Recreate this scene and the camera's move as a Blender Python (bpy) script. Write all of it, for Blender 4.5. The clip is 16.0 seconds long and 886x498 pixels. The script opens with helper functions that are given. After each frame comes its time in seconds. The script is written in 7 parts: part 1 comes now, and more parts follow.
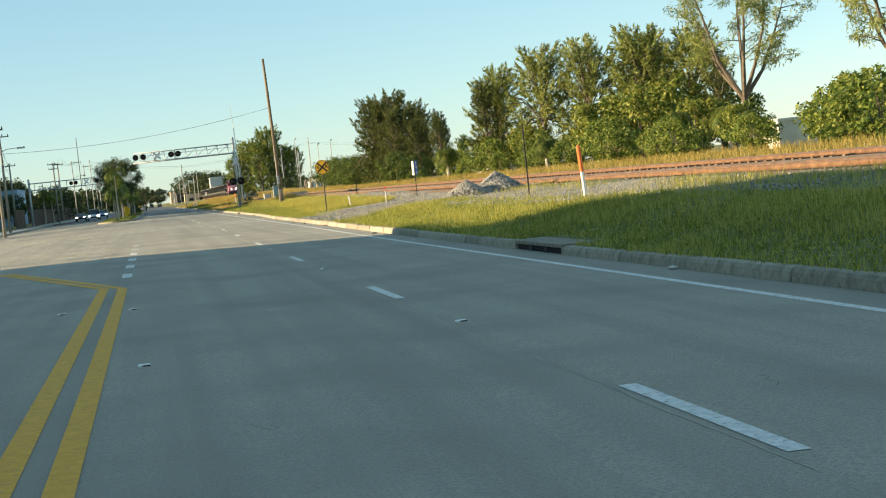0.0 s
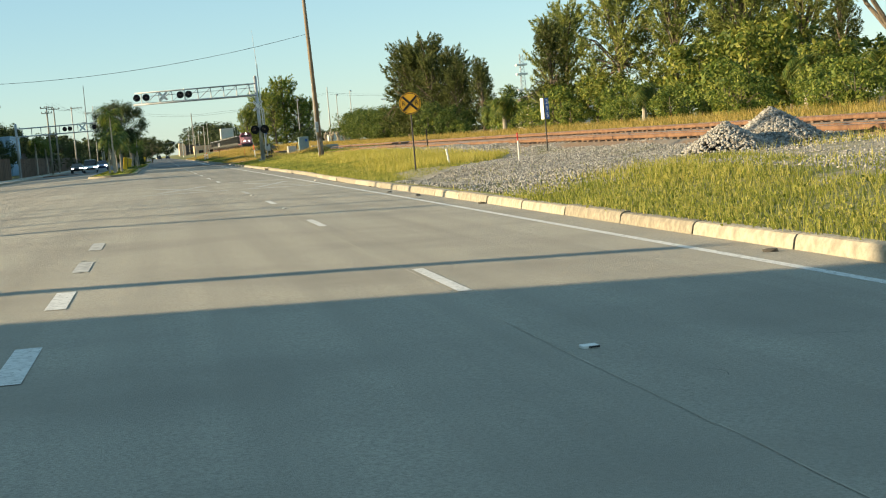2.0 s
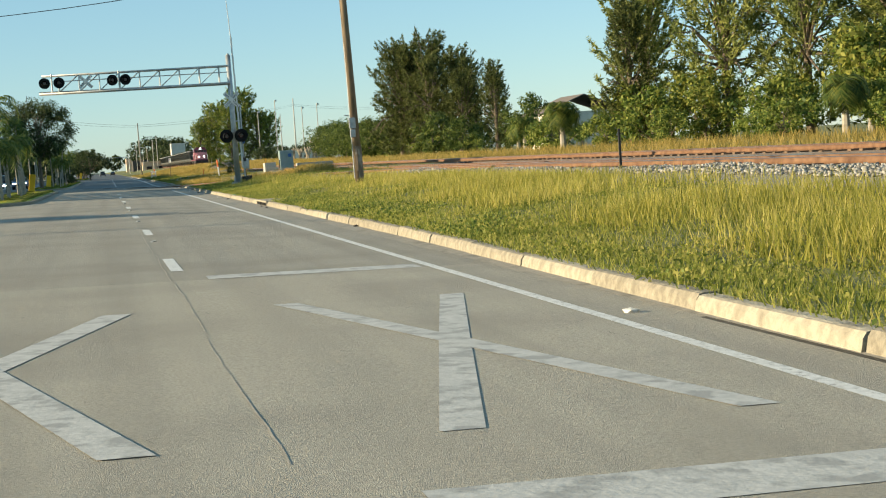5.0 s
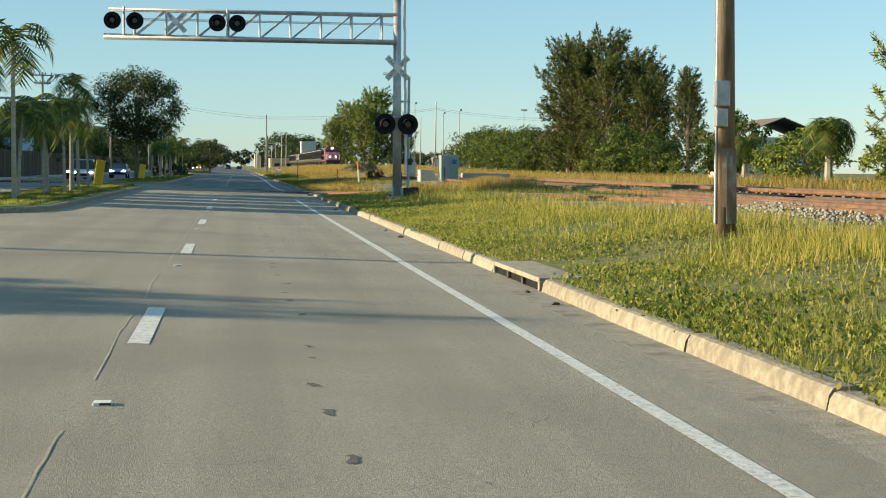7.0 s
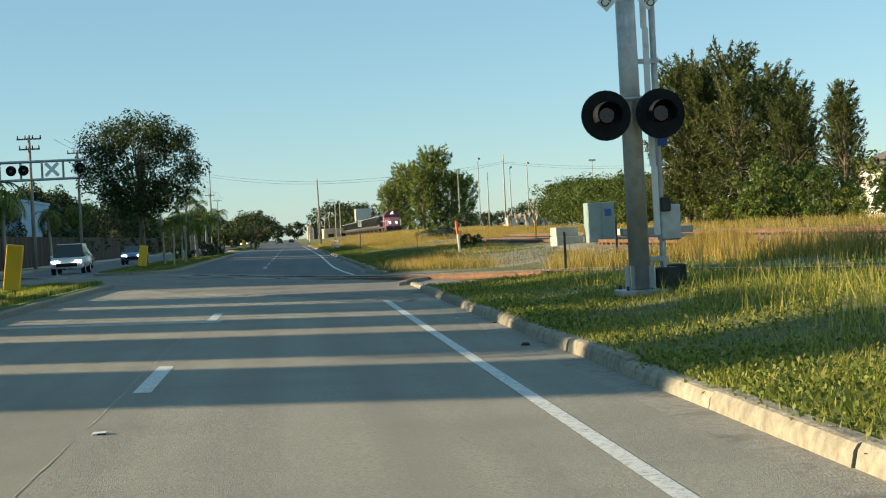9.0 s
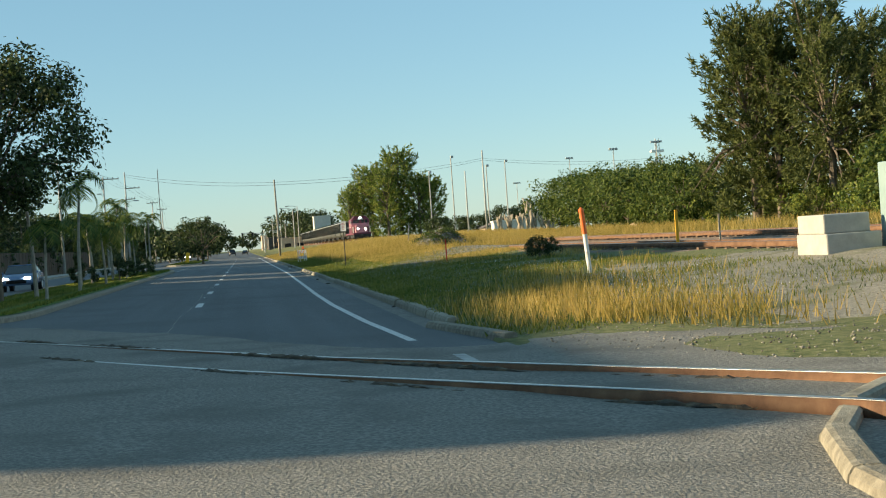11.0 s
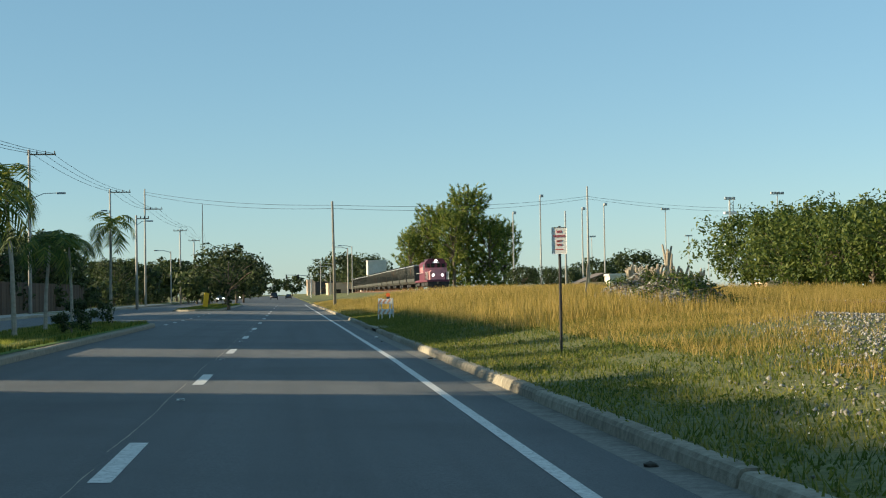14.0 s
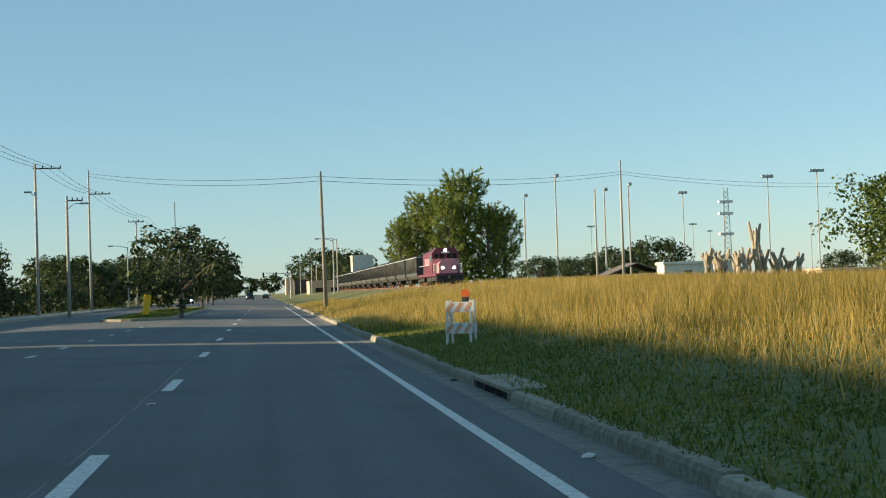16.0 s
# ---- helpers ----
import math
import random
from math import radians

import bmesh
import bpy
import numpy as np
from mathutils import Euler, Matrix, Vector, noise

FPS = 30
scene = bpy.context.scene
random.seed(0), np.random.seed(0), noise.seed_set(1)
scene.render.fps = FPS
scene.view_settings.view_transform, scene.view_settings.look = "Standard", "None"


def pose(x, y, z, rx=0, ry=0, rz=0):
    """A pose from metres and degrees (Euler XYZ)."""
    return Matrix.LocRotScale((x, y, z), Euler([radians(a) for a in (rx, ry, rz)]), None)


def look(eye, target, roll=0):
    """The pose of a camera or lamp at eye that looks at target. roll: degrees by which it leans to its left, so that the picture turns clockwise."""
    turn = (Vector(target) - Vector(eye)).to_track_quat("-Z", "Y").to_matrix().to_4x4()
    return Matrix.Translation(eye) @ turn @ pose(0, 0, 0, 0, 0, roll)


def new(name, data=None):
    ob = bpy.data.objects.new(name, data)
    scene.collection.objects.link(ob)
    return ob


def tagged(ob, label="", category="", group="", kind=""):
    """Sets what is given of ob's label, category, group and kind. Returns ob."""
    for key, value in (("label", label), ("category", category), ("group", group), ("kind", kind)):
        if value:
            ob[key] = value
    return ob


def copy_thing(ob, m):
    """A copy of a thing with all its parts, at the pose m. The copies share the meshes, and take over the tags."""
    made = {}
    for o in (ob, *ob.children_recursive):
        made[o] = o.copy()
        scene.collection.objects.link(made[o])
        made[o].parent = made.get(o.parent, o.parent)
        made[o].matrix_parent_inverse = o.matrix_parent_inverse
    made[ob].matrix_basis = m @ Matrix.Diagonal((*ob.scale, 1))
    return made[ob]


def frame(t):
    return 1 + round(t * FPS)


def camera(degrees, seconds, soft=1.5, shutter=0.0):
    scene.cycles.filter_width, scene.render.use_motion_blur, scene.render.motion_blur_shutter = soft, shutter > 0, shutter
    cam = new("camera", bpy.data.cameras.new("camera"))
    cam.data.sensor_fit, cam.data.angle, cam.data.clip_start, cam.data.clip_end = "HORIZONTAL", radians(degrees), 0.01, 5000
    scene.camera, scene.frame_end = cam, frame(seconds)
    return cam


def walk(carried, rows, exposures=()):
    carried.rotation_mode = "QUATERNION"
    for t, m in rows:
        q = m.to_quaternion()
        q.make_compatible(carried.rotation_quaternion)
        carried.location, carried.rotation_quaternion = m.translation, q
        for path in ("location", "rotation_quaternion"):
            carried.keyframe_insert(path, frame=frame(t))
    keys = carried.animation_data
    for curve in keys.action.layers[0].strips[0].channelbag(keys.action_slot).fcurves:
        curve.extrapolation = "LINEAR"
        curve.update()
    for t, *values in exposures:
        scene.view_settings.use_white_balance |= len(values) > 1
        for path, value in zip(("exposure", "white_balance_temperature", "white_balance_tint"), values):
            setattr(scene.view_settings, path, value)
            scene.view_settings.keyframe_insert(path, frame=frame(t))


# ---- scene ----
cam = camera(34.0, 16.0, soft=1.1)
PATH = [
    (0, (-3.1, 0.0, 1.6), (-2.711, 1.959, 1.497), -6.1),
    (0.5, (-3.009, 7.352, 1.582), (-2.64, 9.315, 1.471), -4.4),
    (1, (-2.915, 14.73, 1.558), (-2.568, 16.696, 1.44), -3.3),
    (1.5, (-2.794, 22.203, 1.541), (-2.454, 24.169, 1.41), -3.3),
    (2, (-2.618, 29.797, 1.534), (-2.245, 31.755, 1.374), -4.9),
    (2.5, (-2.446, 37.519, 1.533), (-1.988, 39.458, 1.347), -7.9),
    (3, (-2.225, 45.32, 1.536), (-1.71, 47.241, 1.322), -9.6),
    (3.5, (-1.923, 53.187, 1.54), (-1.389, 55.1, 1.304), -9.5),
    (4, (-1.544, 61.108, 1.545), (-1.04, 63.032, 1.335), -7.2),
    (4.2, (-1.39, 64.293, 1.547), (-0.9, 66.223, 1.36), -6.2),
    (6.3, (0.253, 98.455, 1.552), (0.62, 100.418, 1.439), -1.2),
    (6.5, (0.412, 101.777, 1.55), (0.752, 103.745, 1.435), -0.8),
    (7, (0.805, 110.127, 1.542), (1.088, 112.104, 1.431), 0.7),
    (7.5, (1.095, 118.544, 1.534), (1.35, 120.525, 1.429), 1.1),
    (8, (1.312, 127.04, 1.526), (1.558, 129.022, 1.432), -0.2),
    (8.5, (1.409, 135.605, 1.523), (1.669, 137.588, 1.467), -2.0),
    (9, (1.432, 144.243, 1.524), (1.641, 146.232, 1.5), -2.9),
    (9.2, (1.428, 147.709, 1.525), (1.632, 149.698, 1.495), -3.5),
    (11.3, (1.396, 184.419, 1.565), (1.675, 186.4, 1.556), -3.9),
    (11.5, (1.394, 187.946, 1.565), (1.664, 189.928, 1.568), -3.5),
    (12, (1.388, 196.784, 1.563), (1.609, 198.772, 1.602), -3.1),
    (12.5, (1.403, 205.65, 1.553), (1.731, 207.623, 1.554), -2.8),
    (13, (1.416, 214.549, 1.536), (1.685, 216.53, 1.566), -1.6),
    (13.5, (1.499, 223.492, 1.518), (1.722, 225.479, 1.555), -1.0),
    (14, (1.552, 232.481, 1.515), (1.766, 234.468, 1.574), -0.9),
    (14.5, (1.592, 241.517, 1.519), (1.814, 243.504, 1.57), -1.4),
    (15, (1.638, 250.61, 1.527), (1.876, 252.596, 1.578), -1.9),
    (15.5, (1.674, 259.757, 1.537), (1.92, 261.742, 1.591), -2.0),
    (16, (1.72, 268.945, 1.549), (1.965, 270.929, 1.603), -1.9),
]
walk(cam, [(t, look(eye, target, roll)) for t, eye, target, roll in PATH],
     exposures=[(0.0, 1.36, 7050, 4), (2.5, 1.24, 6950, 3), (4.2, 1.13, 6550, 2), (12.8, 1.1, 6600, 1), (13.5, 1.13, 6550, 1), (14.0, 0.95, 6400, 2), (14.6, 0.93, 6350, 3), (15.4, 0.98, 6450, 3), (16.0, 0.98, 6500, 3)])

# ---- world, sun and exposure ----
SUN_AZ, SUN_EL = radians(-84.0), radians(15.0)      # azimuth from +y towards +x
sun_dir = Vector((math.sin(SUN_AZ) * math.cos(SUN_EL), math.cos(SUN_AZ) * math.cos(SUN_EL), math.sin(SUN_EL)))
world = bpy.data.worlds.new("world")
scene.world = world
world.use_nodes = True
wn = world.node_tree.nodes
sky = wn.new("ShaderNodeTexSky")
sky.sky_type = "NISHITA"
sky.sun_disc = False
sky.sun_elevation, sky.sun_rotation = SUN_EL, -SUN_AZ
sky.air_density, sky.dust_density, sky.ozone_density = 0.85, 0.2, 2.0
wn["Background"].inputs["Strength"].default_value = 0.092
haze = wn.new("ShaderNodeMix")          # thin even haze over the clear sky
haze.data_type = "RGBA"
haze.inputs["Factor"].default_value = 0.5
haze.inputs["B"].default_value = (1.28, 2.44, 3.22, 1)
world.node_tree.links.new(sky.outputs["Color"], haze.inputs["A"])
world.node_tree.links.new(haze.outputs["Result"], wn["Background"].inputs["Color"])
sun = new("sun", bpy.data.lights.new("sun", "SUN"))
sun.data.energy, sun.data.angle, sun.data.color = 5.0, radians(0.6), (1.0, 0.79, 0.54)
sun.matrix_world = look((0, 0, 0), -sun_dir)

# ---- materials ----
MATS = {}


def mat(name, stops, scale=4.0, rough=0.8, metal=0.0, bump=0.3, bump_scale=None, detail=6.0, mix2=None, island=0.0, objrand=0.0, emit=None, spec=0.3, stretch=(1, 1, 1), streak=None):
    """A two-scale noise material. stops: colours from dark to light; mix2: (colour, scale, low, high) of large stains."""
    if name in MATS:
        return MATS[name]
    m = bpy.data.materials.new(name)
    MATS[name] = m
    m.use_nodes = True
    nt, nd, ln = m.node_tree, m.node_tree.nodes, m.node_tree.links
    b = nd["Principled BSDF"]
    tc = nd.new("ShaderNodeTexCoord")
    mp = nd.new("ShaderNodeMapping")
    mp.inputs["Scale"].default_value = stretch
    geo = nd.new("ShaderNodeNewGeometry")
    ln.new(geo.outputs["Position"] if not objrand else tc.outputs["Object"], mp.inputs["Vector"])
    n = nd.new("ShaderNodeTexNoise")
    n.inputs["Scale"].default_value, n.inputs["Detail"].default_value, n.inputs["Roughness"].default_value = scale, detail, 0.65
    ln.new(mp.outputs["Vector"], n.inputs["Vector"])
    fac = n.outputs["Fac"]
    if island or objrand:
        add = nd.new("ShaderNodeMath")
        add.operation = "MULTIPLY_ADD"
        src = geo.outputs["Random Per Island"] if island else nd.new("ShaderNodeObjectInfo").outputs["Random"]
        sub = nd.new("ShaderNodeMath")
        sub.operation = "SUBTRACT"
        sub.inputs[1].default_value = 0.5
        ln.new(src, sub.inputs[0])
        ln.new(sub.outputs[0], add.inputs[0])
        add.inputs[1].default_value = island or objrand
        ln.new(fac, add.inputs[2])
        fac = add.outputs[0]
    r = nd.new("ShaderNodeValToRGB")
    e = r.color_ramp.elements
    for i, c in enumerate(stops):
        p = 0.3 + 0.4 * i / max(1, len(stops) - 1)
        el = e[i] if i < 2 else e.new(p)
        el.position, el.color = p, (*c, 1)
    ln.new(fac, r.inputs["Fac"])
    col = r.outputs["Color"]
    if mix2:
        c2, s2, lo, hi = mix2
        n2 = nd.new("ShaderNodeTexNoise")
        n2.inputs["Scale"].default_value, n2.inputs["Detail"].default_value = s2, 4
        ln.new(mp.outputs["Vector"], n2.inputs["Vector"])
        rr = nd.new("ShaderNodeMapRange")
        rr.inputs["From Min"].default_value, rr.inputs["From Max"].default_value = lo, hi
        ln.new(n2.outputs["Fac"], rr.inputs["Value"])
        mx = nd.new("ShaderNodeMix")
        mx.data_type = "RGBA"
        ln.new(rr.outputs["Result"], mx.inputs["Factor"])
        ln.new(col, mx.inputs["A"])
        mx.inputs["B"].default_value = (*c2, 1)
        col = mx.outputs["Result"]
    if streak:
        # long worn streaks that run with the traffic
        ms = nd.new("ShaderNodeMapping")
        ms.inputs["Scale"].default_value = (1.6, 0.025, 1)
        ln.new(geo.outputs["Position"], ms.inputs["Vector"])
        n3 = nd.new("ShaderNodeTexNoise")
        n3.inputs["Scale"].default_value, n3.inputs["Detail"].default_value = 1.0, 6
        ln.new(ms.outputs["Vector"], n3.inputs["Vector"])
        r3 = nd.new("ShaderNodeMapRange")
        r3.inputs["From Min"].default_value, r3.inputs["From Max"].default_value, r3.inputs["To Max"].default_value = 0.42, 0.68, streak[1]
        ln.new(n3.outputs["Fac"], r3.inputs["Value"])
        m3 = nd.new("ShaderNodeMix")
        m3.data_type = "RGBA"
        ln.new(r3.outputs["Result"], m3.inputs["Factor"])
        ln.new(col, m3.inputs["A"])
        m3.inputs["B"].default_value = (*streak[0], 1)
        # dark specks and pits at the scale of single stones
        vo = nd.new("ShaderNodeTexNoise")
        vo.inputs["Scale"].default_value, vo.inputs["Detail"].default_value = 9.0, 8
        vo.inputs["Roughness"].default_value = 0.8
        ln.new(geo.outputs["Position"], vo.inputs["Vector"])
        r4 = nd.new("ShaderNodeMapRange")
        r4.inputs["From Min"].default_value, r4.inputs["From Max"].default_value, r4.inputs["To Max"].default_value = 0.6, 0.74, 0.6
        ln.new(vo.outputs["Fac"], r4.inputs["Value"])
        m4 = nd.new("ShaderNodeMix")
        m4.data_type = "RGBA"
        ln.new(r4.outputs["Result"], m4.inputs["Factor"])
        ln.new(m3.outputs["Result"], m4.inputs["A"])
        m4.inputs["B"].default_value = (*(0.5 * c for c in streak[0]), 1)
        col = m4.outputs["Result"]
    ln.new(col, b.inputs["Base Color"])
    b.inputs["Roughness"].default_value, b.inputs["Metallic"].default_value = rough, metal
    b.inputs["Specular IOR Level"].default_value = spec
    if bump:
        bn = nd.new("ShaderNodeTexNoise")
        bn.inputs["Scale"].default_value, bn.inputs["Detail"].default_value = bump_scale or scale * 3, 5
        ln.new(mp.outputs["Vector"], bn.inputs["Vector"])
        bp = nd.new("ShaderNodeBump")
        bp.inputs["Strength"].default_value, bp.inputs["Distance"].default_value = bump, 0.02
        ln.new(bn.outputs["Fac"], bp.inputs["Height"])
        ln.new(bp.outputs["Normal"], b.inputs["Normal"])
    if emit:
        b.inputs["Emission Color"].default_value = (*emit[0], 1)
        b.inputs["Emission Strength"].default_value = emit[1]
    return m


def leafy(name, stops, island=0.7, scale=0.35, trans=0.4):
    """Leaves: colour by island and by large noise, with some light let through."""
    if name in MATS:
        return MATS[name]
    m = mat(name, stops, scale=scale, rough=0.6, bump=0, island=island, spec=0.25, detail=3)
    nd, ln = m.node_tree.nodes, m.node_tree.links
    b = nd["Principled BSDF"]
    tr = nd.new("ShaderNodeBsdfTranslucent")
    mx = nd.new("ShaderNodeMixShader")
    mx.inputs[0].default_value = trans
    ln.new(b.inputs["Base Color"].links[0].from_socket, tr.inputs["Color"])
    ln.new(b.outputs[0], mx.inputs[1])
    ln.new(tr.outputs[0], mx.inputs[2])
    ln.new(mx.outputs[0], nd["Material Output"].inputs["Surface"])
    return m


ASPHALT = mat("asphalt", [(0.2, 0.186, 0.157), (0.302, 0.282, 0.236), (0.385, 0.359, 0.301)], scale=48, rough=0.85, bump=0.6, bump_scale=150, mix2=((0.222, 0.205, 0.173), 0.35, 0.45, 0.75), streak=((0.205, 0.19, 0.162), 0.55))
# Dark asphalt tinted slightly blue: the cool cast of shade is in its colour.
ASPHALT2 = mat("asphalt_dark", [(0.093, 0.098, 0.099), (0.144, 0.151, 0.154), (0.191, 0.199, 0.202)], scale=44, rough=0.85, bump=0.6, bump_scale=140, mix2=((0.11, 0.115, 0.116), 0.3, 0.48, 0.72), streak=((0.097, 0.101, 0.103), 0.5))
ASPHALT0 = mat("asphalt_pale", [(0.225, 0.209, 0.174), (0.35, 0.325, 0.268), (0.45, 0.417, 0.345)], scale=48, rough=0.85, bump=0.6, bump_scale=150, mix2=((0.26, 0.24, 0.2), 0.35, 0.45, 0.75), streak=((0.235, 0.217, 0.182), 0.55))
CROSS = mat("crossing_asphalt", [(0.1, 0.094, 0.084), (0.21, 0.197, 0.172), (0.36, 0.333, 0.285)], scale=26, rough=0.9, bump=1.0, bump_scale=34, mix2=((0.14, 0.13, 0.112), 0.7, 0.48, 0.72))
CRACK = mat("crack_filler", [(0.07, 0.068, 0.064), (0.14, 0.135, 0.125)], scale=20, rough=0.9, bump=0.2)
WHITE = mat("road_paint_white", [(0.42, 0.42, 0.4), (0.62, 0.61, 0.58), (0.72, 0.71, 0.68)], scale=14, rough=0.7, bump=0.2, mix2=((0.3, 0.29, 0.27), 22, 0.58, 0.7))
WORN = mat("road_paint_worn", [(0.38, 0.375, 0.355), (0.52, 0.51, 0.48)], scale=9, rough=0.8, bump=0.2, mix2=((0.31, 0.305, 0.288), 5, 0.5, 0.62))
YELLOW = mat("road_paint_yellow", [(0.56, 0.27, 0.02), (0.74, 0.37, 0.035)], scale=10, rough=0.7, bump=0.2, mix2=((0.36, 0.22, 0.07), 18, 0.6, 0.74))
KERB = mat("kerb_concrete", [(0.19, 0.168, 0.128), (0.285, 0.255, 0.197), (0.37, 0.335, 0.262)], scale=9, rough=0.9, bump=0.6, bump_scale=40, objrand=0.25, mix2=((0.19, 0.168, 0.126), 3.0, 0.55, 0.75))
GUTTER = mat("gutter_dirt", [(0.04, 0.036, 0.03), (0.11, 0.1, 0.085)], scale=6, rough=0.95, bump=0.6)
SOIL = mat("ground_soil_grass", [(0.05, 0.066, 0.02), (0.14, 0.15, 0.052), (0.25, 0.23, 0.105)], scale=7.0, rough=0.95, bump=1.0, bump_scale=30, detail=9, mix2=((0.15, 0.15, 0.06), 0.7, 0.5, 0.7))
LAWN = mat("median_lawn", [(0.0585, 0.111, 0.0208), (0.104, 0.169, 0.0325), (0.156, 0.208, 0.0455)], scale=5, rough=0.95, bump=0.8, bump_scale=60)
BALLAST = mat("ballast_stone", [(0.15, 0.145, 0.132), (0.26, 0.25, 0.228), (0.36, 0.345, 0.318)], scale=7, rough=0.9, bump=0.3, island=0.6)
PEBBLE = mat("verge_pebbles", [(0.11, 0.1, 0.085), (0.2, 0.185, 0.155), (0.31, 0.285, 0.24)], scale=9, rough=0.95, bump=0.3, island=0.7)
BED = mat("ballast_bed", [(0.13, 0.088, 0.058), (0.205, 0.135, 0.086), (0.28, 0.195, 0.13)], scale=14, rough=0.95, bump=1.0, bump_scale=30, mix2=((0.19, 0.175, 0.15), 0.3, 0.48, 0.68))
RUST = mat("rail_rust", [(0.09, 0.046, 0.027), (0.16, 0.085, 0.047), (0.22, 0.125, 0.07)], scale=3, rough=0.85, bump=0.3)
RAILTOP = mat("rail_polished", [(0.4, 0.38, 0.36), (0.6, 0.58, 0.55)], scale=8, rough=0.3, metal=1.0, bump=0.05)
TIE = mat("tie_wood", [(0.08, 0.055, 0.035), (0.18, 0.12, 0.08)], scale=8, rough=0.9, bump=0.5, objrand=0.4)
POLE = mat("pole_wood", [(0.1, 0.075, 0.05), (0.2, 0.15, 0.1), (0.28, 0.21, 0.14)], scale=7, rough=0.9, bump=0.6, stretch=(1, 1, 0.12))
GREYWOOD = mat("weathered_grey_wood", [(0.16, 0.145, 0.12), (0.27, 0.245, 0.205), (0.34, 0.31, 0.265)], scale=6, rough=0.9, bump=0.5, stretch=(1, 1, 0.12))
CONC = mat("pole_concrete", [(0.34, 0.33, 0.3), (0.45, 0.43, 0.39)], scale=4, rough=0.9, bump=0.3)
GALV = mat("galvanised_steel", [(0.34, 0.355, 0.365), (0.45, 0.465, 0.47), (0.55, 0.56, 0.56)], scale=5, rough=0.55, metal=0.65, bump=0.1, mix2=((0.3, 0.3, 0.29), 1.4, 0.5, 0.8))
BLACK = mat("black_paint", [(0.008, 0.008, 0.009), (0.02, 0.02, 0.022)], scale=6, rough=0.75, bump=0.05, spec=0.15)
DARKM = mat("dark_metal", [(0.03, 0.03, 0.03), (0.07, 0.065, 0.06)], scale=5, rough=0.6, metal=0.4, bump=0.1)
REDLENS = mat("red_lens", [(0.03, 0.0032, 0.0024), (0.05, 0.006, 0.004)], scale=30, rough=0.15, bump=0.1, spec=0.6)
SIGNW = mat("sign_white", [(0.7, 0.69, 0.66), (0.8, 0.79, 0.77)], scale=3, rough=0.5, bump=0.03, mix2=((0.5, 0.48, 0.42), 5, 0.62, 0.8))
SIGNY = mat("sign_yellow", [(0.72, 0.36, 0.03), (0.8, 0.43, 0.04)], scale=3, rough=0.45, bump=0.03)
SIGNB = mat("sign_blue", [(0.03, 0.1, 0.3), (0.05, 0.14, 0.38)], scale=3, rough=0.45, bump=0.03)
INKK = mat("ink_black", [(0.012, 0.012, 0.012), (0.02, 0.02, 0.02)], scale=3, rough=0.6, bump=0)
INKR = mat("ink_red", [(0.45, 0.03, 0.025), (0.55, 0.05, 0.04)], scale=3, rough=0.6, bump=0)
ORANGE = mat("marker_orange", [(0.75, 0.13, 0.03), (0.85, 0.2, 0.05)], scale=3, rough=0.5, bump=0.05)
FADED = mat("faded_orange_sheeting", [(0.6, 0.3, 0.16), (0.72, 0.42, 0.26)], scale=6, rough=0.6, bump=0.05)
MWHITE = mat("marker_white", [(0.66, 0.65, 0.62), (0.8, 0.79, 0.76)], scale=6, rough=0.5, bump=0.05, mix2=((0.45, 0.4, 0.32), 6, 0.6, 0.75))
YBOARD = mat("yellow_board", [(0.7, 0.4, 0.02), (0.8, 0.48, 0.03)], scale=2, rough=0.5, bump=0.03)
PINK = mat("engine_pink", [(0.55, 0.24, 0.26), (0.68, 0.32, 0.33)], scale=2, rough=0.5, bump=0.05, mix2=((0.3, 0.16, 0.15), 1.2, 0.55, 0.8))
MAROON = mat("engine_maroon", [(0.12, 0.03, 0.05), (0.2, 0.055, 0.08)], scale=2, rough=0.5, bump=0.05)
HOPPER = mat("hopper_steel", [(0.05, 0.054, 0.05), (0.1, 0.105, 0.095)], scale=1.5, rough=0.7, bump=0.1, mix2=((0.14, 0.085, 0.055), 0.7, 0.55, 0.75))
GLASS = mat("dark_glass", [(0.012, 0.015, 0.018), (0.02, 0.024, 0.028)], scale=2, rough=0.06, bump=0, spec=0.7)
LAMPON = mat("lit_headlamp", [(0.9, 0.9, 0.85), (1, 1, 1)], scale=2, bump=0, emit=((1.0, 0.93, 0.8), 9.0))
CARW = mat("car_white", [(0.66, 0.67, 0.68), (0.72, 0.73, 0.74)], scale=1, rough=0.25, bump=0, spec=0.6)
CARB = mat("car_blue", [(0.1, 0.17, 0.3), (0.13, 0.21, 0.36)], scale=1, rough=0.25, bump=0, spec=0.6)
CARK = mat("car_dark", [(0.02, 0.02, 0.022), (0.035, 0.035, 0.04)], scale=1, rough=0.25, bump=0, spec=0.6)
TYRE = mat("tyre_rubber", [(0.015, 0.015, 0.015), (0.03, 0.03, 0.03)], scale=8, rough=0.9, bump=0.2)
STUCCO = mat("stucco_white", [(0.62, 0.58, 0.5), (0.74, 0.7, 0.62)], scale=1.2, rough=0.9, bump=0.15, mix2=((0.5, 0.45, 0.37), 0.25, 0.5, 0.75))
STUCCOP = mat("stucco_peach", [(0.55, 0.4, 0.28), (0.68, 0.5, 0.36)], scale=1.2, rough=0.9, bump=0.15)
BLUEW = mat("metal_wall_blue", [(0.2, 0.35, 0.5), (0.28, 0.45, 0.6)], scale=1, rough=0.6, bump=0.1)
DARKW = mat("dark_wall", [(0.05, 0.047, 0.045), (0.1, 0.09, 0.085)], scale=1.2, rough=0.9, bump=0.2)
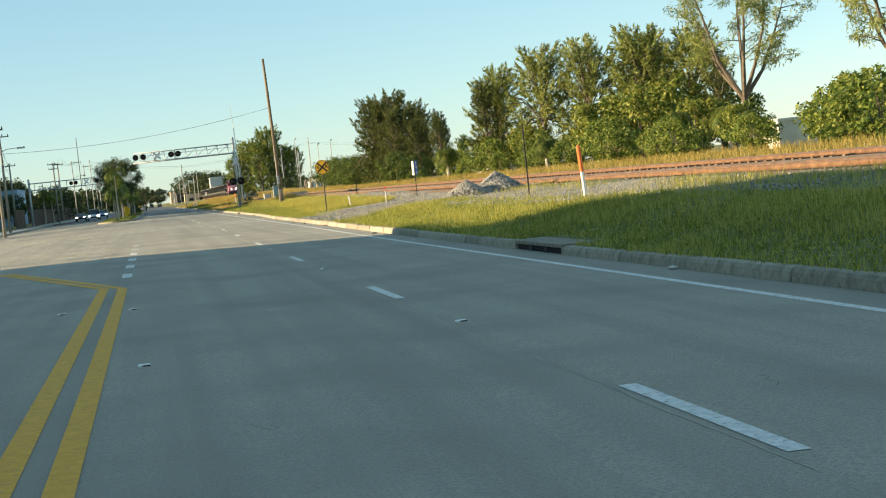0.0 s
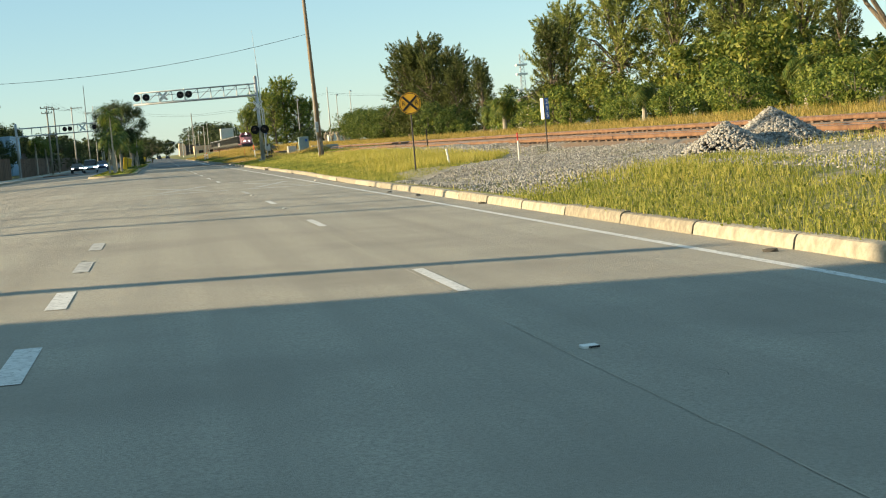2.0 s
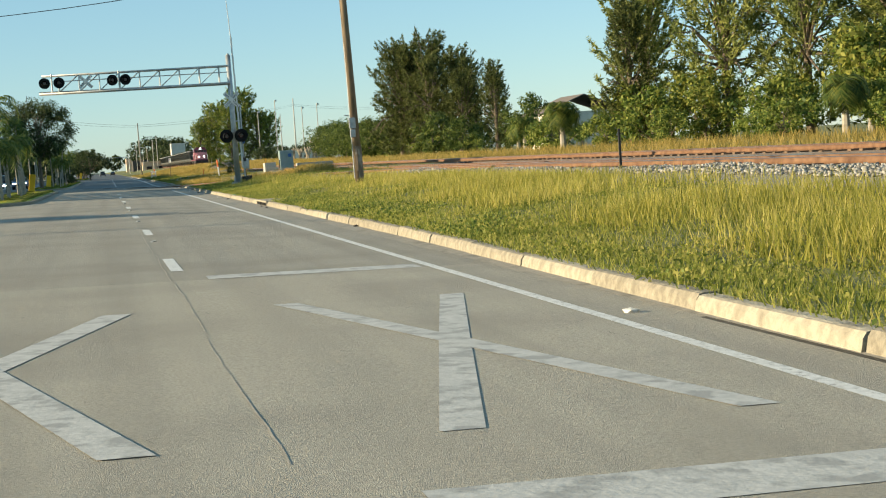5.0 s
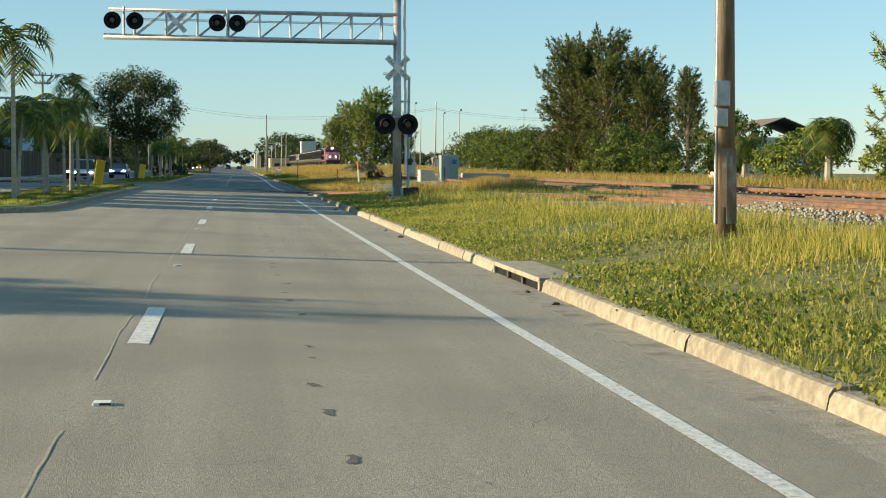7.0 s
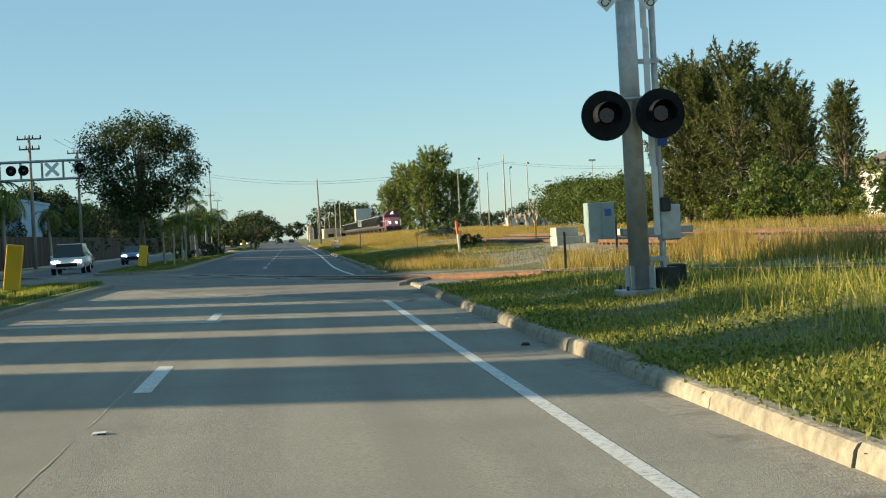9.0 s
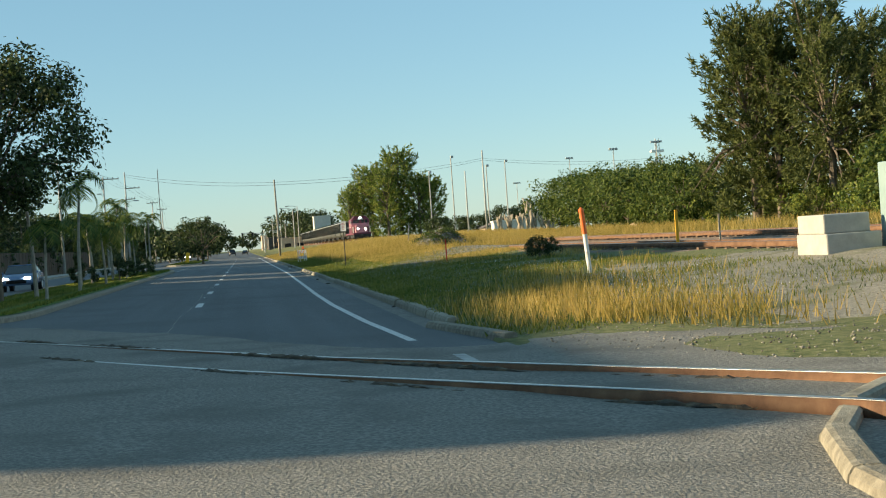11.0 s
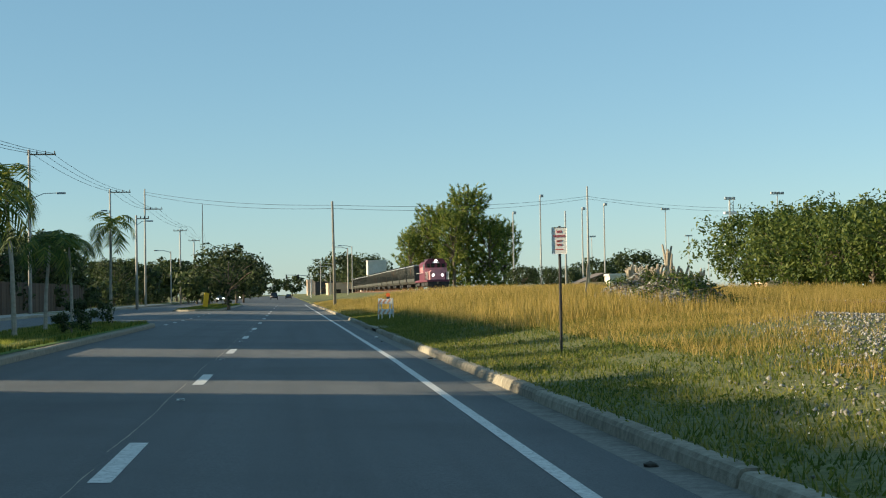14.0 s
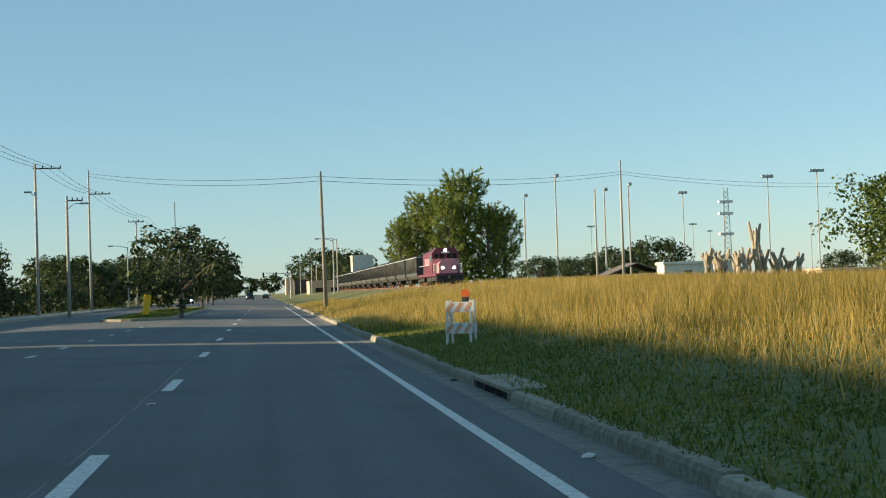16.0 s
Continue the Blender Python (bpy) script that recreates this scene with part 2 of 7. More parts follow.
ROOF = mat("roof_shingle", [(0.12, 0.1, 0.09), (0.2, 0.17, 0.15)], scale=3, rough=0.95, bump=0.4)
WOODF = mat("fence_wood", [(0.055, 0.0375, 0.024), (0.0935, 0.065, 0.0432)], scale=3, rough=0.9, bump=0.3, objrand=0.4)
BARK = mat("bark", [(0.07, 0.055, 0.04), (0.15, 0.12, 0.09), (0.22, 0.18, 0.14)], scale=5, rough=0.95, bump=0.8, stretch=(1, 1, 0.3))
PALMBARK = mat("palm_bark", [(0.25, 0.22, 0.18), (0.4, 0.36, 0.3)], scale=3, rough=0.9, bump=0.4, stretch=(1, 1, 3))
CUTWOOD = mat("bare_cut_wood", [(0.3, 0.25, 0.19), (0.46, 0.39, 0.3)], scale=3, rough=0.9, bump=0.5)
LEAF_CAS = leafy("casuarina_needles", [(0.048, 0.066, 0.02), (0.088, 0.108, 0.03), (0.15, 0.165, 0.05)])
# Oak green, darkened further for the backlit side that faces the road.
LEAF_OAK = leafy("oak_leaves", [(0.022, 0.036, 0.0135), (0.045, 0.066, 0.021), (0.08, 0.105, 0.034)], trans=0.3)
LEAF_BUSH = leafy("shrub_leaves", [(0.072, 0.115, 0.023), (0.15, 0.205, 0.037), (0.27, 0.29, 0.062)])
LEAF_VINE = leafy("vine_leaves", [(0.08, 0.12, 0.022), (0.17, 0.21, 0.037), (0.3, 0.3, 0.065)])
LEAF_PALM = leafy("palm_leaves", [(0.048, 0.084, 0.0168), (0.096, 0.144, 0.0264), (0.192, 0.204, 0.042)])
GRASS_S = leafy("short_grass", [(0.075, 0.108, 0.018), (0.14, 0.175, 0.029), (0.26, 0.245, 0.056)], scale=0.6, trans=0.55)
GRASS_T = leafy("tall_dry_grass", [(0.2, 0.165, 0.036), (0.39, 0.285, 0.068), (0.54, 0.385, 0.125)], scale=0.25, trans=0.55)
# Drier grass before the crossing, its colour also raised for the sun there.
GRASS_L = leafy("dry_sunlit_tone_grass", [(0.15, 0.175, 0.03), (0.27, 0.29, 0.05), (0.42, 0.38, 0.1)], scale=0.6, trans=0.55)
GRASS_Y = leafy("yellow_green_grass", [(0.24, 0.24, 0.04), (0.42, 0.38, 0.07), (0.52, 0.44, 0.13)], scale=0.3, trans=0.55)
# Brighter copy of the casuarina needles; the sunlit look is in the colour.
LEAF_CAS_LIT = leafy("sunlit_tone_casuarina_needles", [(0.12, 0.15, 0.04), (0.22, 0.255, 0.065), (0.36, 0.37, 0.11)], scale=0.22)
LEAF_HEDGE = leafy("hedge_leaves", [(0.036, 0.065, 0.014), (0.078, 0.118, 0.024), (0.14, 0.17, 0.036)], scale=0.5)
FLOWER = mat("tiny_white_flowers", [(0.6, 0.6, 0.58), (0.75, 0.75, 0.72)], scale=3, bump=0)
CLOD = mat("trash_light", [(0.55, 0.53, 0.48), (0.7, 0.68, 0.64)], scale=6, bump=0.1)

# ---- mesh helpers ----


def thing(name, label, category, place=(0, 0, 0), rz=0.0, group="", kind=""):
    ob = new(name)
    ob.matrix_basis = pose(*place, 0, 0, rz)
    return tagged(ob, label, category, group, kind)


def finish(name, me, material, parent, label="", smooth=False):
    me.materials.append(material)
    if smooth:
        me.polygons.foreach_set("use_smooth", [True] * len(me.polygons))
    ob = new(name, me)
    ob.parent = parent
    if label:
        ob["label"] = label
    return ob


def part(name, bm, material, parent=None, label="", smooth=False):
    me = bpy.data.meshes.new(name)
    bmesh.ops.recalc_face_normals(bm, faces=bm.faces[:])
    bm.to_mesh(me)
    bm.free()
    return finish(name, me, material, parent, label, smooth)


def mesh_np(name, verts, faces, material, parent=None, label="", smooth=False):
    """A mesh from arrays; faces is an array of triangles or of quads."""
    me = bpy.data.meshes.new(name)
    verts, faces = np.asarray(verts, np.float32), np.asarray(faces, np.int32)
    k = faces.shape[1]
    me.vertices.add(len(verts))
    me.vertices.foreach_set("co", verts.ravel())
    me.loops.add(faces.size)
    me.loops.foreach_set("vertex_index", faces.ravel())
    me.polygons.add(len(faces))
    me.polygons.foreach_set("loop_start", np.arange(0, faces.size, k, dtype=np.int32))
    me.polygons.foreach_set("loop_total", np.full(len(faces), k, np.int32))
    me.update()
    me.validate()
    return finish(name, me, material, parent, label, smooth)


def box(bm, c, s, rot=None, bevel=0.0):
    """A box of size s about c, turned by rot and with bevelled edges."""
    r = bmesh.ops.create_cube(bm, size=1.0)
    m = Matrix.Translation(c) @ (rot or Matrix()) @ Matrix.Diagonal((*s, 1))
    bmesh.ops.transform(bm, matrix=m, verts=r["verts"])
    if bevel:
        es = list({e for v in r["verts"] for e in v.link_edges})
        bmesh.ops.bevel(bm, geom=es, offset=bevel, segments=2, affect="EDGES", profile=0.5)
    return bm


def rod(bm, a, b, r0, r1=None, n=10, caps=True):
    """A round rod from a to b."""
    a, b = Vector(a), Vector(b)
    d = b - a
    q = d.to_track_quat("Z", "Y").to_matrix().to_4x4()
    bmesh.ops.create_cone(bm, cap_ends=caps, segments=n, radius1=r0, radius2=r0 if r1 is None else r1, depth=d.length, matrix=Matrix.Translation((a + b) / 2) @ q)
    return bm


def tube(bm, pts, radii, n=6):
    """A tapering tube along points."""
    rings = []
    pts = [Vector(p) for p in pts]
    for i, p in enumerate(pts):
        d = (pts[min(i + 1, len(pts) - 1)] - pts[max(i - 1, 0)]).normalized()
        q = d.to_track_quat("Z", "Y")
        rings.append([bm.verts.new(p + q @ Vector((math.cos(k * math.tau / n), math.sin(k * math.tau / n), 0)) * radii[i]) for k in range(n)])
    for a, b in zip(rings, rings[1:]):
        for k in range(n):
            bm.faces.new((a[k], a[(k + 1) % n], b[(k + 1) % n], b[k]))
    bm.faces.new(rings[0][::-1])
    bm.faces.new(rings[-1])
    return bm


def extrude(bm, outline, y0, y1):
    """A prism: outline is a list of (x, z), swept along y."""
    a = [bm.verts.new((x, y0, z)) for x, z in outline]
    b = [bm.verts.new((x, y1, z)) for x, z in outline]
    n = len(outline)
    for k in range(n):
        bm.faces.new((a[k], a[(k + 1) % n], b[(k + 1) % n], b[k]))
    bm.faces.new(a[::-1])
    bm.faces.new(b)
    return bm


def words(name, text, size, m, material, parent, squeeze=1.0):
    """Raised lettering, made into a mesh."""
    cu = bpy.data.curves.new(name, "FONT")
    cu.body, cu.size, cu.align_x, cu.align_y, cu.extrude = text, size, "CENTER", "CENTER", 0.003
    tmp = bpy.data.objects.new(name + "_tmp", cu)
    scene.collection.objects.link(tmp)
    dg = bpy.context.evaluated_depsgraph_get()
    me = bpy.data.meshes.new_from_object(tmp.evaluated_get(dg))
    bpy.data.objects.remove(tmp)
    bpy.data.curves.remove(cu)
    me.transform(m @ Matrix.Diagonal((squeeze, 1, 1, 1)))
    me.name = name
    me.materials.clear()
    return finish(name, me, material, parent)


FACE = pose(0, 0, 0, 90, 0, 0)      # lettering upright, read from -y


# ---- heights ----
LANE_OFF = ([0, 35, 68, 100, 140, 165, 220, 300], [-0.38, -0.25, 0.0, -0.1, -0.22, -0.3, -0.12, -0.02])
KERB_OFF = ([10, 40, 65, 120, 200, 230, 300], [-1.1, -1.05, -0.85, -0.6, -0.42, -0.33, -0.28])


def bend(y, x=5.0):
    """How far the road's lines swing sideways at y: at the lane line, at the kerb, and between."""
    lane = float(np.interp(y, *LANE_OFF))
    if x <= 0.17:
        return lane + (0.03 - lane) * min(1.0, max(0.0, (0.17 - x) / 3.8))
    pan = 0.0 if x < 4.845 else 0.36 * smooth(82, 108, y)
    return lane + (float(np.interp(y, *KERB_OFF)) - lane) * min(1.0, (x - 0.17) / 4.66) + pan


def road_z(x):
    if x >= -4.3:
        return 0.10 - 0.022 * min(x, 4.9)
    return 0.195 - 0.018 * max(0.0, -8.3 - x)


def smooth(a, b, v):
    t = min(1.0, max(0.0, (v - a) / (b - a)))
    return t * t * (3 - 2 * t)


TRACKS = (15.6, 21.5)


def ground_z(x, y):
    x0 = x - bend(y)
    if -17.7 < x0 < 4.95:
        return -0.25
    if x0 >= 4.95:
        z = 0.13 + 0.33 * smooth(4.95, 9.5, x0) + 0.1 * smooth(9, 14, x0)
        z += 0.1 * smooth(12.6, 14.2, x0) * smooth(27, 24, x0)
        z *= 1 - 0.75 * smooth(176, 186, y) * smooth(208, 200, y) * smooth(16, 8, x0)
        z -= 0.24 * smooth(62, 72, y) * smooth(104, 92, y) * smooth(5.2, 7.0, x0) * smooth(16, 13, x0)
        if x0 > 5.6:
            z += 0.09 * noise.noise((x * 0.25, y * 0.25, 0)) * smooth(5.6, 8, x0)
        z += 0.35 * math.exp(-((x - 37) / 7) ** 2) + 0.9 * smooth(265, 400, y) * smooth(8, 16, x0) * smooth(70, 40, x0) + 0.4 * smooth(250, 290, y) * smooth(345, 300, y) * math.exp(-((x - 12.5) / 4) ** 2)
        return z
    return 0.2 + 0.05 * noise.noise((x * 0.2, y * 0.2, 3))


# ---- ground, road, kerbs, markings ----
def axis(stops):
    """Grid lines: (start, step) runs up to the last value."""
    out = []
    for (a, st), (b, _) in zip(stops, stops[1:]):
        out += list(np.arange(a, b - 1e-6, st))
    return np.array(out + [stops[-1][0]])


def sheet(name, xs, ys, fz, material, kind_label, category="ground", shear=True):
    off = lambda x, y: bend(y, x) if shear and -60 < x < 120 else 0.0
    v = np.array([(x + off(x, y), y, fz(x + off(x, y), y)) for y in ys for x in xs])
    i = np.arange(len(ys) - 1)[:, None] * len(xs) + np.arange(len(xs) - 1)[None]
    i = i.ravel()
    f = np.stack([i, i + 1, i + 1 + len(xs), i + len(xs)], 1)
    return tagged(mesh_np(name, v, f, material, smooth=True), kind_label, category, kind="structure")


gx = np.concatenate([[-4000, -1500, -500, -200, -100, -60, -40, -25, -17.9], [-17.6, 0, 4.9, 5.0], np.arange(5.4, 26, 0.6), [28, 31, 34, 38, 44, 52, 60, 75, 100, 180, 500, 1500, 4000]])
gy = np.concatenate([[-4000, -1500, -500, -200, -100, -60], np.arange(-40, 440, 2.0), [460, 490, 540, 600, 800, 1200, 2000, 4000]])
sheet("ground", gx, gy, ground_z, SOIL, "rough ground of dry grass, sand and weeds beside the road")
rx = np.array([-17.6, -14, -12, -10, -8.4, -6.3, -4.3, -2, 0, 2, 4, 4.95])
ry = np.concatenate([np.arange(-60, 440, 3.0), [480, 550, 700, 900, 1300]])
r0 = ry[ry <= 96]
# The road up to y 96 takes a paler copy of the asphalt.
sheet("road", rx, r0, lambda x, y: road_z(x - bend(y, x)), ASPHALT0, "pale asphalt road with cracks and tyre wear", "road")
sheet("road", rx, np.concatenate([[r0[-1]], ry[(ry > 96) & (ry < 200)]]), lambda x, y: road_z(x - bend(y, x)), ASPHALT, "grey asphalt road with cracks and tyre wear", "road")
sheet("road", rx, np.concatenate([[ry[ry < 200][-1]], ry[ry >= 200]]), lambda x, y: road_z(x - bend(y, x)), ASPHALT2, "darker grey asphalt road past the railway crossing", "road")


def stripe(name, x0, x1, y0, y1, material, label, lift=0.005, skew=0.0):
    """A painted stripe on the road."""
    n = max(1, int((y1 - y0) / 3))
    v, f = [], []
    for k in range(n + 1):
        y = y0 + (y1 - y0) * k / n
        for x in (x0, x1):
            xx = x + skew * (y - y0)
            v.append((xx + bend(y, xx), y, road_z(xx) + lift))
    f = [(2 * k, 2 * k + 1, 2 * k + 3, 2 * k + 2) for k in range(n)]
    return tagged(mesh_np(name, v, f, material), label, "road marking", kind="structure")


for far in (9.05, 20.6, 32.9, 45.1, 57.3, 69.1, 79.9, 100.8, 112.9, 125.0, 137.2, 149.4, 161.6, 173.8, 222.0, 234.2, 246.8, 258.8, 271.0, 282.8, 294.8, 307.0, 319.2, 331.4, 343.6, 355.8, 380.2, 404.6, 429.0):
    stripe("lane_dash", 0.1, 0.25 if far < 100 else 0.29, far - (2.6 if far < 70 else 3.0), far, WORN if 72 < far < 82 else WHITE, "white dashed lane line with worn edges")
for x, y0, y1, sk in ((3.9, -50, 191.5, 0), (4.155, 201.0, 207.0, -0.037), (3.93, 207.0, 216.0, -0.0167), (3.78, 216, 225, 0), (3.78, 225, 265, 0.008), (4.1, 265, 440, 0)):
    stripe("edge_line", x, x + 0.15, y0, y1, WHITE, "solid white edge line along the kerb", skew=sk)
stripe("edge_line", 4.33, 4.5, 190.6, 197.4, WORN, "worn edge line over the crossing", lift=0.05)
for y in (30.1, 34.7, 39.2, 43.8, 48.3, 52.7):
    stripe("dotted_line", -3.83, -3.63, y, y + 1.8, WHITE if y < 45 else WORN, "short white dotted turn-lane mark")
for y in (299.7, 305, 310.7, 317.3, 323.9, 330.5, 337):
    stripe("dotted_line", -4.15, -4.0, y, y + 1.4, WHITE, "short white dotted turn-lane mark")
for a, b, yend in ((-4.16, -3.99, 26.6), (-3.83, -3.66, 26.2)):
    stripe("yellow_line", a, b, -50, yend, YELLOW, "solid yellow centre line")
    stripe("yellow_line", a, b, yend, yend + 13.0, YELLOW, "yellow centre line bending away", skew=-0.24, lift=0.006)
stripe("stop_line", 0.55, 3.8, 82.6, 83.2, WORN, "worn white transverse line")
stripe("stop_line", 0.55, 3.8, 96.0, 96.6, WORN, "worn white transverse line")
stripe("stop_line", -3.3, -0.2, 82.6, 83.2, WORN, "worn white transverse line")
stripe("stop_line", -4.0, 0.4, 170.6, 171.2, WORN, "worn white stop line before the railway crossing")
for x0 in (1.0, -2.9):
    stripe("crossing_mark", x0, x0 + 0.3, 84.5, 92.0, WORN, "worn painted railway crossing cross", skew=0.27)
    stripe("crossing_mark", x0 + 2.0, x0 + 2.3, 84.5, 92.0, WORN, "worn painted railway crossing cross", skew=-0.27, lift=0.007)

# cracks and patches in the asphalt
rng = random.Random(5)


def crack(x, y, length, turn, wide):
    v, f = [], []
    px_, py_, a = x, y, turn
    n = max(4, int(length / 0.25))
    for k in range(n + 1):
        w = wide * (0.4 + rng.random())
        v += [(px_ - w * math.sin(a) + bend(py_, px_), py_ + w * math.cos(a), road_z(px_) + 0.004), (px_ + w * math.sin(a) + bend(py_, px_), py_ - w * math.cos(a), road_z(px_) + 0.004)]
        a = turn + rng.uniform(-0.7, 0.7) * (0.05 if length > 2.6 else 1)
        px_ += math.cos(a) * length / n
        py_ += math.sin(a) * length / n
    f = [(2 * k, 2 * k + 1, 2 * k + 3, 2 * k + 2) for k in range(n)]
    return v, f


cv, cf = [], []
for k in range(420):
    y = rng.uniform(2, 305)
    x = rng.uniform(-3.6, 3.8)
    v, f = crack(x, y, rng.uniform(0.1, 0.6), rng.choice((0.0, 1.57)) + rng.uniform(-0.4, 0.4), 0.0022)
    cf += [tuple(i + len(cv) for i in q) for q in f]
    cv += v
sv, sf = [], []
for y in np.arange(0, 305, 6.0):
    v, f = crack(rng.uniform(-0.03, 0.03), y, rng.uniform(4, 6.5), 1.57, 0.006)
    sf += [tuple(i + len(sv) for i in q) for q in f]
    sv += v
SEAM = mat("lane_seam", [(0.3, 0.27, 0.22), (0.46, 0.415, 0.34)], scale=4, rough=0.9, bump=0.2)
tagged(mesh_np("lane_seam", sv, sf, SEAM), "paving seam along the lane line", "road crack", kind="structure")
for y in np.arange(104, 152, 1.3):
    if rng.random() < 0.8:
        v, f = crack(1.72 + rng.gauss(0, 0.05), y + rng.uniform(-0.4, 0.4), rng.uniform(0.08, 0.24), rng.uniform(1.2, 1.9), rng.uniform(0.02, 0.05))
        cf += [tuple(i + len(cv) for i in q) for q in f]
        cv += v
tagged(mesh_np("road_cracks", cv, cf, CRACK), "thin dark cracks across the asphalt", "road crack", kind="structure")

# kerbs: a unit of cast concrete, repeated
KPROF = [(0, -0.2), (0.0, 0.0), (0.02, 0.1), (0.05, 0.145), (0.09, 0.155), (0.2, 0.155), (0.23, 0.13), (0.23, -0.2)]


def kerb_mesh(length, flip=False):
    bm = bmesh.new()
    extrude(bm, [((-x if flip else x), z) for x, z in KPROF], 0.0, length - 0.025)
    bmesh.ops.recalc_face_normals(bm, faces=bm.faces[:])
    me = bpy.data.meshes.new("kerb_stone")
    bm.to_mesh(me)
    bm.free()
    me.materials.append(KERB)
    return me


kerb = thing("kerb", "worn pale concrete kerb along the grass verge", "kerb", kind="structure")
KM, KS = kerb_mesh(3.0), kerb_mesh(1.5)


def kerb_piece(me, x, y, z, rz, parent):
    ob = new("kerb_stone", me)
    ob.parent = parent
    ob.matrix_basis = pose(x, y, z, rng.uniform(-0.3, 0.3), rng.uniform(-1, 1), rz)


def kerb_run(x, y0, y1, parent, me, step, z=0.0):
    for y in np.arange(y0, y1, step):
        d = math.degrees(math.atan2(-(bend(y + step) - bend(y)), step))
        kerb_piece(me, x + bend(y) + rng.uniform(-0.012, 0.012), y, z + rng.uniform(-0.012, 0.012), d + rng.uniform(-0.3, 0.3), parent)


kerb_run(4.83, -12, 23.9, kerb, KM, 3.0)
kerb_run(4.83, 27.4, 28.5, kerb, KS, 1.5)
kerb_run(4.83, 28.9, 31.8, kerb, KS, 1.5)
kerb_run(4.83, 32.0, 127.9, kerb, KM, 3.0)
kerb_run(4.83, 131.5, 183.0, kerb, KM, 3.0)
kerb_run(4.83, 204.1, 288.0, kerb, KM, 3.0)
kerb_run(4.83, 291.5, 440, kerb, KM, 3.0)
for k in range(3):       # the kerb swings out towards the crossing
    kerb_piece(KS, 4.41 + 0.19 * (3 - k), 204.1 - 1.49 * (3 - k), -0.04, 7.3, kerb)
for k in range(4):       # the kerb returns into the crossing
    kerb_piece(KS, 4.43 + 0.14 * k * k, 185.3 + 1.42 * k, 0.0, -6 - 11 * k, kerb)

PAN = mat("gutter_concrete", [(0.14, 0.132, 0.115), (0.2, 0.19, 0.168), (0.26, 0.246, 0.216)], scale=11, rough=0.9, bump=0.4, bump_scale=50, mix2=((0.13, 0.12, 0.1), 2.2, 0.5, 0.72))


def gutter_pan(y0, y1, material):
    n = int((y1 - y0) / 3)
    v = []
    for k in range(n + 1):
        y = y0 + (y1 - y0) * k / n
        v += [(4.83 + bend(y, 4.83), y, road_z(4.83) + 0.007), (4.86 + bend(y, 4.86), y, 0.006)]
    f = [(2 * k, 2 * k + 1, 2 * k + 3, 2 * k + 2) for k in range(n)]
    tagged(mesh_np("gutter_pan", v, f, material), "stained concrete gutter pan along the kerb", "gutter", kind="structure")


for y0, y1, x in ((-12, 186, 4.83), (204, 440, 4.83)):
    stripe("gutter", x - (0.07 if y0 < 0 else 0.05), x + 0.01, y0, y1, GUTTER, "dark dirt along the joint of the gutter", lift=0.003)
gutter_pan(84, 186, mat("gutter_concrete_pale", [(0.2, 0.185, 0.158), (0.275, 0.255, 0.22), (0.34, 0.315, 0.27)], scale=11, rough=0.9, bump=0.4, bump_scale=50, mix2=((0.14, 0.13, 0.11), 2.2, 0.52, 0.75)))
gutter_pan(204, 440, PAN)

bm = bmesh.new()
box(bm, (0, 0, 0), (0.2, 0.4, 0.012), bevel=0.004)
tagged(part("paint_mark", bm, mat("faded_blue_paint", [(0.2, 0.4, 0.42), (0.36, 0.55, 0.56)], scale=14, rough=0.8, bump=0.2)), "faded blue sprayed mark on the kerb", "paint mark", kind="structure").matrix_basis = pose(4.96 + bend(142.6), 142.6, 0.165)

# storm drain inlets in the kerb
def inlet(y):
    t = thing("drain_inlet", "storm drain inlet with a concrete lid set into the kerb", "drain", (4.83 + bend(y), y, 0.0), group="drain inlets")
    bm = bmesh.new()
    box(bm, (0.31, 1.7, 0.14), (0.62, 3.3, 0.07), bevel=0.018)
    part("lid", bm, KERB, t)
    # Solid black box: the darkness inside the opening is painted, not hollow.
    bm = bmesh.new()
    box(bm, (0.34, 1.7, -0.1), (0.58, 3.28, 0.41))
    part("pit", bm, BLACK, t)
    for yy in (0.06, 1.15, 2.2, 3.3):
        bm = bmesh.new()
        box(bm, (0.06, yy, 0.04), (0.12, 0.1, 0.17), bevel=0.01)
        part("pier", bm, GUTTER if 1 < yy < 3 else KERB, t)


for y in (24.0, 128.05, 288.1):
    inlet(y)

# crossing apron: the asphalt widens where the spur crosses
def apron_z(x, y):
    d = y + 1.68 * x - 200.0
    return (road_z(x) if x < 4.4 else 0.005 + 0.02 * (x - 4.4)) + 0.012 + 0.03 * smooth(-22, -10, d) * smooth(8, 2, d)


av, af = [], []
XA = np.arange(-17.4, 10.4, 0.25)
ROWS = 44
for x in XA:
    rag = 0.8 * noise.noise((x * 0.5, 1.7, 2)) + 0.7 * noise.noise((x * 2.3, 4.1, 6))
    rag2 = 0.8 * noise.noise((x * 0.5, 9.7, 2)) + 0.5 * noise.noise((x * 2.3, 8.1, 6))
    lo = 183.0 - 1.68 * x
    hi = 200.0 + float(np.interp(x, [-17, 1, 3, 4.6, 6, 11], [7, 6.5, 5.0, 7.0, 10, 13])) - 1.68 * x
    if x > 4.2:
        lo, hi = max(lo, 187.5 - (10.5 - x) / 0.9), min(hi, 193.5 + (10.5 - x) / 0.62)
    lo, hi = lo + rag2, max(lo + rag2 + 0.2, hi + rag)
    for k in range(ROWS + 1):
        y = lo + (hi - lo) * k / ROWS
        av.append((x, y, apron_z(x, y) - (0.05 if k in (0, ROWS) else 0.0)))
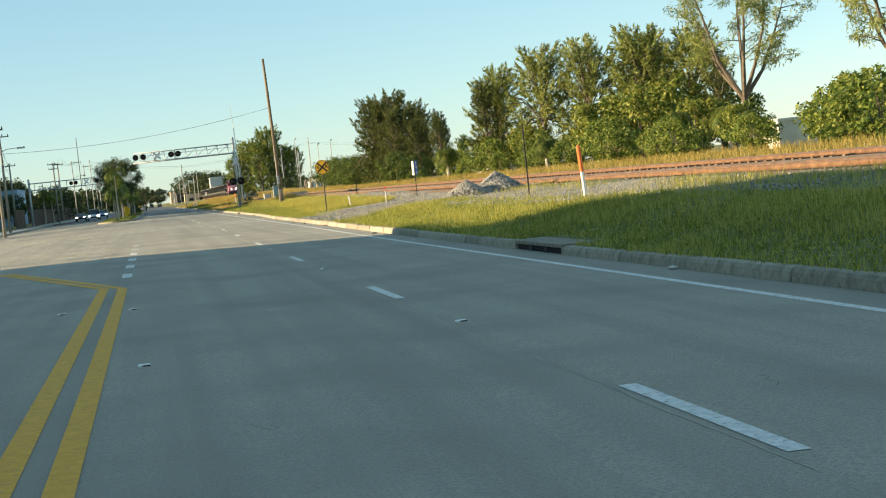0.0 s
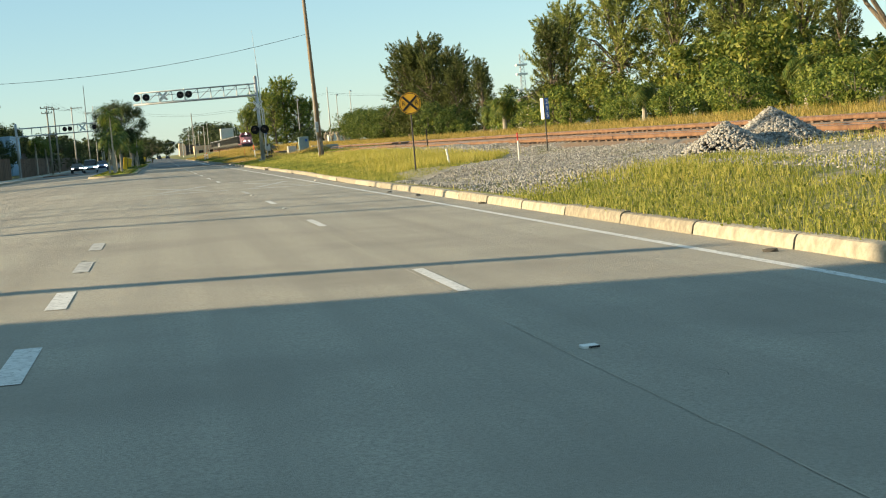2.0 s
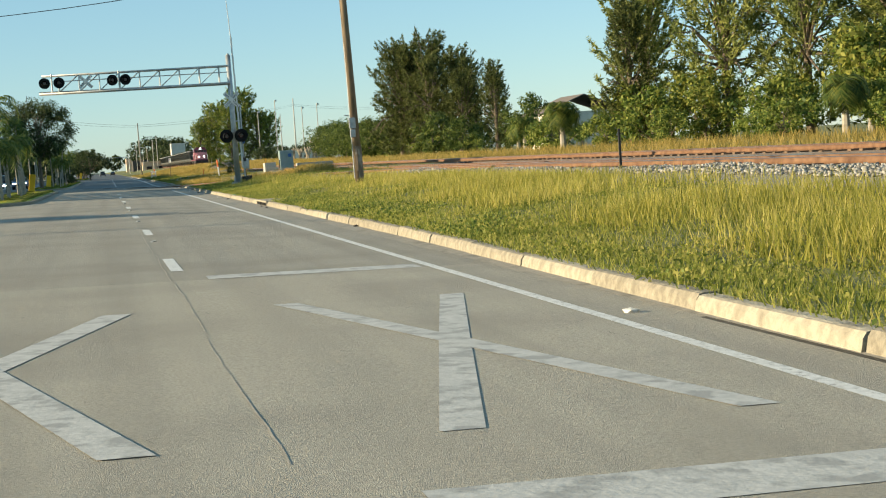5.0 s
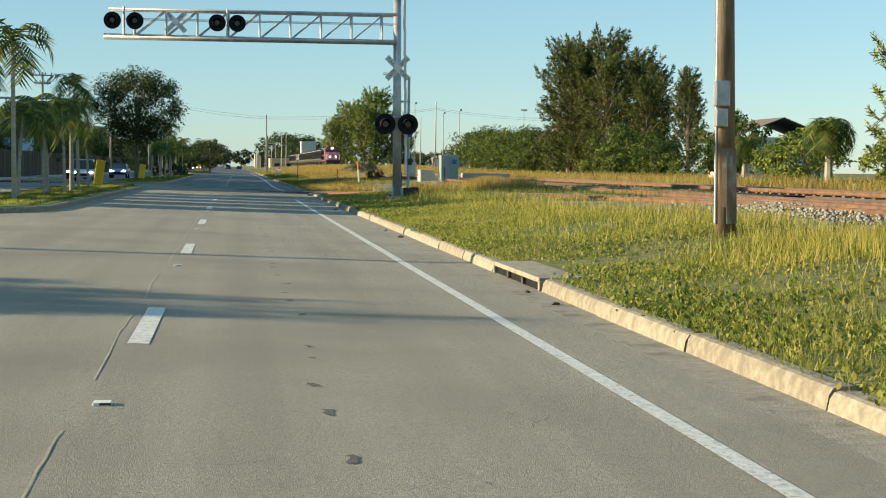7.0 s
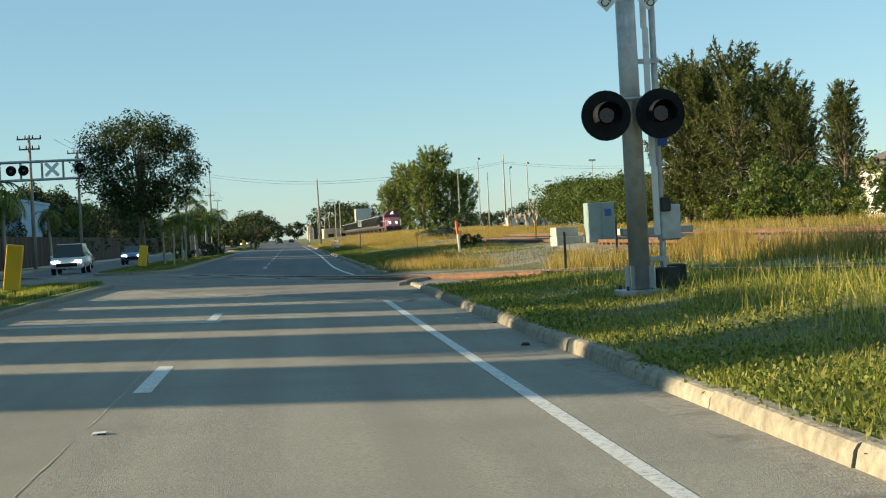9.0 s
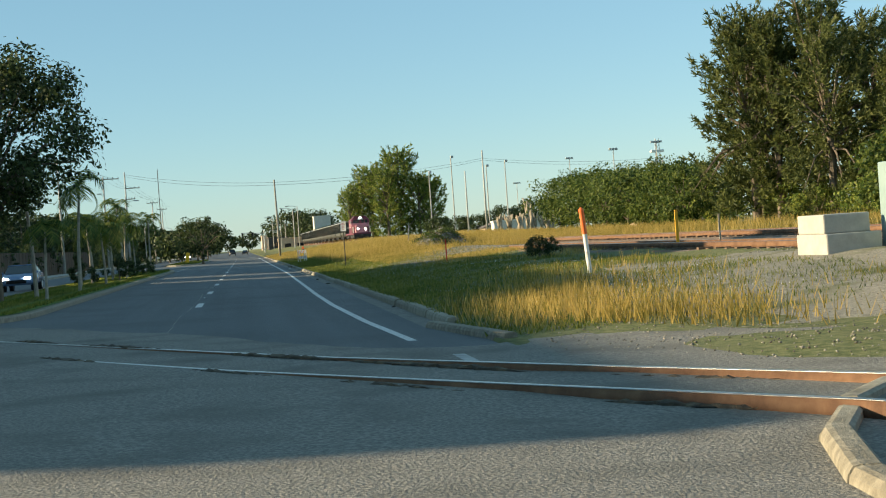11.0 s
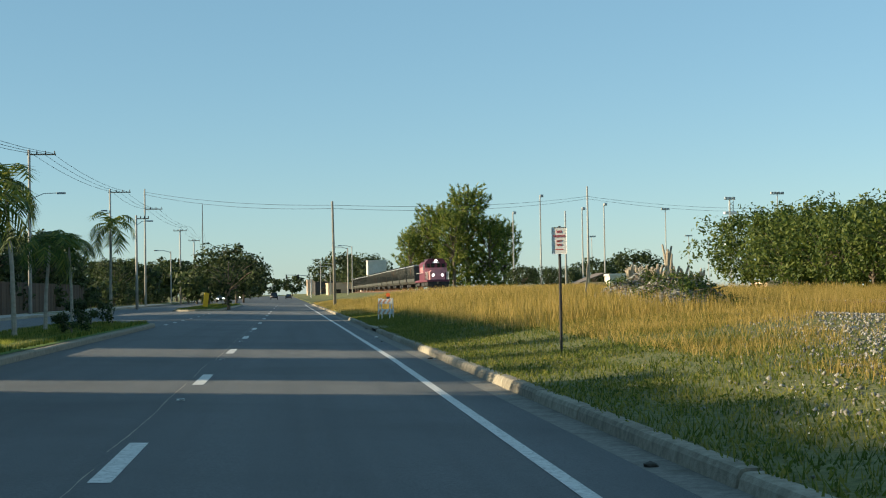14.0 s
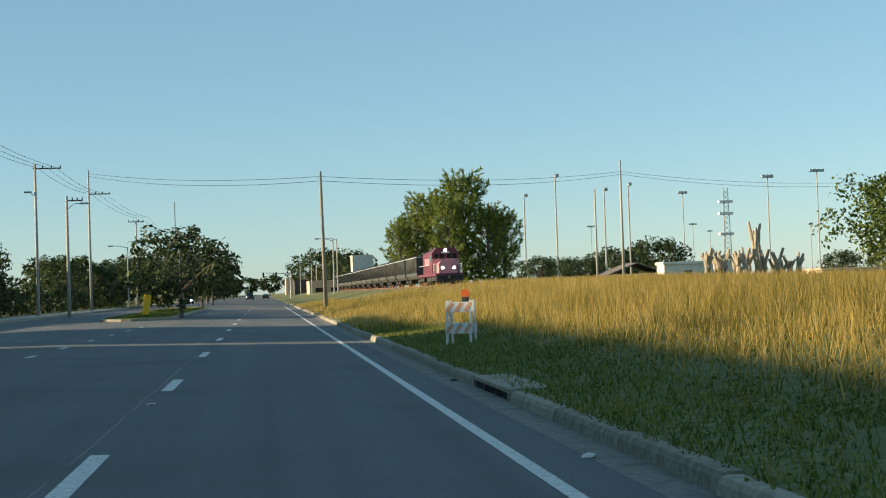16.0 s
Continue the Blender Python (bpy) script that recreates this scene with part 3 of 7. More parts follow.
for i in range(len(XA) - 1):
    for k in range(ROWS):
        a = i * (ROWS + 1) + k
        af.append((a, a + ROWS + 1, a + ROWS + 2, a + 1))
tagged(mesh_np("crossing_apron", av, af, CROSS, smooth=True), "coarse broken asphalt around the rails at the crossing", "road", kind="structure")


# ---- railway ----
def track_mesh(pts, name, label, ties=True, embed=False, z0=0.0):
    """A railway track along points (x, y): bed, two rails and ties."""
    t = thing(name, label, "railway track", kind="structure")
    p = [Vector((x, y, z)) for x, y, z in pts]
    side = []
    for i in range(len(p)):
        d = (p[min(i + 1, len(p) - 1)] - p[max(0, i - 1)])
        side.append(Vector((d.y, -d.x, 0)).normalized())
    if not embed:
        v, prof = [], [(-2.6, -0.55), (-1.7, -0.2), (1.7, -0.2), (2.6, -0.55)]
        for q, s in zip(p, side):
            v += [tuple(q + s * a + Vector((0, 0, b))) for a, b in prof]
        f = [(4 * i + k, 4 * i + k + 1, 4 * i + k + 5, 4 * i + k + 4) for i in range(len(p) - 1) for k in range(3)]
        mesh_np("bed", v, f, BED, t, "rust-stained gravel bed")
    for sgn in (-1, 1):
        for nm, w0, w1, za, zb, m in (("rail", 0.07, 0.04, -0.17, -0.01, RUST), ("rail_head", 0.036, 0.036, -0.01, 0.0, RAILTOP)):
            v = []
            for q, s in zip(p, side):
                c = q + s * (0.75 * sgn)
                v += [tuple(c - s * w0 + Vector((0, 0, za))), tuple(c - s * w1 + Vector((0, 0, zb))), tuple(c + s * w1 + Vector((0, 0, zb))), tuple(c + s * w0 + Vector((0, 0, za)))]
            f = [(4 * i + k, 4 * i + (k + 1) % 4, 4 * i + (k + 1) % 4 + 4, 4 * i + k + 4) for i in range(len(p) - 1) for k in range(4)]
            mesh_np(nm, v, f, m, t)
    return t


TIE_ME = None


def ties(parent, pts_fn, n):
    global TIE_ME
    if TIE_ME is None:
        bm = bmesh.new()
        box(bm, (0, 0, 0), (2.5, 0.23, 0.18), bevel=0.012)
        TIE_ME = bpy.data.meshes.new("tie")
        bm.to_mesh(TIE_ME)
        bm.free()
        TIE_ME.materials.append(TIE)
    for k in range(n):
        x, y, z, a = pts_fn(k)
        ob = new("tie", TIE_ME)
        ob.parent = parent
        ob.matrix_basis = pose(x + rng.uniform(-0.05, 0.05), y, z - 0.235 + rng.uniform(-0.015, 0.015), 0, 0, a + rng.uniform(-1.5, 1.5))


RZ = 0.95
for x in TRACKS:
    z = RZ if x > 18 else RZ - 0.1
    t = track_mesh([(x, y, z + 0.95 * smooth(265, 400, y)) for y in ((-80, 100, 200, 252) if x < 18 else (-80, 100, 265, 285, 305, 325, 345, 365, 385, 405, 600, 1200))], "main_track", "rusty railway track on ballast beside the road")
    ties(t, lambda k, x=x, z=z: (x, 46 + 0.8 * k, z, 0), 275 if x > 18 else 257)
SP = [(15.6, 105, 0.85), (15.4, 120, 0.84), (14.9, 135, 0.82), (14.0, 148, 0.78), (12.6, 162, 0.68), (10.7, 173, 0.52), (8.6, 182.5, 0.36), (6.4, 189.2, 0.2), (4.6, 192.9, 0.12), (1.8, 197.2, 0.125), (-0.75, 201.2, 0.17), (-5.0, 208.0, 0.235), (-10.0, 216.5, 0.22), (-18.0, 229.0, 0.22), (-30, 247, 0.25), (-50, 280, 0.3)]
track_mesh(SP, "spur_track", "rusty spur rails set into the asphalt across the road", embed=True)
# broken asphalt lips along the rails on the road
LIP = mat("broken_asphalt", [(0.03, 0.026, 0.02), (0.085, 0.07, 0.052), (0.2, 0.16, 0.105)], scale=5, rough=0.95, bump=0.9, bump_scale=22)
for sgn in (-0.75, 0.75):
    for s0, s1 in ((0.02, 0.13), (0.2, 0.33), (0.36, 0.47), (0.56, 0.68), (0.74, 0.8)):
        if sgn > 0:
            s0, s1 = s0 + 0.05, s1 + 0.07
        bm = bmesh.new()
        rows = []
        n = 26
        for k in range(n + 1):
            f = (s0 + (s1 - s0) * k / n)
            a, b = Vector((6.4, 189.2, 0.17)), Vector((-5.0, 208.0, 0.215))
            c = a.lerp(b, f)
            c.z = apron_z(c.x, c.y)
            sd = Vector((b.y - a.y, -(b.x - a.x), 0)).normalized()
            fat = max(0.0, math.sin(math.pi * k / n)) ** 0.5
            w = fat * (0.13 + 0.13 * noise.noise((k * 0.8, s0 * 40, sgn)))
            hgt = fat * (0.035 + 0.035 * noise.noise((k * 0.9, s0 * 31, sgn + 3)))
            o = sgn + (0.14 if sgn > 0 else 0.1)
            rows.append([bm.verts.new(c + sd * (o + w * u) + Vector((0, 0, hgt * z + rng.uniform(-0.012, 0.012) * fat - 0.01))) for u, z in ((-0.5, 0), (-0.42, 0.8), (0.0, 1.0), (0.45, 0.6), (1.0, 0))])
        for ra, rb in zip(rows, rows[1:]):
            for k in range(4):
                bm.faces.new((ra[k], ra[k + 1], rb[k + 1], rb[k]))
        tagged(part("rail_lips", bm, LIP), "crumbled asphalt ridge along the crossing rail", "rubble", kind="stuff")


def stones(name, pts, size, label, material=BALLAST, squash=0.7):
    """Loose broken stones, one island each."""
    r = np.random.RandomState(len(pts))
    base = np.array([(1, 0, 0), (-1, 0, 0), (0, 1, 0), (0, -1, 0), (0, 0, 1), (0, 0, -1)], float)
    fc = np.array([(0, 2, 4), (2, 1, 4), (1, 3, 4), (3, 0, 4), (2, 0, 5), (1, 2, 5), (3, 1, 5), (0, 3, 5)])
    n = len(pts)
    s = r.uniform(0.5, 1.2, (n, 1, 1)) * size
    v = base[None] * s * r.uniform(0.6, 1.3, (n, 6, 1))
    a = r.uniform(0, 6.28, n)
    tl = r.uniform(-0.8, 0.8, n)
    v[:, :, 2] *= squash
    y, z = v[:, :, 1] * np.cos(tl)[:, None] - v[:, :, 2] * np.sin(tl)[:, None], v[:, :, 1] * np.sin(tl)[:, None] + v[:, :, 2] * np.cos(tl)[:, None]
    x = v[:, :, 0]
    v = np.stack([x * np.cos(a)[:, None] - y * np.sin(a)[:, None], x * np.sin(a)[:, None] + y * np.cos(a)[:, None], z], 2) + np.asarray(pts)[:, None, :]
    f = (fc[None] + (np.arange(n) * 6)[:, None, None]).reshape(-1, 3)
    return tagged(mesh_np(name, v.reshape(-1, 3), f, material), label, "gravel", kind="stuff")


def scatter(n, fx, fy, fz, seed):
    r = random.Random(seed)
    out = []
    for _ in range(n):
        x, y = fx(r), fy(r)
        out.append((x, y, fz(x, y)))
    return out


def pile_z(x, y):
    """Two heaps of dumped ballast."""
    z = 0.0
    for cx, cy, h, w in ((10.6, 62.3, 0.75, 1.2), (12.2, 63.3, 0.95, 1.35)):
        d = math.hypot(x - cx, (y - cy) * 0.75) / w
        z = max(z, h * max(0.0, 1 - d))
    return ground_z(x, y) + z


stones("gravel_heap", scatter(7500, lambda r: 11.4 + r.gauss(0, 1.0), lambda r: 62.8 + r.gauss(0, 1.15), lambda x, y: pile_z(x, y) - 0.02, 3), 0.06, "two heaps of grey crushed stone in the grass")
stones("verge_gravel", scatter(6500, lambda r: 8.0 + abs(r.gauss(0, 2.6)), lambda r: r.uniform(28, 62), lambda x, y: ground_z(x, y) + 0.012, 5), 0.045, "scattered crushed stone in the verge")
stones("track_gravel", scatter(8000, lambda r: r.uniform(17.2, 19.9), lambda r: r.uniform(40, 210), lambda x, y: RZ - 0.25 - 0.3 * max(0, min(abs(x - 15.6), abs(x - 21.5)) - 1.6), 6), 0.085, "grey ballast stone between the tracks")
stones("shoulder_gravel", scatter(5000, lambda r: r.uniform(12.7, 14.3), lambda r: r.uniform(92, 150), lambda x, y: ground_z(x, y) + 0.05, 16), 0.065, "pale grey ballast spilled along the foot of the track")
stones("field_gravel", [(7.4 + 1.25 * a + b, 240 + 4.0 * a + c, ground_z(7.4 + 1.25 * a + b, 240 + 4.0 * a + c) + 0.02) for a, b, c in ((random.Random(k).uniform(0.3, 9.0), random.Random(k + 9000).gauss(0, 1.0), random.Random(k + 18000).gauss(0, 3.0)) for k in range(4000))], 0.048, "patch of pale rubble in the grass field", squash=0.6)
stones("crossing_gravel", scatter(6000, lambda r: 5.2 + 11.0 * r.random() ** 0.8, lambda r: r.uniform(187, 213), lambda x, y: ground_z(x, y) + 0.01, 8), 0.024, "thin gravel beside the crossing", PEBBLE, 0.55)


# ---- plants ----
def leaves(centres, count, spread, size, rs, aspect=0.5, droop=0.0, up=None):
    """Leaf quads round the given clump centres. Returns vertices and faces."""
    c = np.asarray(centres, float)
    n = len(c) * count
    base = np.repeat(c, count, 0)
    sp = np.repeat(np.asarray(spread, float).reshape(-1, 1) * np.ones((len(c), 1)), count, 0)
    off = rs.normal(0, 1, (n, 3))
    off /= np.linalg.norm(off, axis=1, keepdims=True)
    p = base + off * sp * rs.uniform(0.25, 1.0, (n, 1)) ** 0.6
    d = rs.normal(0, 1, (n, 3))
    if up is not None:
        d = d * 0.45 + np.asarray(up)
        e = np.cross(d, rs.normal(0, 1, (n, 3)))
    else:
        face = off + rs.normal(0, 0.45, (n, 3)) + np.array([0, 0, 0.3])
        d = np.cross(face, d)
        e = np.cross(face, d)
    d[:, 2] -= droop
    d /= np.linalg.norm(d, axis=1, keepdims=True)
    e /= np.linalg.norm(e, axis=1, keepdims=True)
    s = size * rs.uniform(0.6, 1.4, (n, 1))
    L, W = d * s, e * s * aspect * 0.5
    v = np.stack([p, p + L * 0.5 + W, p + L, p + L * 0.5 - W], 1).reshape(-1, 3)
    f = np.arange(n * 4).reshape(-1, 4)
    return v, f


def limbs(bm, base, height, tips, r0, lean=(0, 0), split=0.35):
    """A trunk with limbs that reach the given tips."""
    b = Vector(base)
    top = b + Vector((lean[0], lean[1], height * split))
    tube(bm, [b - Vector((0, 0, 0.3)), b.lerp(top, 0.5), top, b + Vector((lean[0], lean[1], height * 0.75))], [r0 * 1.25, r0, r0 * 0.8, r0 * 0.2], 8)
    for t in tips:
        t = Vector(t)
        a = b.lerp(top, 0.75 + 0.25 * ((t.z * 7.3) % 1))
        a.z += 0.25 * (t.z - a.z) * ((t.x * 3.1) % 1)
        m = a.lerp(t, 0.55) + Vector((0, 0, 0.06 * height))
        n0 = len(bm.verts)
        tube(bm, [a, m, t], [r0 * 0.42, r0 * 0.25, r0 * 0.06], 5)
        bm.verts.ensure_lookup_table()
        bm.faces.new((bm.verts[17], bm.verts[n0], bm.verts[n0 + 1]))


def broadleaf(name, label, seed, h, rad, clumps=60, per=110, size=0.2, leaf=LEAF_OAK, low=0.3, r0=0.16, squash=0.8):
    rs, rr = np.random.RandomState(seed), random.Random(seed)
    t = thing(name, label, "tree" if low > 0.12 else "bush")
    cs, sp = [], []
    for k in range(clumps):
        a, u = rr.uniform(0, 6.283), rr.random() ** 0.3
        zz = rr.uniform(-1, 1)
        rr_ = rad * math.sqrt(max(0.05, 1 - zz * zz)) * u * rr.uniform(0.75, 1.12)
        cs.append((rr_ * math.cos(a), rr_ * math.sin(a), h * (low + (1 - low) / 2) + zz * h * (1 - low) / 2 * squash * rr.uniform(0.85, 1.15)))
        sp.append(rad * rr.uniform(0.13, 0.27))
    bm = bmesh.new()
    limbs(bm, (0, 0, 0), h, cs[::5], r0, split=low + 0.08)
    part("trunk", bm, BARK, t)
    v, f = leaves(cs, per, sp, size, rs)
    mesh_np("crown", v, f, leaf, t)
    return t


def casuarina(name, label, seed, h, rad, plumes=80, per=130, size=0.55, leaf=LEAF_CAS, low=0.05, taper=0.7, power=2.0, rise=(20, 72), tuft=0.2, width=0.22, show=3, split=0.5, subs=5, lift=0.3):
    """A feathery pine-like tree: upswept limbs with side branches, all hung with sprays of needles and ending in points."""
    rs, rr = np.random.RandomState(seed), random.Random(seed)
    t = thing(name, label, "tree")
    V, tips = [], []

    def sprays(p0, mid, tip, m, thick):
        q = rs.beta(1.5, 1.0, m)[:, None] * 0.88 + 0.12
        c = (1 - q) ** 2 * p0 + 2 * q * (1 - q) * mid + q * q * tip
        tan = 2 * (1 - q) * (mid - p0) + 2 * q * (tip - mid)
        tan /= np.linalg.norm(tan, axis=1, keepdims=True) + 1e-6
        off = rs.normal(0, 1, (m, 3))
        off /= np.linalg.norm(off, axis=1, keepdims=True)
        r = thick * (1.02 - q) ** 0.5 + 0.05
        c = c + off * r * rs.uniform(0.15, 1.0, (m, 1))
        d = tan * 0.75 + off * 0.6 + rs.normal(0, 0.35, (m, 3)) - np.array([0, 0, 0.1])
        d /= np.linalg.norm(d, axis=1, keepdims=True)
        e = np.cross(d, off + rs.normal(0, 0.45, (m, 3)))
        e /= np.linalg.norm(e, axis=1, keepdims=True) + 1e-6
        sz = size * rs.uniform(0.6, 1.35, (m, 1)) * (1.1 - 0.4 * q)
        W = e * sz * width * 0.5
        V.append(np.stack([c - d * sz * 0.35, c + W, c + d * sz * 0.65, c - W], 1).reshape(-1, 3))

    for k in range(plumes + 6):
        if k < plumes:
            u = (k + rr.random()) / plumes
            zb = h * (low + (0.84 - low) * u)
            a = k * 2.4 + rr.uniform(-0.6, 0.6)
            reach = rad * (1 - taper * u ** power) * rr.uniform(0.5, 1.1)
            el = radians(rise[0] + (rise[1] - rise[0]) * u + rr.uniform(-16, 16))
            up_ = min(reach * math.tan(max(0.05, el)), lift * h)
        else:                       # leaders at the top
            a, zb, reach = k * 1.1, h * rr.uniform(0.62, 0.75), rad * rr.uniform(0.03, 0.4)
            up_ = h * rr.uniform(0.9, 1.06) - zb
        up_ = min(up_, 1.05 * h - zb)
        out = np.array([math.cos(a), math.sin(a), 0.0])
        p0, tip = np.array([0, 0, zb]), np.array([0, 0, zb + up_]) + out * reach
        mid = p0 + out * reach * 0.6 + np.array([0, 0, up_ * 0.3])
        tips.append(tuple(tip))
        L = math.hypot(reach, up_)
        m = max(24, int(per * (0.3 + 0.7 * L / rad)))
        sprays(p0, mid, tip, m // 3, tuft * 0.35 * L * 0.5 + 0.12)
        for j in range(subs):
            q = 0.3 + 0.62 * (j + rr.random()) / subs
            b0 = (1 - q) ** 2 * p0 + 2 * q * (1 - q) * mid + q * q * tip
            side = np.array([-math.sin(a), math.cos(a), 0.0]) * rr.uniform(-1, 1)
            v = out * 0.5 + side + np.array([0, 0, rr.uniform(0.25, 1.0)])
            v *= (0.42 * L * (1.15 - q) + 0.4) / np.linalg.norm(v)
            sprays(b0, b0 + v * 0.55 - np.array([0, 0, 0.08 * L * 0.3]), b0 + v, max(8, (2 * m // 3) // subs), tuft * np.linalg.norm(v) + 0.1)
    bm = bmesh.new()
    limbs(bm, (0, 0, 0), h, tips[::show], 0.02 * h, split=split)
    part("trunk", bm, BARK, t)
    V = np.concatenate(V)
    mesh_np("crown", V, np.arange(len(V)).reshape(-1, 4), leaf, t)
    return t


def open_tree(name, label, seed, h, rad, leaf):
    """A tall forked tree with long limbs and loose hanging sprays of needles."""
    rs, rr = np.random.RandomState(seed), random.Random(seed)
    t = thing(name, label, "tree")
    bm = bmesh.new()
    fork = Vector((0.15, 0, h * 0.27))
    tube(bm, [(0, 0, -0.3), (0.1, 0.05, h * 0.13), fork], [0.55, 0.42, 0.36], 9)
    cs, sp = [], []
    for k in range(6):
        a = k * 1.05 + rr.uniform(-0.25, 0.25)
        out = Vector((math.cos(a), math.sin(a), 0))
        reach, top = rad * rr.uniform(0.3, 0.72), h * rr.uniform(0.72, 1.0)
        tip = fork + out * reach + Vector((0, 0, top - fork.z))
        m1 = fork + out * reach * 0.45 + Vector((0, 0, (top - fork.z) * 0.3))
        m2 = fork + out * reach * 0.75 + Vector((rr.uniform(-0.4, 0.4), 0, (top - fork.z) * 0.65))
        way = [fork, m1, m2, tip]
        tube(bm, way, [0.27, 0.19, 0.12, 0.04], 7)
        for j in range(9):
            q = 0.9 + 2.1 * (j + rr.random()) / 9
            i = min(2, int(q))
            b0 = way[i].lerp(way[i + 1], q - i)
            b = a + rr.uniform(-1.5, 1.5)
            v = Vector((math.cos(b), math.sin(b), rr.uniform(-0.1, 0.75))) * rad * rr.uniform(0.2, 0.42)
            tube(bm, [b0, b0 + v * 0.5 + Vector((0, 0, 0.25)), b0 + v], [0.07, 0.045, 0.015], 5)
            for w in (0.45, 0.65, 0.85, 1.02):
                cs.append(tuple(b0 + v * w + Vector((0, 0, 0.12))))
                sp.append(0.85 - 0.4 * (w - 0.45))
    part("trunk", bm, BARK, t)
    v, f = leaves(cs, 40, sp, 0.5, rs, aspect=0.17, up=(0, 0, -0.2))
    mesh_np("crown", v, f, leaf, t)
    return t


def palm(name, label, seed, h, n=13, frond=1.8, r0=0.11, fan=False):
    rs, rr = np.random.RandomState(seed), random.Random(seed)
    t = thing(name, label, "palm tree")
    lean = (rr.uniform(-0.12, 0.12) * h * 0.5, rr.uniform(-0.1, 0.1) * h * 0.5)
    bm = bmesh.new()
    tube(bm, [(0, 0, -0.2), (lean[0] * 0.3, lean[1] * 0.3, h * 0.45), (lean[0], lean[1], h * 0.9), (lean[0], lean[1], h)], [r0 * 1.3, r0, r0 * 0.85, r0 * 0.4], 8)
    part("trunk", bm, PALMBARK, t)
    V, F = [], []
    for k in range(n):
        a = k * 2.4 + rr.uniform(-0.3, 0.3)
        el = rr.uniform(-0.25, 1.35)
        L = frond * rr.uniform(0.8, 1.15)
        d = np.array([math.cos(a), math.sin(a), 0])
        side = np.array([-math.sin(a), math.cos(a), 0])
        steps = 14
        p = np.array([lean[0], lean[1], h])
        e = el
        for j in range(steps):
            dirv = d * math.cos(e) + np.array([0, 0, math.sin(e)])
            q = p + dirv * L / steps
            w = 0.34 * frond * math.sin(math.pi * min(0.97, (j + 1.2) / (steps + 1))) ** 0.7 * (1.2 if fan else 1)
            for s in (-1, 1):
                tip = q + s * side * w + dirv * w * 0.45 - np.array([0, 0, w * rr.uniform(0.15, 0.75)])
                i = len(V)
                V += [p, p + (q - p) * 0.8, tip]
                F.append((i, i + 1, i + 2))
            i = len(V)
            V += [p - side * 0.012, p + side * 0.012, q]
            F.append((i, i + 1, i + 2))
            p, e = q, e - (0.13 + 0.1 * rr.random())
    mesh_np("crown", V, F, LEAF_PALM, t, "arching green fronds")
    return t


def blades(name, pts, hts, wid, material, label, category="grass", seed=1, lean=0.35, seg=2):
    """Grass blades standing on the given points, one island each."""
    rs = np.random.RandomState(seed)
    p = np.asarray(pts, float)
    n = len(p)
    a = rs.uniform(0, 6.283, n)
    h = np.asarray(hts, float) * rs.uniform(0.6, 1.2, n)
    w = wid * rs.uniform(0.7, 1.3, n)
    side = np.stack([np.cos(a), np.sin(a), np.zeros(n)], 1) * w[:, None]
    b = rs.uniform(0, 6.283, n)
    bendv = np.stack([np.cos(b), np.sin(b), np.zeros(n)], 1) * (h * lean * rs.uniform(0.1, 1.0, n))[:, None]
    up = np.stack([np.zeros(n), np.zeros(n), h], 1)
    v = np.stack([p - side, p + side, p + up + bendv], 1).reshape(-1, 3)
    f = np.arange(n * 3).reshape(-1, 3)
    return tagged(mesh_np(name, v, f, material), label, category, kind="stuff")


def field(n, x0, x1, y0, y1, seed, dens=None, shear=True):
    r = np.random.RandomState(seed)
    out = []
    while len(out) < n:
        x, y = r.uniform(x0, x1), r.uniform(y0, y1)
        if dens is None or r.rand() < dens(x, y):
            xx = x + (bend(y) if shear else 0)
            out.append((xx, y, ground_z(xx, y) - 0.02))
    return np.array(out)


def gravel_here(x, y, inset=0.0):
    """The spread of dumped crushed stone behind the kerb."""
    w = noise.noise((x * 0.5, y * 0.5, 4.4)) * 1.8
    return 4.3 < x < 14.6 and 57.5 + 0.5 * (x - 4.6) + inset + w < y < min(92.0, 73.5 + 2.1 * (x - 4.6)) - inset + w


BARE = ((10.6, 47.5, 2.9, 13.0), (9.2, 73.0, 4.6, 15.0), (12.4, 116.0, 1.3, 30.0), (11.0, 206.0, 3.6, 8.5), (11.9, 158.0, 1.6, 15.0))


def bare(x, y):
    """How far out of the nearest bare patch a place lies; below 1 it is inside."""
    w = 0.35 * noise.noise((x * 0.6, y * 0.35, 8.8)) + 0.2 * noise.noise((x * 1.7, y * 1.2, 3.1))
    return min(math.hypot((x - cx) / rx_, (y - cy) / ry_) for cx, cy, rx_, ry_ in BARE) + w


SAND = mat("sandy_gravel_ground", [(0.14, 0.125, 0.1), (0.27, 0.245, 0.195), (0.4, 0.37, 0.31)], scale=13, rough=0.95, bump=1.0, bump_scale=45, detail=9, mix2=((0.17, 0.165, 0.085), 0.9, 0.5, 0.66))
for cx, cy, rx_, ry_ in BARE:
    xs = np.arange(cx - 1.5 * rx_, cx + 1.5 * rx_, 0.2)
    ys = np.arange(cy - 1.5 * ry_, cy + 1.5 * ry_, 0.4)
    sv = [(x, y, ground_z(x, y) + min(0.014, 0.014 + 0.12 * (0.95 - bare(x, y)))) for y in ys for x in xs]
    sf = [(j * len(xs) + i, j * len(xs) + i + 1, (j + 1) * len(xs) + i + 1, (j + 1) * len(xs) + i) for j in range(len(ys) - 1) for i in range(len(xs) - 1) if bare(xs[i] + 0.1, ys[j] + 0.2) < 1.12 and xs[i] > 5.6]
    tagged(mesh_np("bare_ground", sv, sf, SAND, smooth=True), "bare patch of pale sandy gravel in the verge", "ground", kind="structure")


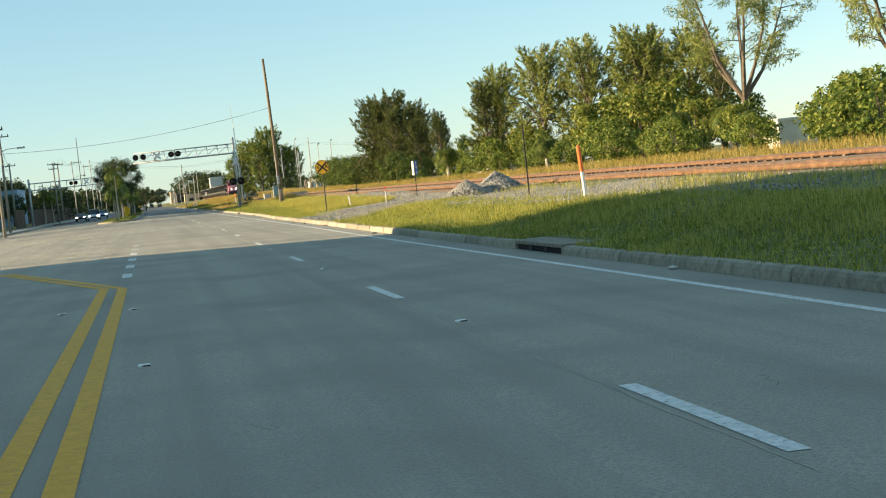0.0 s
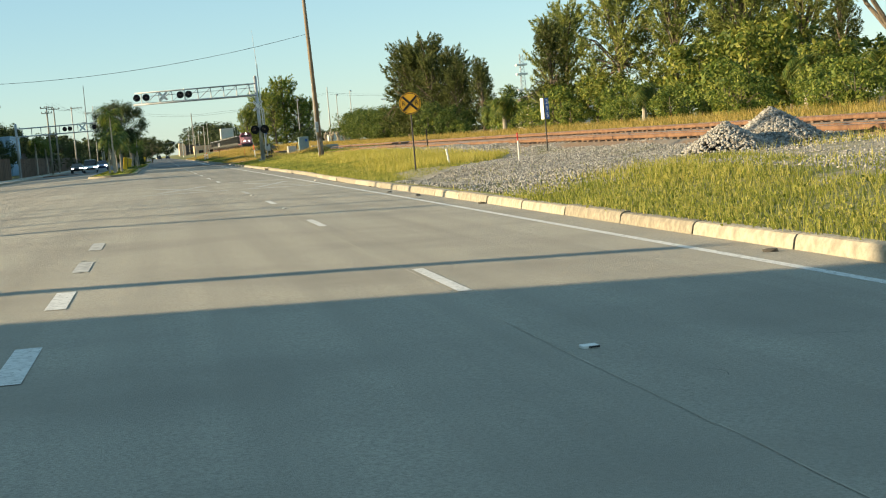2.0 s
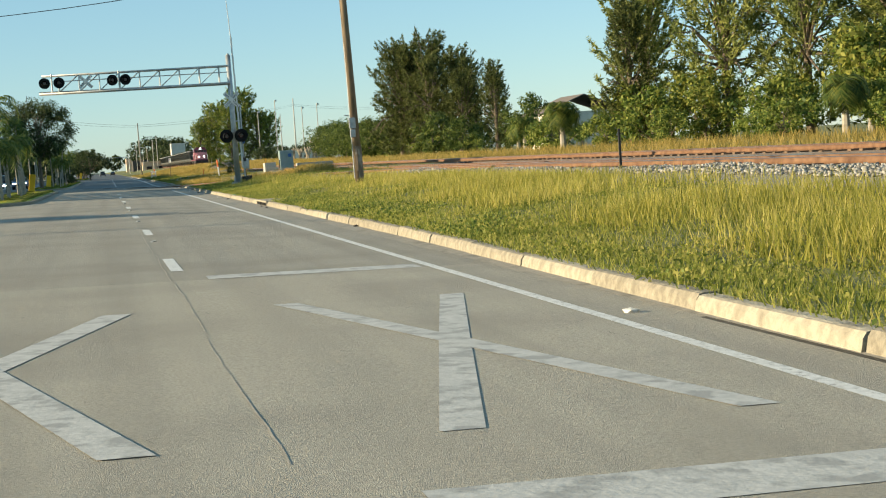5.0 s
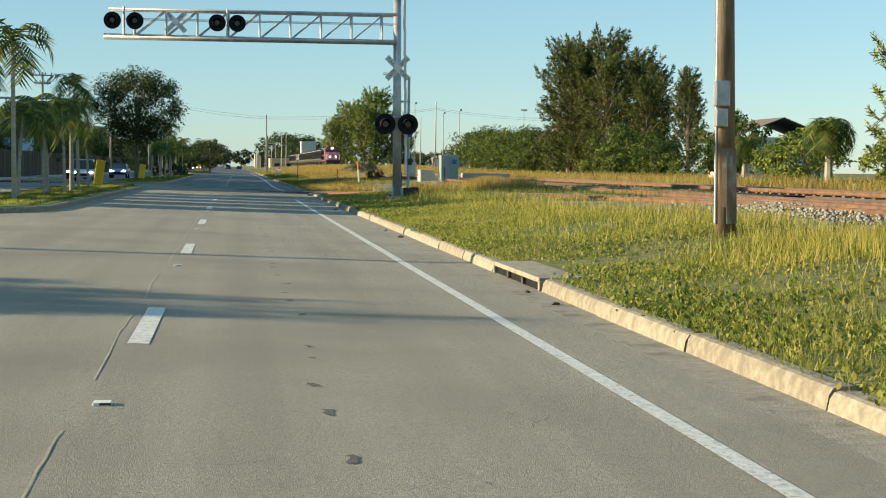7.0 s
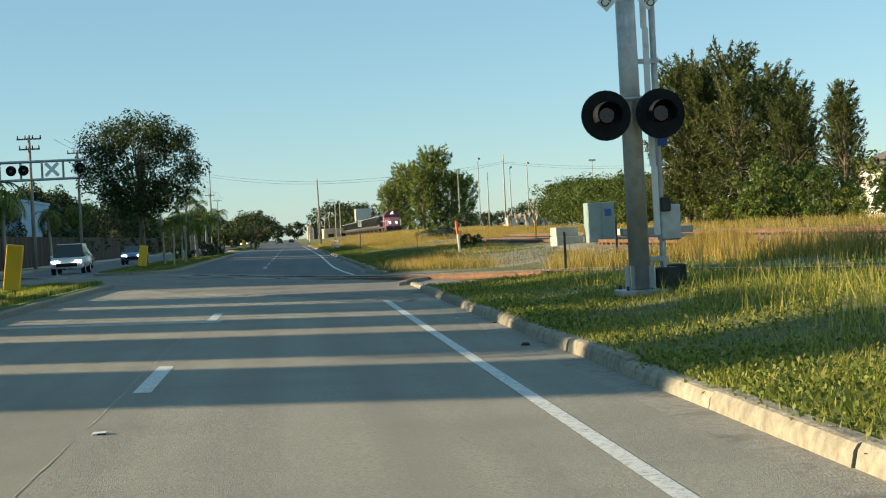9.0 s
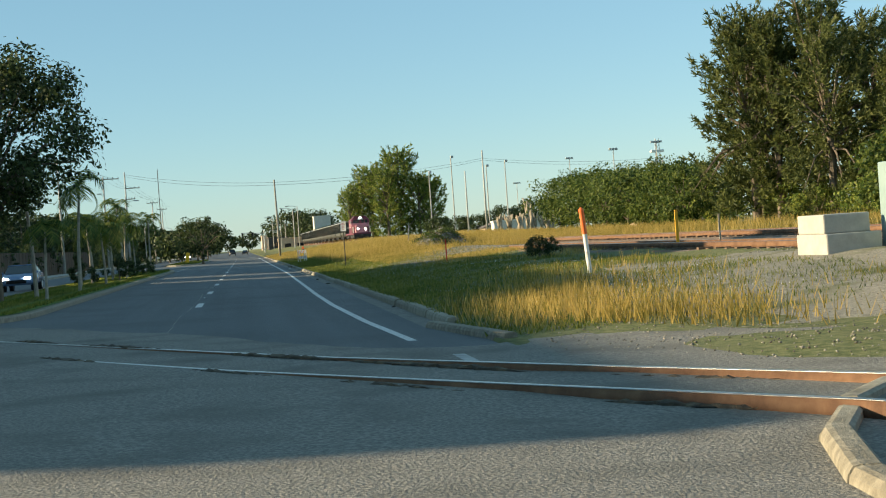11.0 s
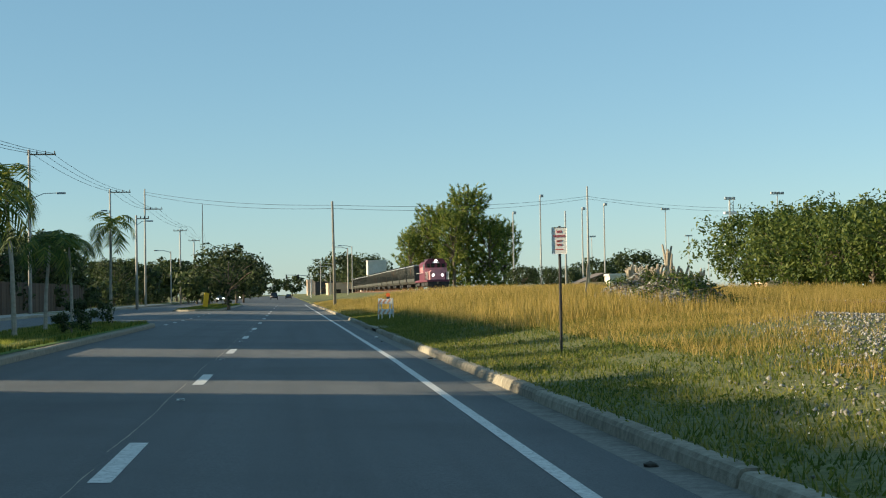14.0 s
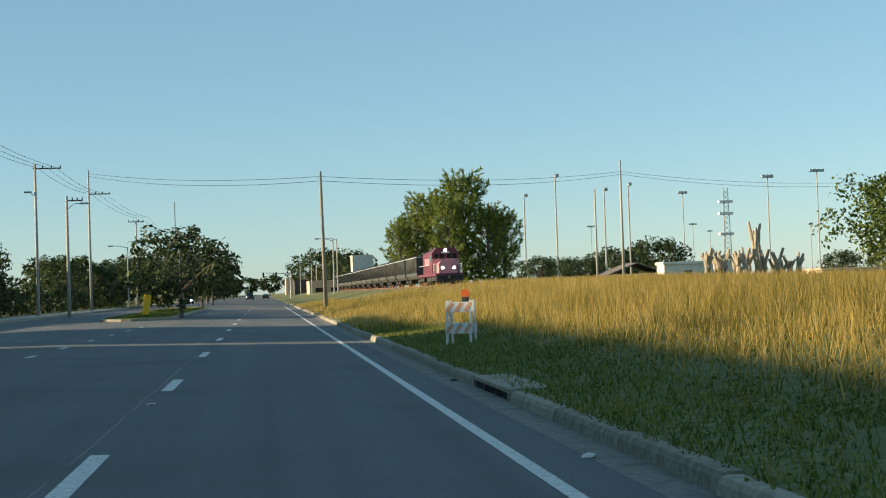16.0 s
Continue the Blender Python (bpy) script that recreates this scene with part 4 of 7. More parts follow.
def clump(x, y, s=0.35):
    return noise.noise((x * s, y * s, 7.7))


def no_gravel(x, y):
    if gravel_here(x, y, 0.8):
        return 0.03
    if bare(x, y) < 0.85:
        return 0.22
    if 160 < y < 193 and abs(x - float(np.interp(y, [162, 173, 182.5, 189.2, 192.9], [12.6, 10.7, 8.6, 6.4, 4.6]))) < 1.7:
        return 0.04
    if 182 < y < 201 and x < 9.5 - 0.5 * max(0, y - 195):
        return 0.0
    if any(abs(y - c - 1.7) < 1.75 for c in (24.0, 128.05, 288.1)) and x < 5.6:
        return 0.0
    return 1.0


stones("gravel_apron", [q for q in scatter(36000, lambda r: r.uniform(4.35, 14.6), lambda r: r.uniform(56, 93), lambda x, y: ground_z(x, y) + 0.03, 4) if gravel_here(q[0], q[1])], 0.038, "grey crushed stone spread behind the kerb")
# short verge grass, then taller dry grass behind it
p = field(85000, 4.72, 10.19, 67.5, 182.4, 21, lambda x, y: no_gravel(x, y) * (0.5 + 0.9 * clump(x, y)))
blades("verge_grass", p, np.full(len(p), 0.13), 0.012, GRASS_L, "short green and dry verge grass behind the kerb", seed=2, lean=0.9)
p = field(45000, 4.72, 10.73, 8.6, 65.3, 22, lambda x, y: no_gravel(x, y) * (0.8 + 0.8 * clump(x, y)))
blades("verge_grass", p, np.full(len(p), 0.15), 0.012, GRASS_L, "knee-high green grass behind the kerb", seed=3, lean=0.6)
p = field(90000, 4.72, 12.9, 200, 326.9, 23, lambda x, y: 0.5 + 0.9 * clump(x, y) + 0.5 * (x < 7))
blades("verge_grass", p, np.full(len(p), 0.12), 0.013, GRASS_S, "short green verge grass with clover behind the kerb", seed=4, lean=0.9)
p = field(30000, 7.05, 13.4, 85.5, 176.2, 24, lambda x, y: no_gravel(x, y) * max(0.02, 0.25 + 1.3 * clump(x, y, 0.2) + 0.15 * (x - 8)) * smooth(13.2, 11.8, x) * (0.12 if y > 138 else 1))
blades("tall_grass", p, np.full(len(p), 0.36), 0.011, GRASS_Y, "tall yellow-green grass between road and railway", seed=5, lean=0.6)
p = field(9000, 6.6, 13.98, 12.9, 60.8, 25, lambda x, y: max(0.1, 0.4 + clump(x, y, 0.2)) * (0.08 if bare(x, y) < 1.0 else 1.0))
blades("tall_grass", p, np.full(len(p), 0.28), 0.009, GRASS_Y, "tall yellow-green grass on the verge", seed=6, lean=0.6)
p = field(4200, 5.0, 14.52, 194, 219, 26, lambda x, y: no_gravel(x, y) * (math.exp(-((x - 7.7) / 1.7) ** 2 - ((y - 203.5) / 4.2) ** 2) + 0.5 * max(0.0, clump(x, y, 0.45) - 0.12) * smooth(6.5, 8.5, x)))
blades("tall_grass", p, np.full(len(p), 0.38), 0.011, GRASS_T, "tall yellow grass past the crossing", seed=7, lean=0.6)
p = field(22000, 8.13, 14.52, 230.1, 277.4, 20, lambda x, y: max(0.03, 0.2 + 1.1 * clump(x, y, 0.22) + 0.02 * (y - 245)) * (0.15 if abs(y - 240 - 3.2 * (x - 7.4)) < 5 else 1))
blades("tall_grass", p, np.full(len(p), 0.2), 0.009, GRASS_T, "yellow-green grass round the rubble", seed=17, lean=0.6)
p = field(105000, 7.05, 32.8, 271, 390.9, 27, lambda x, y: min(1, 0.12 + 0.2 * (x - 6.4)) * (1 - 0.85 * smooth(12.5, 14, x) * smooth(18.7, 17.2, x)))
blades("tall_grass", p, np.full(len(p), 0.66), 0.0105, GRASS_T, "field of tall golden grass beside the road", seed=8, lean=0.5)
p = field(40000, 7.6, 24, 272, 345, 35, lambda x, y: min(1, 0.3 + 0.15 * (x - 6.4)) * (1.0 if x < 13.5 or x > 18 else 0.4))
blades("dry_undergrowth", p, np.full(len(p), 0.36), 0.013, GRASS_T, "matted dry grass under the tall stems", seed=28, lean=1.1)
p = field(14000, 4.9, 9.5, 318, 440, 36, lambda x, y: 0.4 + 0.9 * clump(x, y, 0.3) + 0.1 * (x - 5))
blades("tall_grass", p, np.full(len(p), 0.34), 0.018, GRASS_T, "dry golden grass along the kerb", seed=29, lean=0.8)
p = field(30000, 23.76, 37.33, 43, 326.9, 28)
blades("tall_grass", p, np.full(len(p), 0.6), 0.022, GRASS_T, "tall yellow grass behind the railway", seed=9, lean=0.6)
p = field(1700, 5.82, 11.28, 202.2, 249.5, 29, lambda x, y: max(0, 0.3 + clump(x, y)))
blades("white_flowers", p + np.array([0, 0, 0.1]), np.full(len(p), 0.02), 0.008, FLOWER, "tiny white wildflowers in the grass", "flowers", seed=10)



def ground_cover(name, n, x0, x1, y0, y1, seed, label, size=0.058, high=0.09, leaf=None, dens=None):
    """Low leafy weeds: small leaf quads lying over the ground in drifts."""
    q = field(n, x0, x1, y0, y1, seed, lambda x, y: no_gravel(x, y) * max(0.0, 0.5 + 1.0 * clump(x, y, 0.5) + 0.6 * clump(y, x, 1.7)) * (dens(x, y) if dens else 1))
    rs = np.random.RandomState(seed)
    q[:, 2] += 0.03
    v, f = leaves(q, 4, high * 1.2, size * 0.9, rs, aspect=0.6, up=(0, 0, 0.35))
    v[:, 2] = np.maximum(v[:, 2], np.repeat(q[:, 2], 16) - 0.03)
    tagged(mesh_np(name, v, f, leaf or GRASS_S), label, "weeds", kind="stuff")


ground_cover("ground_cover", 9000, 4.7, 7.4, 84, 182, 64, "dark green leafy weeds close behind the kerb", leaf=LEAF_BUSH, dens=lambda x, y: smooth(7.4, 5.4, x) * smooth(-0.15, 0.3, clump(x, y, 0.28)))
ground_cover("ground_cover", 12000, 4.7, 8.2, 84, 182, 61, "low leafy green weeds behind the kerb", leaf=GRASS_L, dens=lambda x, y: smooth(8.2, 6.0, x))
ground_cover("ground_cover", 7000, 7.2, 11.8, 86, 180, 65, "sparse dry green weeds towards the railway", leaf=GRASS_L)
ground_cover("ground_cover", 6000, 4.7, 10, 12, 57, 62, "low leafy green weeds behind the kerb", leaf=GRASS_L)
ground_cover("ground_cover", 12000, 4.7, 11, 204, 300, 63, "low clover and weeds in the verge", 0.05, 0.06, dens=lambda x, y: smooth(11, 7, x))

# medians: lawn islands inside kerbs
def island(x0, x1, y0, y1, seed):
    t = thing("median", "raised grass median island inside a concrete kerb", "median", kind="structure")
    pts = []
    rn = (x1 - x0) / 2
    cx = (x0 + x1) / 2
    for k in range(13):
        a = math.pi * k / 12
        pts.append((cx + rn * math.cos(a), y1 - 2.0 * rn + 2.0 * rn * math.sin(a)))
    for k in range(13):
        a = math.pi + math.pi * k / 12
        pts.append((cx + rn * math.cos(a), y0 + 2.0 * rn + 2.0 * rn * math.sin(a)))
    bm = bmesh.new()
    inner = [(cx + (x - cx) * 0.9, y + (0.3 if y < (y0 + y1) / 2 else -0.3)) for x, y in pts]
    lo = [bm.verts.new((x, y, 0.0)) for x, y in pts]
    mid = [bm.verts.new((x, y, 0.31)) for x, y in pts]
    hi = [bm.verts.new((cx + (x - cx) * 0.985, y, 0.345)) for x, y in pts]
    inn = [bm.verts.new((x, y, 0.345)) for x, y in inner]
    n = len(pts)
    for A, B in ((lo, mid), (mid, hi), (hi, inn)):
        for k in range(n):
            bm.faces.new((A[k], A[(k + 1) % n], B[(k + 1) % n], B[k]))
    part("median_kerb", bm, KERB, t)
    bm = bmesh.new()
    bm.faces.new([bm.verts.new((x, y, 0.36)) for x, y in inner])
    part("lawn", bm, LAWN, t)
    rs = np.random.RandomState(seed)
    m = int((y1 - y0) * (x1 - x0) * 60)
    q = np.stack([rs.uniform(x0 + 0.4, x1 - 0.4, m), rs.uniform(y0 + 2.5, y1 - 2.5, m), np.full(m, 0.36)], 1)
    blades("median_grass", q, np.full(m, 0.12), 0.018, GRASS_S, "mown green grass on the median", seed=seed)


for x0, x1, y0, y1, s in ((-8.4, -4.45, 150, 196.5, 31), (-8.4, -4.1, 214, 299.5, 32), (-8.4, -4.0, 356, 420, 33)):
    island(x0, x1, y0, y1, s)


def place(t, spots):
    """The first spot takes the thing itself, the others take copies. Spots: x, y, turn, scale."""
    first = True
    for x, y, a, s in spots:
        z = 0.36 if -8.4 < x < -4.0 and y > 145 else ground_z(x, y) - 0.03
        if first:
            t.matrix_basis = pose(x, y, z, 0, 0, a)
            t.scale = (s, s, s)
            first = False
        else:
            c = copy_thing(t, pose(x, y, z, 0, 0, a))
            c.scale = (s, s, s)


pl = "slender palm with pale trunk on the grass median"
place(palm("median_palm", pl, 1, 4.6, 12, 1.7, 0.065), [(-6.1, 176, 0, 1.0), (-6.3, 158.5, 130, 1.1), (-6.2, 233.8, 80, 0.98), (-5.46, 241.1, 200, 0.95), (-6.41, 276.1, 20, 1.0), (-5.89, 295, 140, 0.9)])
place(palm("median_palm", pl, 2, 3.0, 14, 1.7, 0.06), [(-6.9, 163.5, 0, 1), (-6.4, 166.5, 60, 0.95), (-6.7, 170, 120, 1.1), (-6.3, 182.4, 120, 0.9), (-6.2, 248.4, 40, 1), (-5.36, 251.8, 90, 0.9), (-6.62, 258.5, 190, 1.0), (-5.57, 267.1, 250, 1.1), (-6.83, 284, 10, 1), (-5.36, 230.1, 30, 0.8)])
place(palm("median_palm", pl, 3, 3.6, 14, 1.65, 0.06), [(-5.9, 169, 0, 0.95), (-6.1, 173, 100, 0.95), (-6.6, 178.5, 40, 0.85), (-6.31, 254.6, 10, 0.9), (-5.99, 262.6, 70, 0.95), (-6.73, 271.6, 10, 0.85), (-6.62, 289, 30, 0.9)])
place(palm("street_palm", "palm tree with a full green crown beside the far pavement", 4, 5.2, 20, 2.2, 0.16), [(-19.1, 145, 0, 0.6), (-20.82, 260.8, 50, 1), (-20.82, 283, 10, 0.9), (-21.97, 309.1, 130, 1.1)])
place(broadleaf("median_oak", "dense dark-green oak tree on the median", 11, 8.2, 3.3, 150, 140, 0.16, low=0.3), [(-7.3, 232.0, 0, 1.14)])
place(broadleaf("street_oak", "rounded dark-green oak tree beside the road", 12, 7.0, 4.2, 46, 72, 0.36, low=0.24), [(-3.75, 365, 0, 0.93), (-5.46, 399.6, 70, 0.85), (-5.99, 448.6, 20, 1), (-5.99, 484.2, 120, 1.0), (-26.58, 372.9, 40, 1.1), (-28.88, 283, 10, 0.85), (-27.73, 240.5, 150, 0.8), (-30.03, 305.4, 100, 0.95), (-28, 212, 0, 0.9), (-25.5, 363, 10, 1.25), (-24.5, 384, 10, 1.2), (-25, 395, 90, 1.2), (-26, 412, 190, 1.05), (-27, 498, 10, 1.2), (-25, 548, 80, 1.2), (-26.58, 474.2, 30, 1.1), (-24.27, 524.5, 160, 1.2), (-25.42, 574.8, 30, 1.2), (-21.97, 668.6, 80, 1.4), (-19.67, 793.3, 30, 1.5)])
place(broadleaf("median_shrub", "low dark green shrub on the median", 13, 1.1, 0.9, 16, 90, 0.12, LEAF_OAK, low=0.05, r0=0.04), [(-5.57, 262, 0, 1.2), (-6.83, 254, 40, 1.0), (-6.2, 291, 80, 1.1), (-5.15, 278.7, 80, 0.7)])

# the tree line behind the railway
C1 = casuarina("casuarina_tree", "tall feathery dark-green casuarina behind the railway", 41, 17.0, 5.6, 90, 136, 0.7, low=0.02, rise=(10, 66), taper=0.62, power=2.4)
place(C1, [(43.5, 294, 0, 1.02), (47.5, 290, 130, 1.06), (51.0, 287, 60, 0.92), (46.0, 284, 80, 0.86), (49.5, 279, 10, 0.7), (45.5, 298, 300, 1.0)])
C4 = casuarina("casuarina_tree", "tall casuarina with upswept plumes behind the railway, leaves coloured sunlit", 45, 17.0, 6.0, 88, 145, 0.74, leaf=LEAF_CAS_LIT, low=0.02, rise=(20, 72), taper=0.6, power=2.2)
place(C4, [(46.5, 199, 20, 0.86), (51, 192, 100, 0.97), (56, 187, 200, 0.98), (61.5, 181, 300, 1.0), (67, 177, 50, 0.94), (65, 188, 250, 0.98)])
C2 = casuarina("casuarina_tree", "slim pointed casuarina behind the railway", 42, 14.0, 3.0, 60, 120, 0.55, low=0.03, rise=(35, 78), taper=0.75, power=1.6)
place(C2, [(53.0, 274, 0, 0.9), (51.0, 281, 10, 0.96), (44.5, 291, 50, 1.15), (54.6, 279, 40, 0.82), (43.54, 195.2, 20, 0.9), (66, 166.5, 90, 0.92)])
C3 = open_tree("open_casuarina_tree", "tall open casuarina with yellow-green sprays coloured sunlit", 43, 21.0, 8.6, LEAF_CAS_LIT)
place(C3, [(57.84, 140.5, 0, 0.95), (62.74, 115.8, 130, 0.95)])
place(casuarina("far_casuarina_tree", "big upswept casuarina beside the train", 44, 17.0, 6.2, 80, 88, 0.95, LEAF_BUSH, low=0.0, rise=(15, 70), taper=0.6, power=2.0, width=0.24), [(47.5, 600, 0, 1.55), (39.5, 602, 70, 1.28), (32.5, 598, 150, 0.88), (52.5, 596, 220, 1.12), (57.5, 604, 300, 1.06), (43, 592, 110, 1.2), (36, 607, 20, 1.02)])
B1 = broadleaf("railway_shrub", "dense leafy green shrub behind the railway", 51, 4.2, 3.0, 44, 54, 0.34, LEAF_BUSH, low=0.02, r0=0.1)
B2 = broadleaf("vine_mound", "vine-covered yellow-green thicket behind the railway", 52, 6.5, 3.2, 52, 62, 0.38, LEAF_VINE, low=0.02, r0=0.1)
r6 = random.Random(6)
place(B1, [(39.5 + r6.uniform(-2, 3) + 0.02 * (y - 60), y + r6.uniform(-2, 2), r6.uniform(0, 360), r6.uniform(0.45, 1.1)) for y in range(68, 330, 7) if not 222 < y < 246 and not 205 < y < 212])
place(broadleaf("thicket", "dense dark green thicket behind the railway", 56, 6.2, 3.2, 50, 60, 0.36, LEAF_HEDGE, low=0.02, r0=0.1), [(55.5, 266, 0, 1.3), (53, 262, 50, 0.9), (40.72, 260.8, 0, 0.95), (44.11, 268.4, 60, 1.0), (41.85, 249.5, 100, 0.7), (39.59, 301, 30, 0.85), (48, 270, 130, 0.9)])
place(B2, [(44.5, 196, 30, 0.95), (48, 190, 90, 1.05), (53, 184.5, 200, 0.9), (58, 178, 310, 1.1), (63, 172.5, 40, 1.7), (68, 167, 140, 1.2), (61, 175, 70, 1.5), (50.76, 166.5, 10, 1.3), (54.03, 162, 80, 1.5), (48.59, 155.2, 40, 0.9), (57.29, 152.9, 140, 1.1), (45.24, 183.5, 60, 0.8), (51.85, 127, 20, 0.8), (55.12, 110.2, 20, 1.0), (49.68, 98.9, 70, 0.8)])
B3 = broadleaf("hedge_shrub", "large rounded dark green shrub beside the track", 53, 6.0, 4.6, 84, 74, 0.29, LEAF_HEDGE, low=0.03, r0=0.12)
place(B3, [(41.5, 354, 0, 1.15), (41.8, 346, 60, 1.12), (42, 338, 160, 1.15), (42.3, 330, 200, 1.1), (42.6, 322, 260, 1.12), (43, 314, 20, 1.08), (47, 356, 60, 1.15), (48, 344, 120, 1.15), (48, 332, 10, 1.15), (48.5, 320, 10, 1.15), (52, 352, 80, 1.1)])
place(broadleaf("field_tree", "dark rounded tree at the far field edge", 54, 9.0, 7.0, 80, 42, 0.66, LEAF_OAK, low=0.15, r0=0.2), [(63.82, 524.5, 0, 0.8), (74.8, 534.6, 90, 1.0), (55.12, 509.4, 20, 0.55), (48.59, 494.3, 60, 0.5), (41.85, 479.2, 10, 0.45), (138.17, 574.8, 0, 0.7), (115.63, 693.5, 10, 0.8), (21.5, 793.3, 40, 1.7), (30.54, 780.8, 100, 1.6), (26.02, 718.5, 10, 1.1), (166.34, 668.6, 30, 0.9), (88, 618.7, 30, 0.8)])
place(palm("cabbage_palm", "shaggy cabbage palm among the shrubs behind the railway", 5, 3.1, 44, 2.1, 0.22, True), [(44.11, 230.1, 0, 1.05), (38.3, 198.5, 30, 1.1), (39.0, 150, 200, 0.9), (42.41, 265.8, 60, 0.9), (48.59, 164.2, 20, 1.0), (51.85, 145, 60, 1.3), (55.12, 138.2, 90, 1.3), (46.37, 240.5, 100, 0.9), (50.76, 230.1, 100, 0.8)])
place(broadleaf("verge_bush", "dark bush standing in the verge grass", 55, 1.5, 1.1, 24, 110, 0.11, LEAF_OAK, low=0.03, r0=0.05), [(12.14, 231.5, 0, 0.58), (12.9, 233.2, 80, 0.5)])
p = field(7000, 8.5, 14.4, 172, 199, 34, lambda x, y: no_gravel(x, y) * max(0.0, smooth(-0.15, 0.25, clump(x, y, 0.2)) * (1 if x > 16.5 - 0.55 * (y - 172) * 0.4 else 0.1)))
blades("tall_grass", p, np.full(len(p), 0.6), 0.012, GRASS_T, "tall golden grass between the spur and the main track", seed=18, lean=0.5)
p = field(9000, 7.27, 18.28, 155.2, 178.7, 30, lambda x, y: max(0.02, 0.5 + clump(x, y, 0.3) + 0.1 * (x - 9)))
blades("weeds", p, np.full(len(p), 0.28), 0.008, LEAF_BUSH, "dark weedy scrub beside the spur track", "weeds", seed=12)


# ---- poles and wires ----
def wire(name, a, b, sag, r=0.018, label="thin black overhead wire"):
    a, b = Vector(a), Vector(b)
    bm = bmesh.new()
    n = 14
    pts = [a.lerp(b, k / n) - Vector((0, 0, sag * 4 * (k / n) * (1 - k / n))) for k in range(n + 1)]
    tube(bm, pts, [r] * (n + 1), 4)
    return tagged(part(name, bm, BLACK), label, "wire", group="overhead wires")


def utility_pole(x, y, h, label, r=0.16, material=None, lean=(0, 0), arms=(), lamp=None, z=None):
    z = ground_z(x, y) if z is None else z
    t = thing("utility_pole", label, "utility pole", (x, y, z), group="utility poles")
    bm = bmesh.new()
    rod(bm, (0, 0, -0.3), (lean[0], lean[1], h), r, r * 0.62, 14)
    part("pole", bm, material or POLE, t, smooth=True)
    for az, w, off in arms:
        bm = bmesh.new()
        box(bm, (off, 0, az), (w, 0.1, 0.12), bevel=0.01)
        part("crossarm", bm, POLE, t)
        for k in (-0.46, -0.15, 0.15, 0.46):
            bm = bmesh.new()
            rod(bm, (off + k * w, 0, az + 0.05), (off + k * w, 0, az + 0.3), 0.06, 0.04, 8)
            part("insulator", bm, DARKM, t)
    if lamp:
        lz, reach = lamp
        bm = bmesh.new()
        tube(bm, [(0, 0, lz), (reach * 0.5, 0, lz + 0.5), (reach, 0, lz + 0.55)], [0.035] * 3, 6)
        part("lamp_arm", bm, GALV, t)
        bm = bmesh.new()
        box(bm, (reach + 0.3, 0, lz + 0.53), (0.75, 0.28, 0.16), bevel=0.05)
        part("lamp_head", bm, GALV, t)
    return t


# the leaning wooden pole in the verge, with its meter boxes and conduit
WP = utility_pole(8.9, 133.4, 13.3, "weathered brown wooden utility pole standing in the verge grass", 0.178, lean=(-0.33, 0, 0))
bm = bmesh.new()
rod(bm, (-0.2, -0.05, 0.2), (-0.26, -0.05, 6.0), 0.025, 0.025, 8)
part("conduit", bm, GALV, WP)
for z, s in ((2.35, (0.24, 0.2, 0.42)), (1.95, (0.2, 0.16, 0.3))):
    bm = bmesh.new()
    box(bm, (-0.17, -0.14, z), s, bevel=0.02)
    part("meter_box", bm, GALV, WP, "grey metal meter box")
bm = bmesh.new()
rod(bm, (0, 0, 0.2), (-0.03, 0, 1.45), 0.18, 0.178, 14)
part("band", bm, mat("scraped_pole_wood", [(0.12, 0.085, 0.06), (0.2, 0.15, 0.11), (0.42, 0.38, 0.33)], scale=5, rough=0.9, bump=0.5, stretch=(1, 1, 0.4)), WP, "pale scraped band on the pole")

utility_pole(6.5, 385, 11.0, "grey-brown wooden utility pole beside the road", 0.17, GREYWOOD, lean=(-0.15, 0, 0), arms=())
utility_pole(47.5, 451, 16.0, "tall grey utility pole in the field", 0.2, CONC, arms=())
utility_pole(43.77, 449.8, 12.0, "grey utility pole in the field", 0.16, CONC)
utility_pole(83.6, 454, 13.5, "grey utility pole at the field edge", 0.18, CONC, arms=((13.2, 2.2, 0), (12.0, 1.8, 0)))
for x, y, h, arms, lamp in ((-16.0, 135.7, 10.4, ((10.0, 1.8, 0),), (7.7, 2.0)), (-18.29, 166.5, 11.0, ((10.6, 2.0, 0),), None), (-19.9, 357, 13.8, ((13.4, 2.4, 1.0),), (9.6, 2.3)), (-19.2, 407, 14.1, ((13.7, 2.6, 1.1),), (11.0, -1.0)), (-18.8, 445, 16.8, ((13.9, 2.6, 1.2),), None), (-15.42, 399.6, 11.0, ((10.6, 1.4, 0.7),), (9.8, 1.2)), (-16.29, 479.2, 13, ((12.7, 2.2, 0),), None), (-16.84, 524.5, 13, ((12.7, 2.2, 0),), None), (-18.52, 260.8, 10.5, ((10.2, 1.9, 0), (9.4, 1.6, 0)), None), (-19.67, 295, 11.5, ((11.2, 2.0, 0),), None), (-23.12, 230.1, 10.0, ((9.6, 1.8, 0),), None), (-28.88, 256.3, 12.0, ((11.6, 1.8, 0),), None)):
    utility_pole(x, y, h, "tall grey utility pole beside the far pavement", 0.17, CONC if y > 300 else GREYWOOD, arms=arms, lamp=lamp)
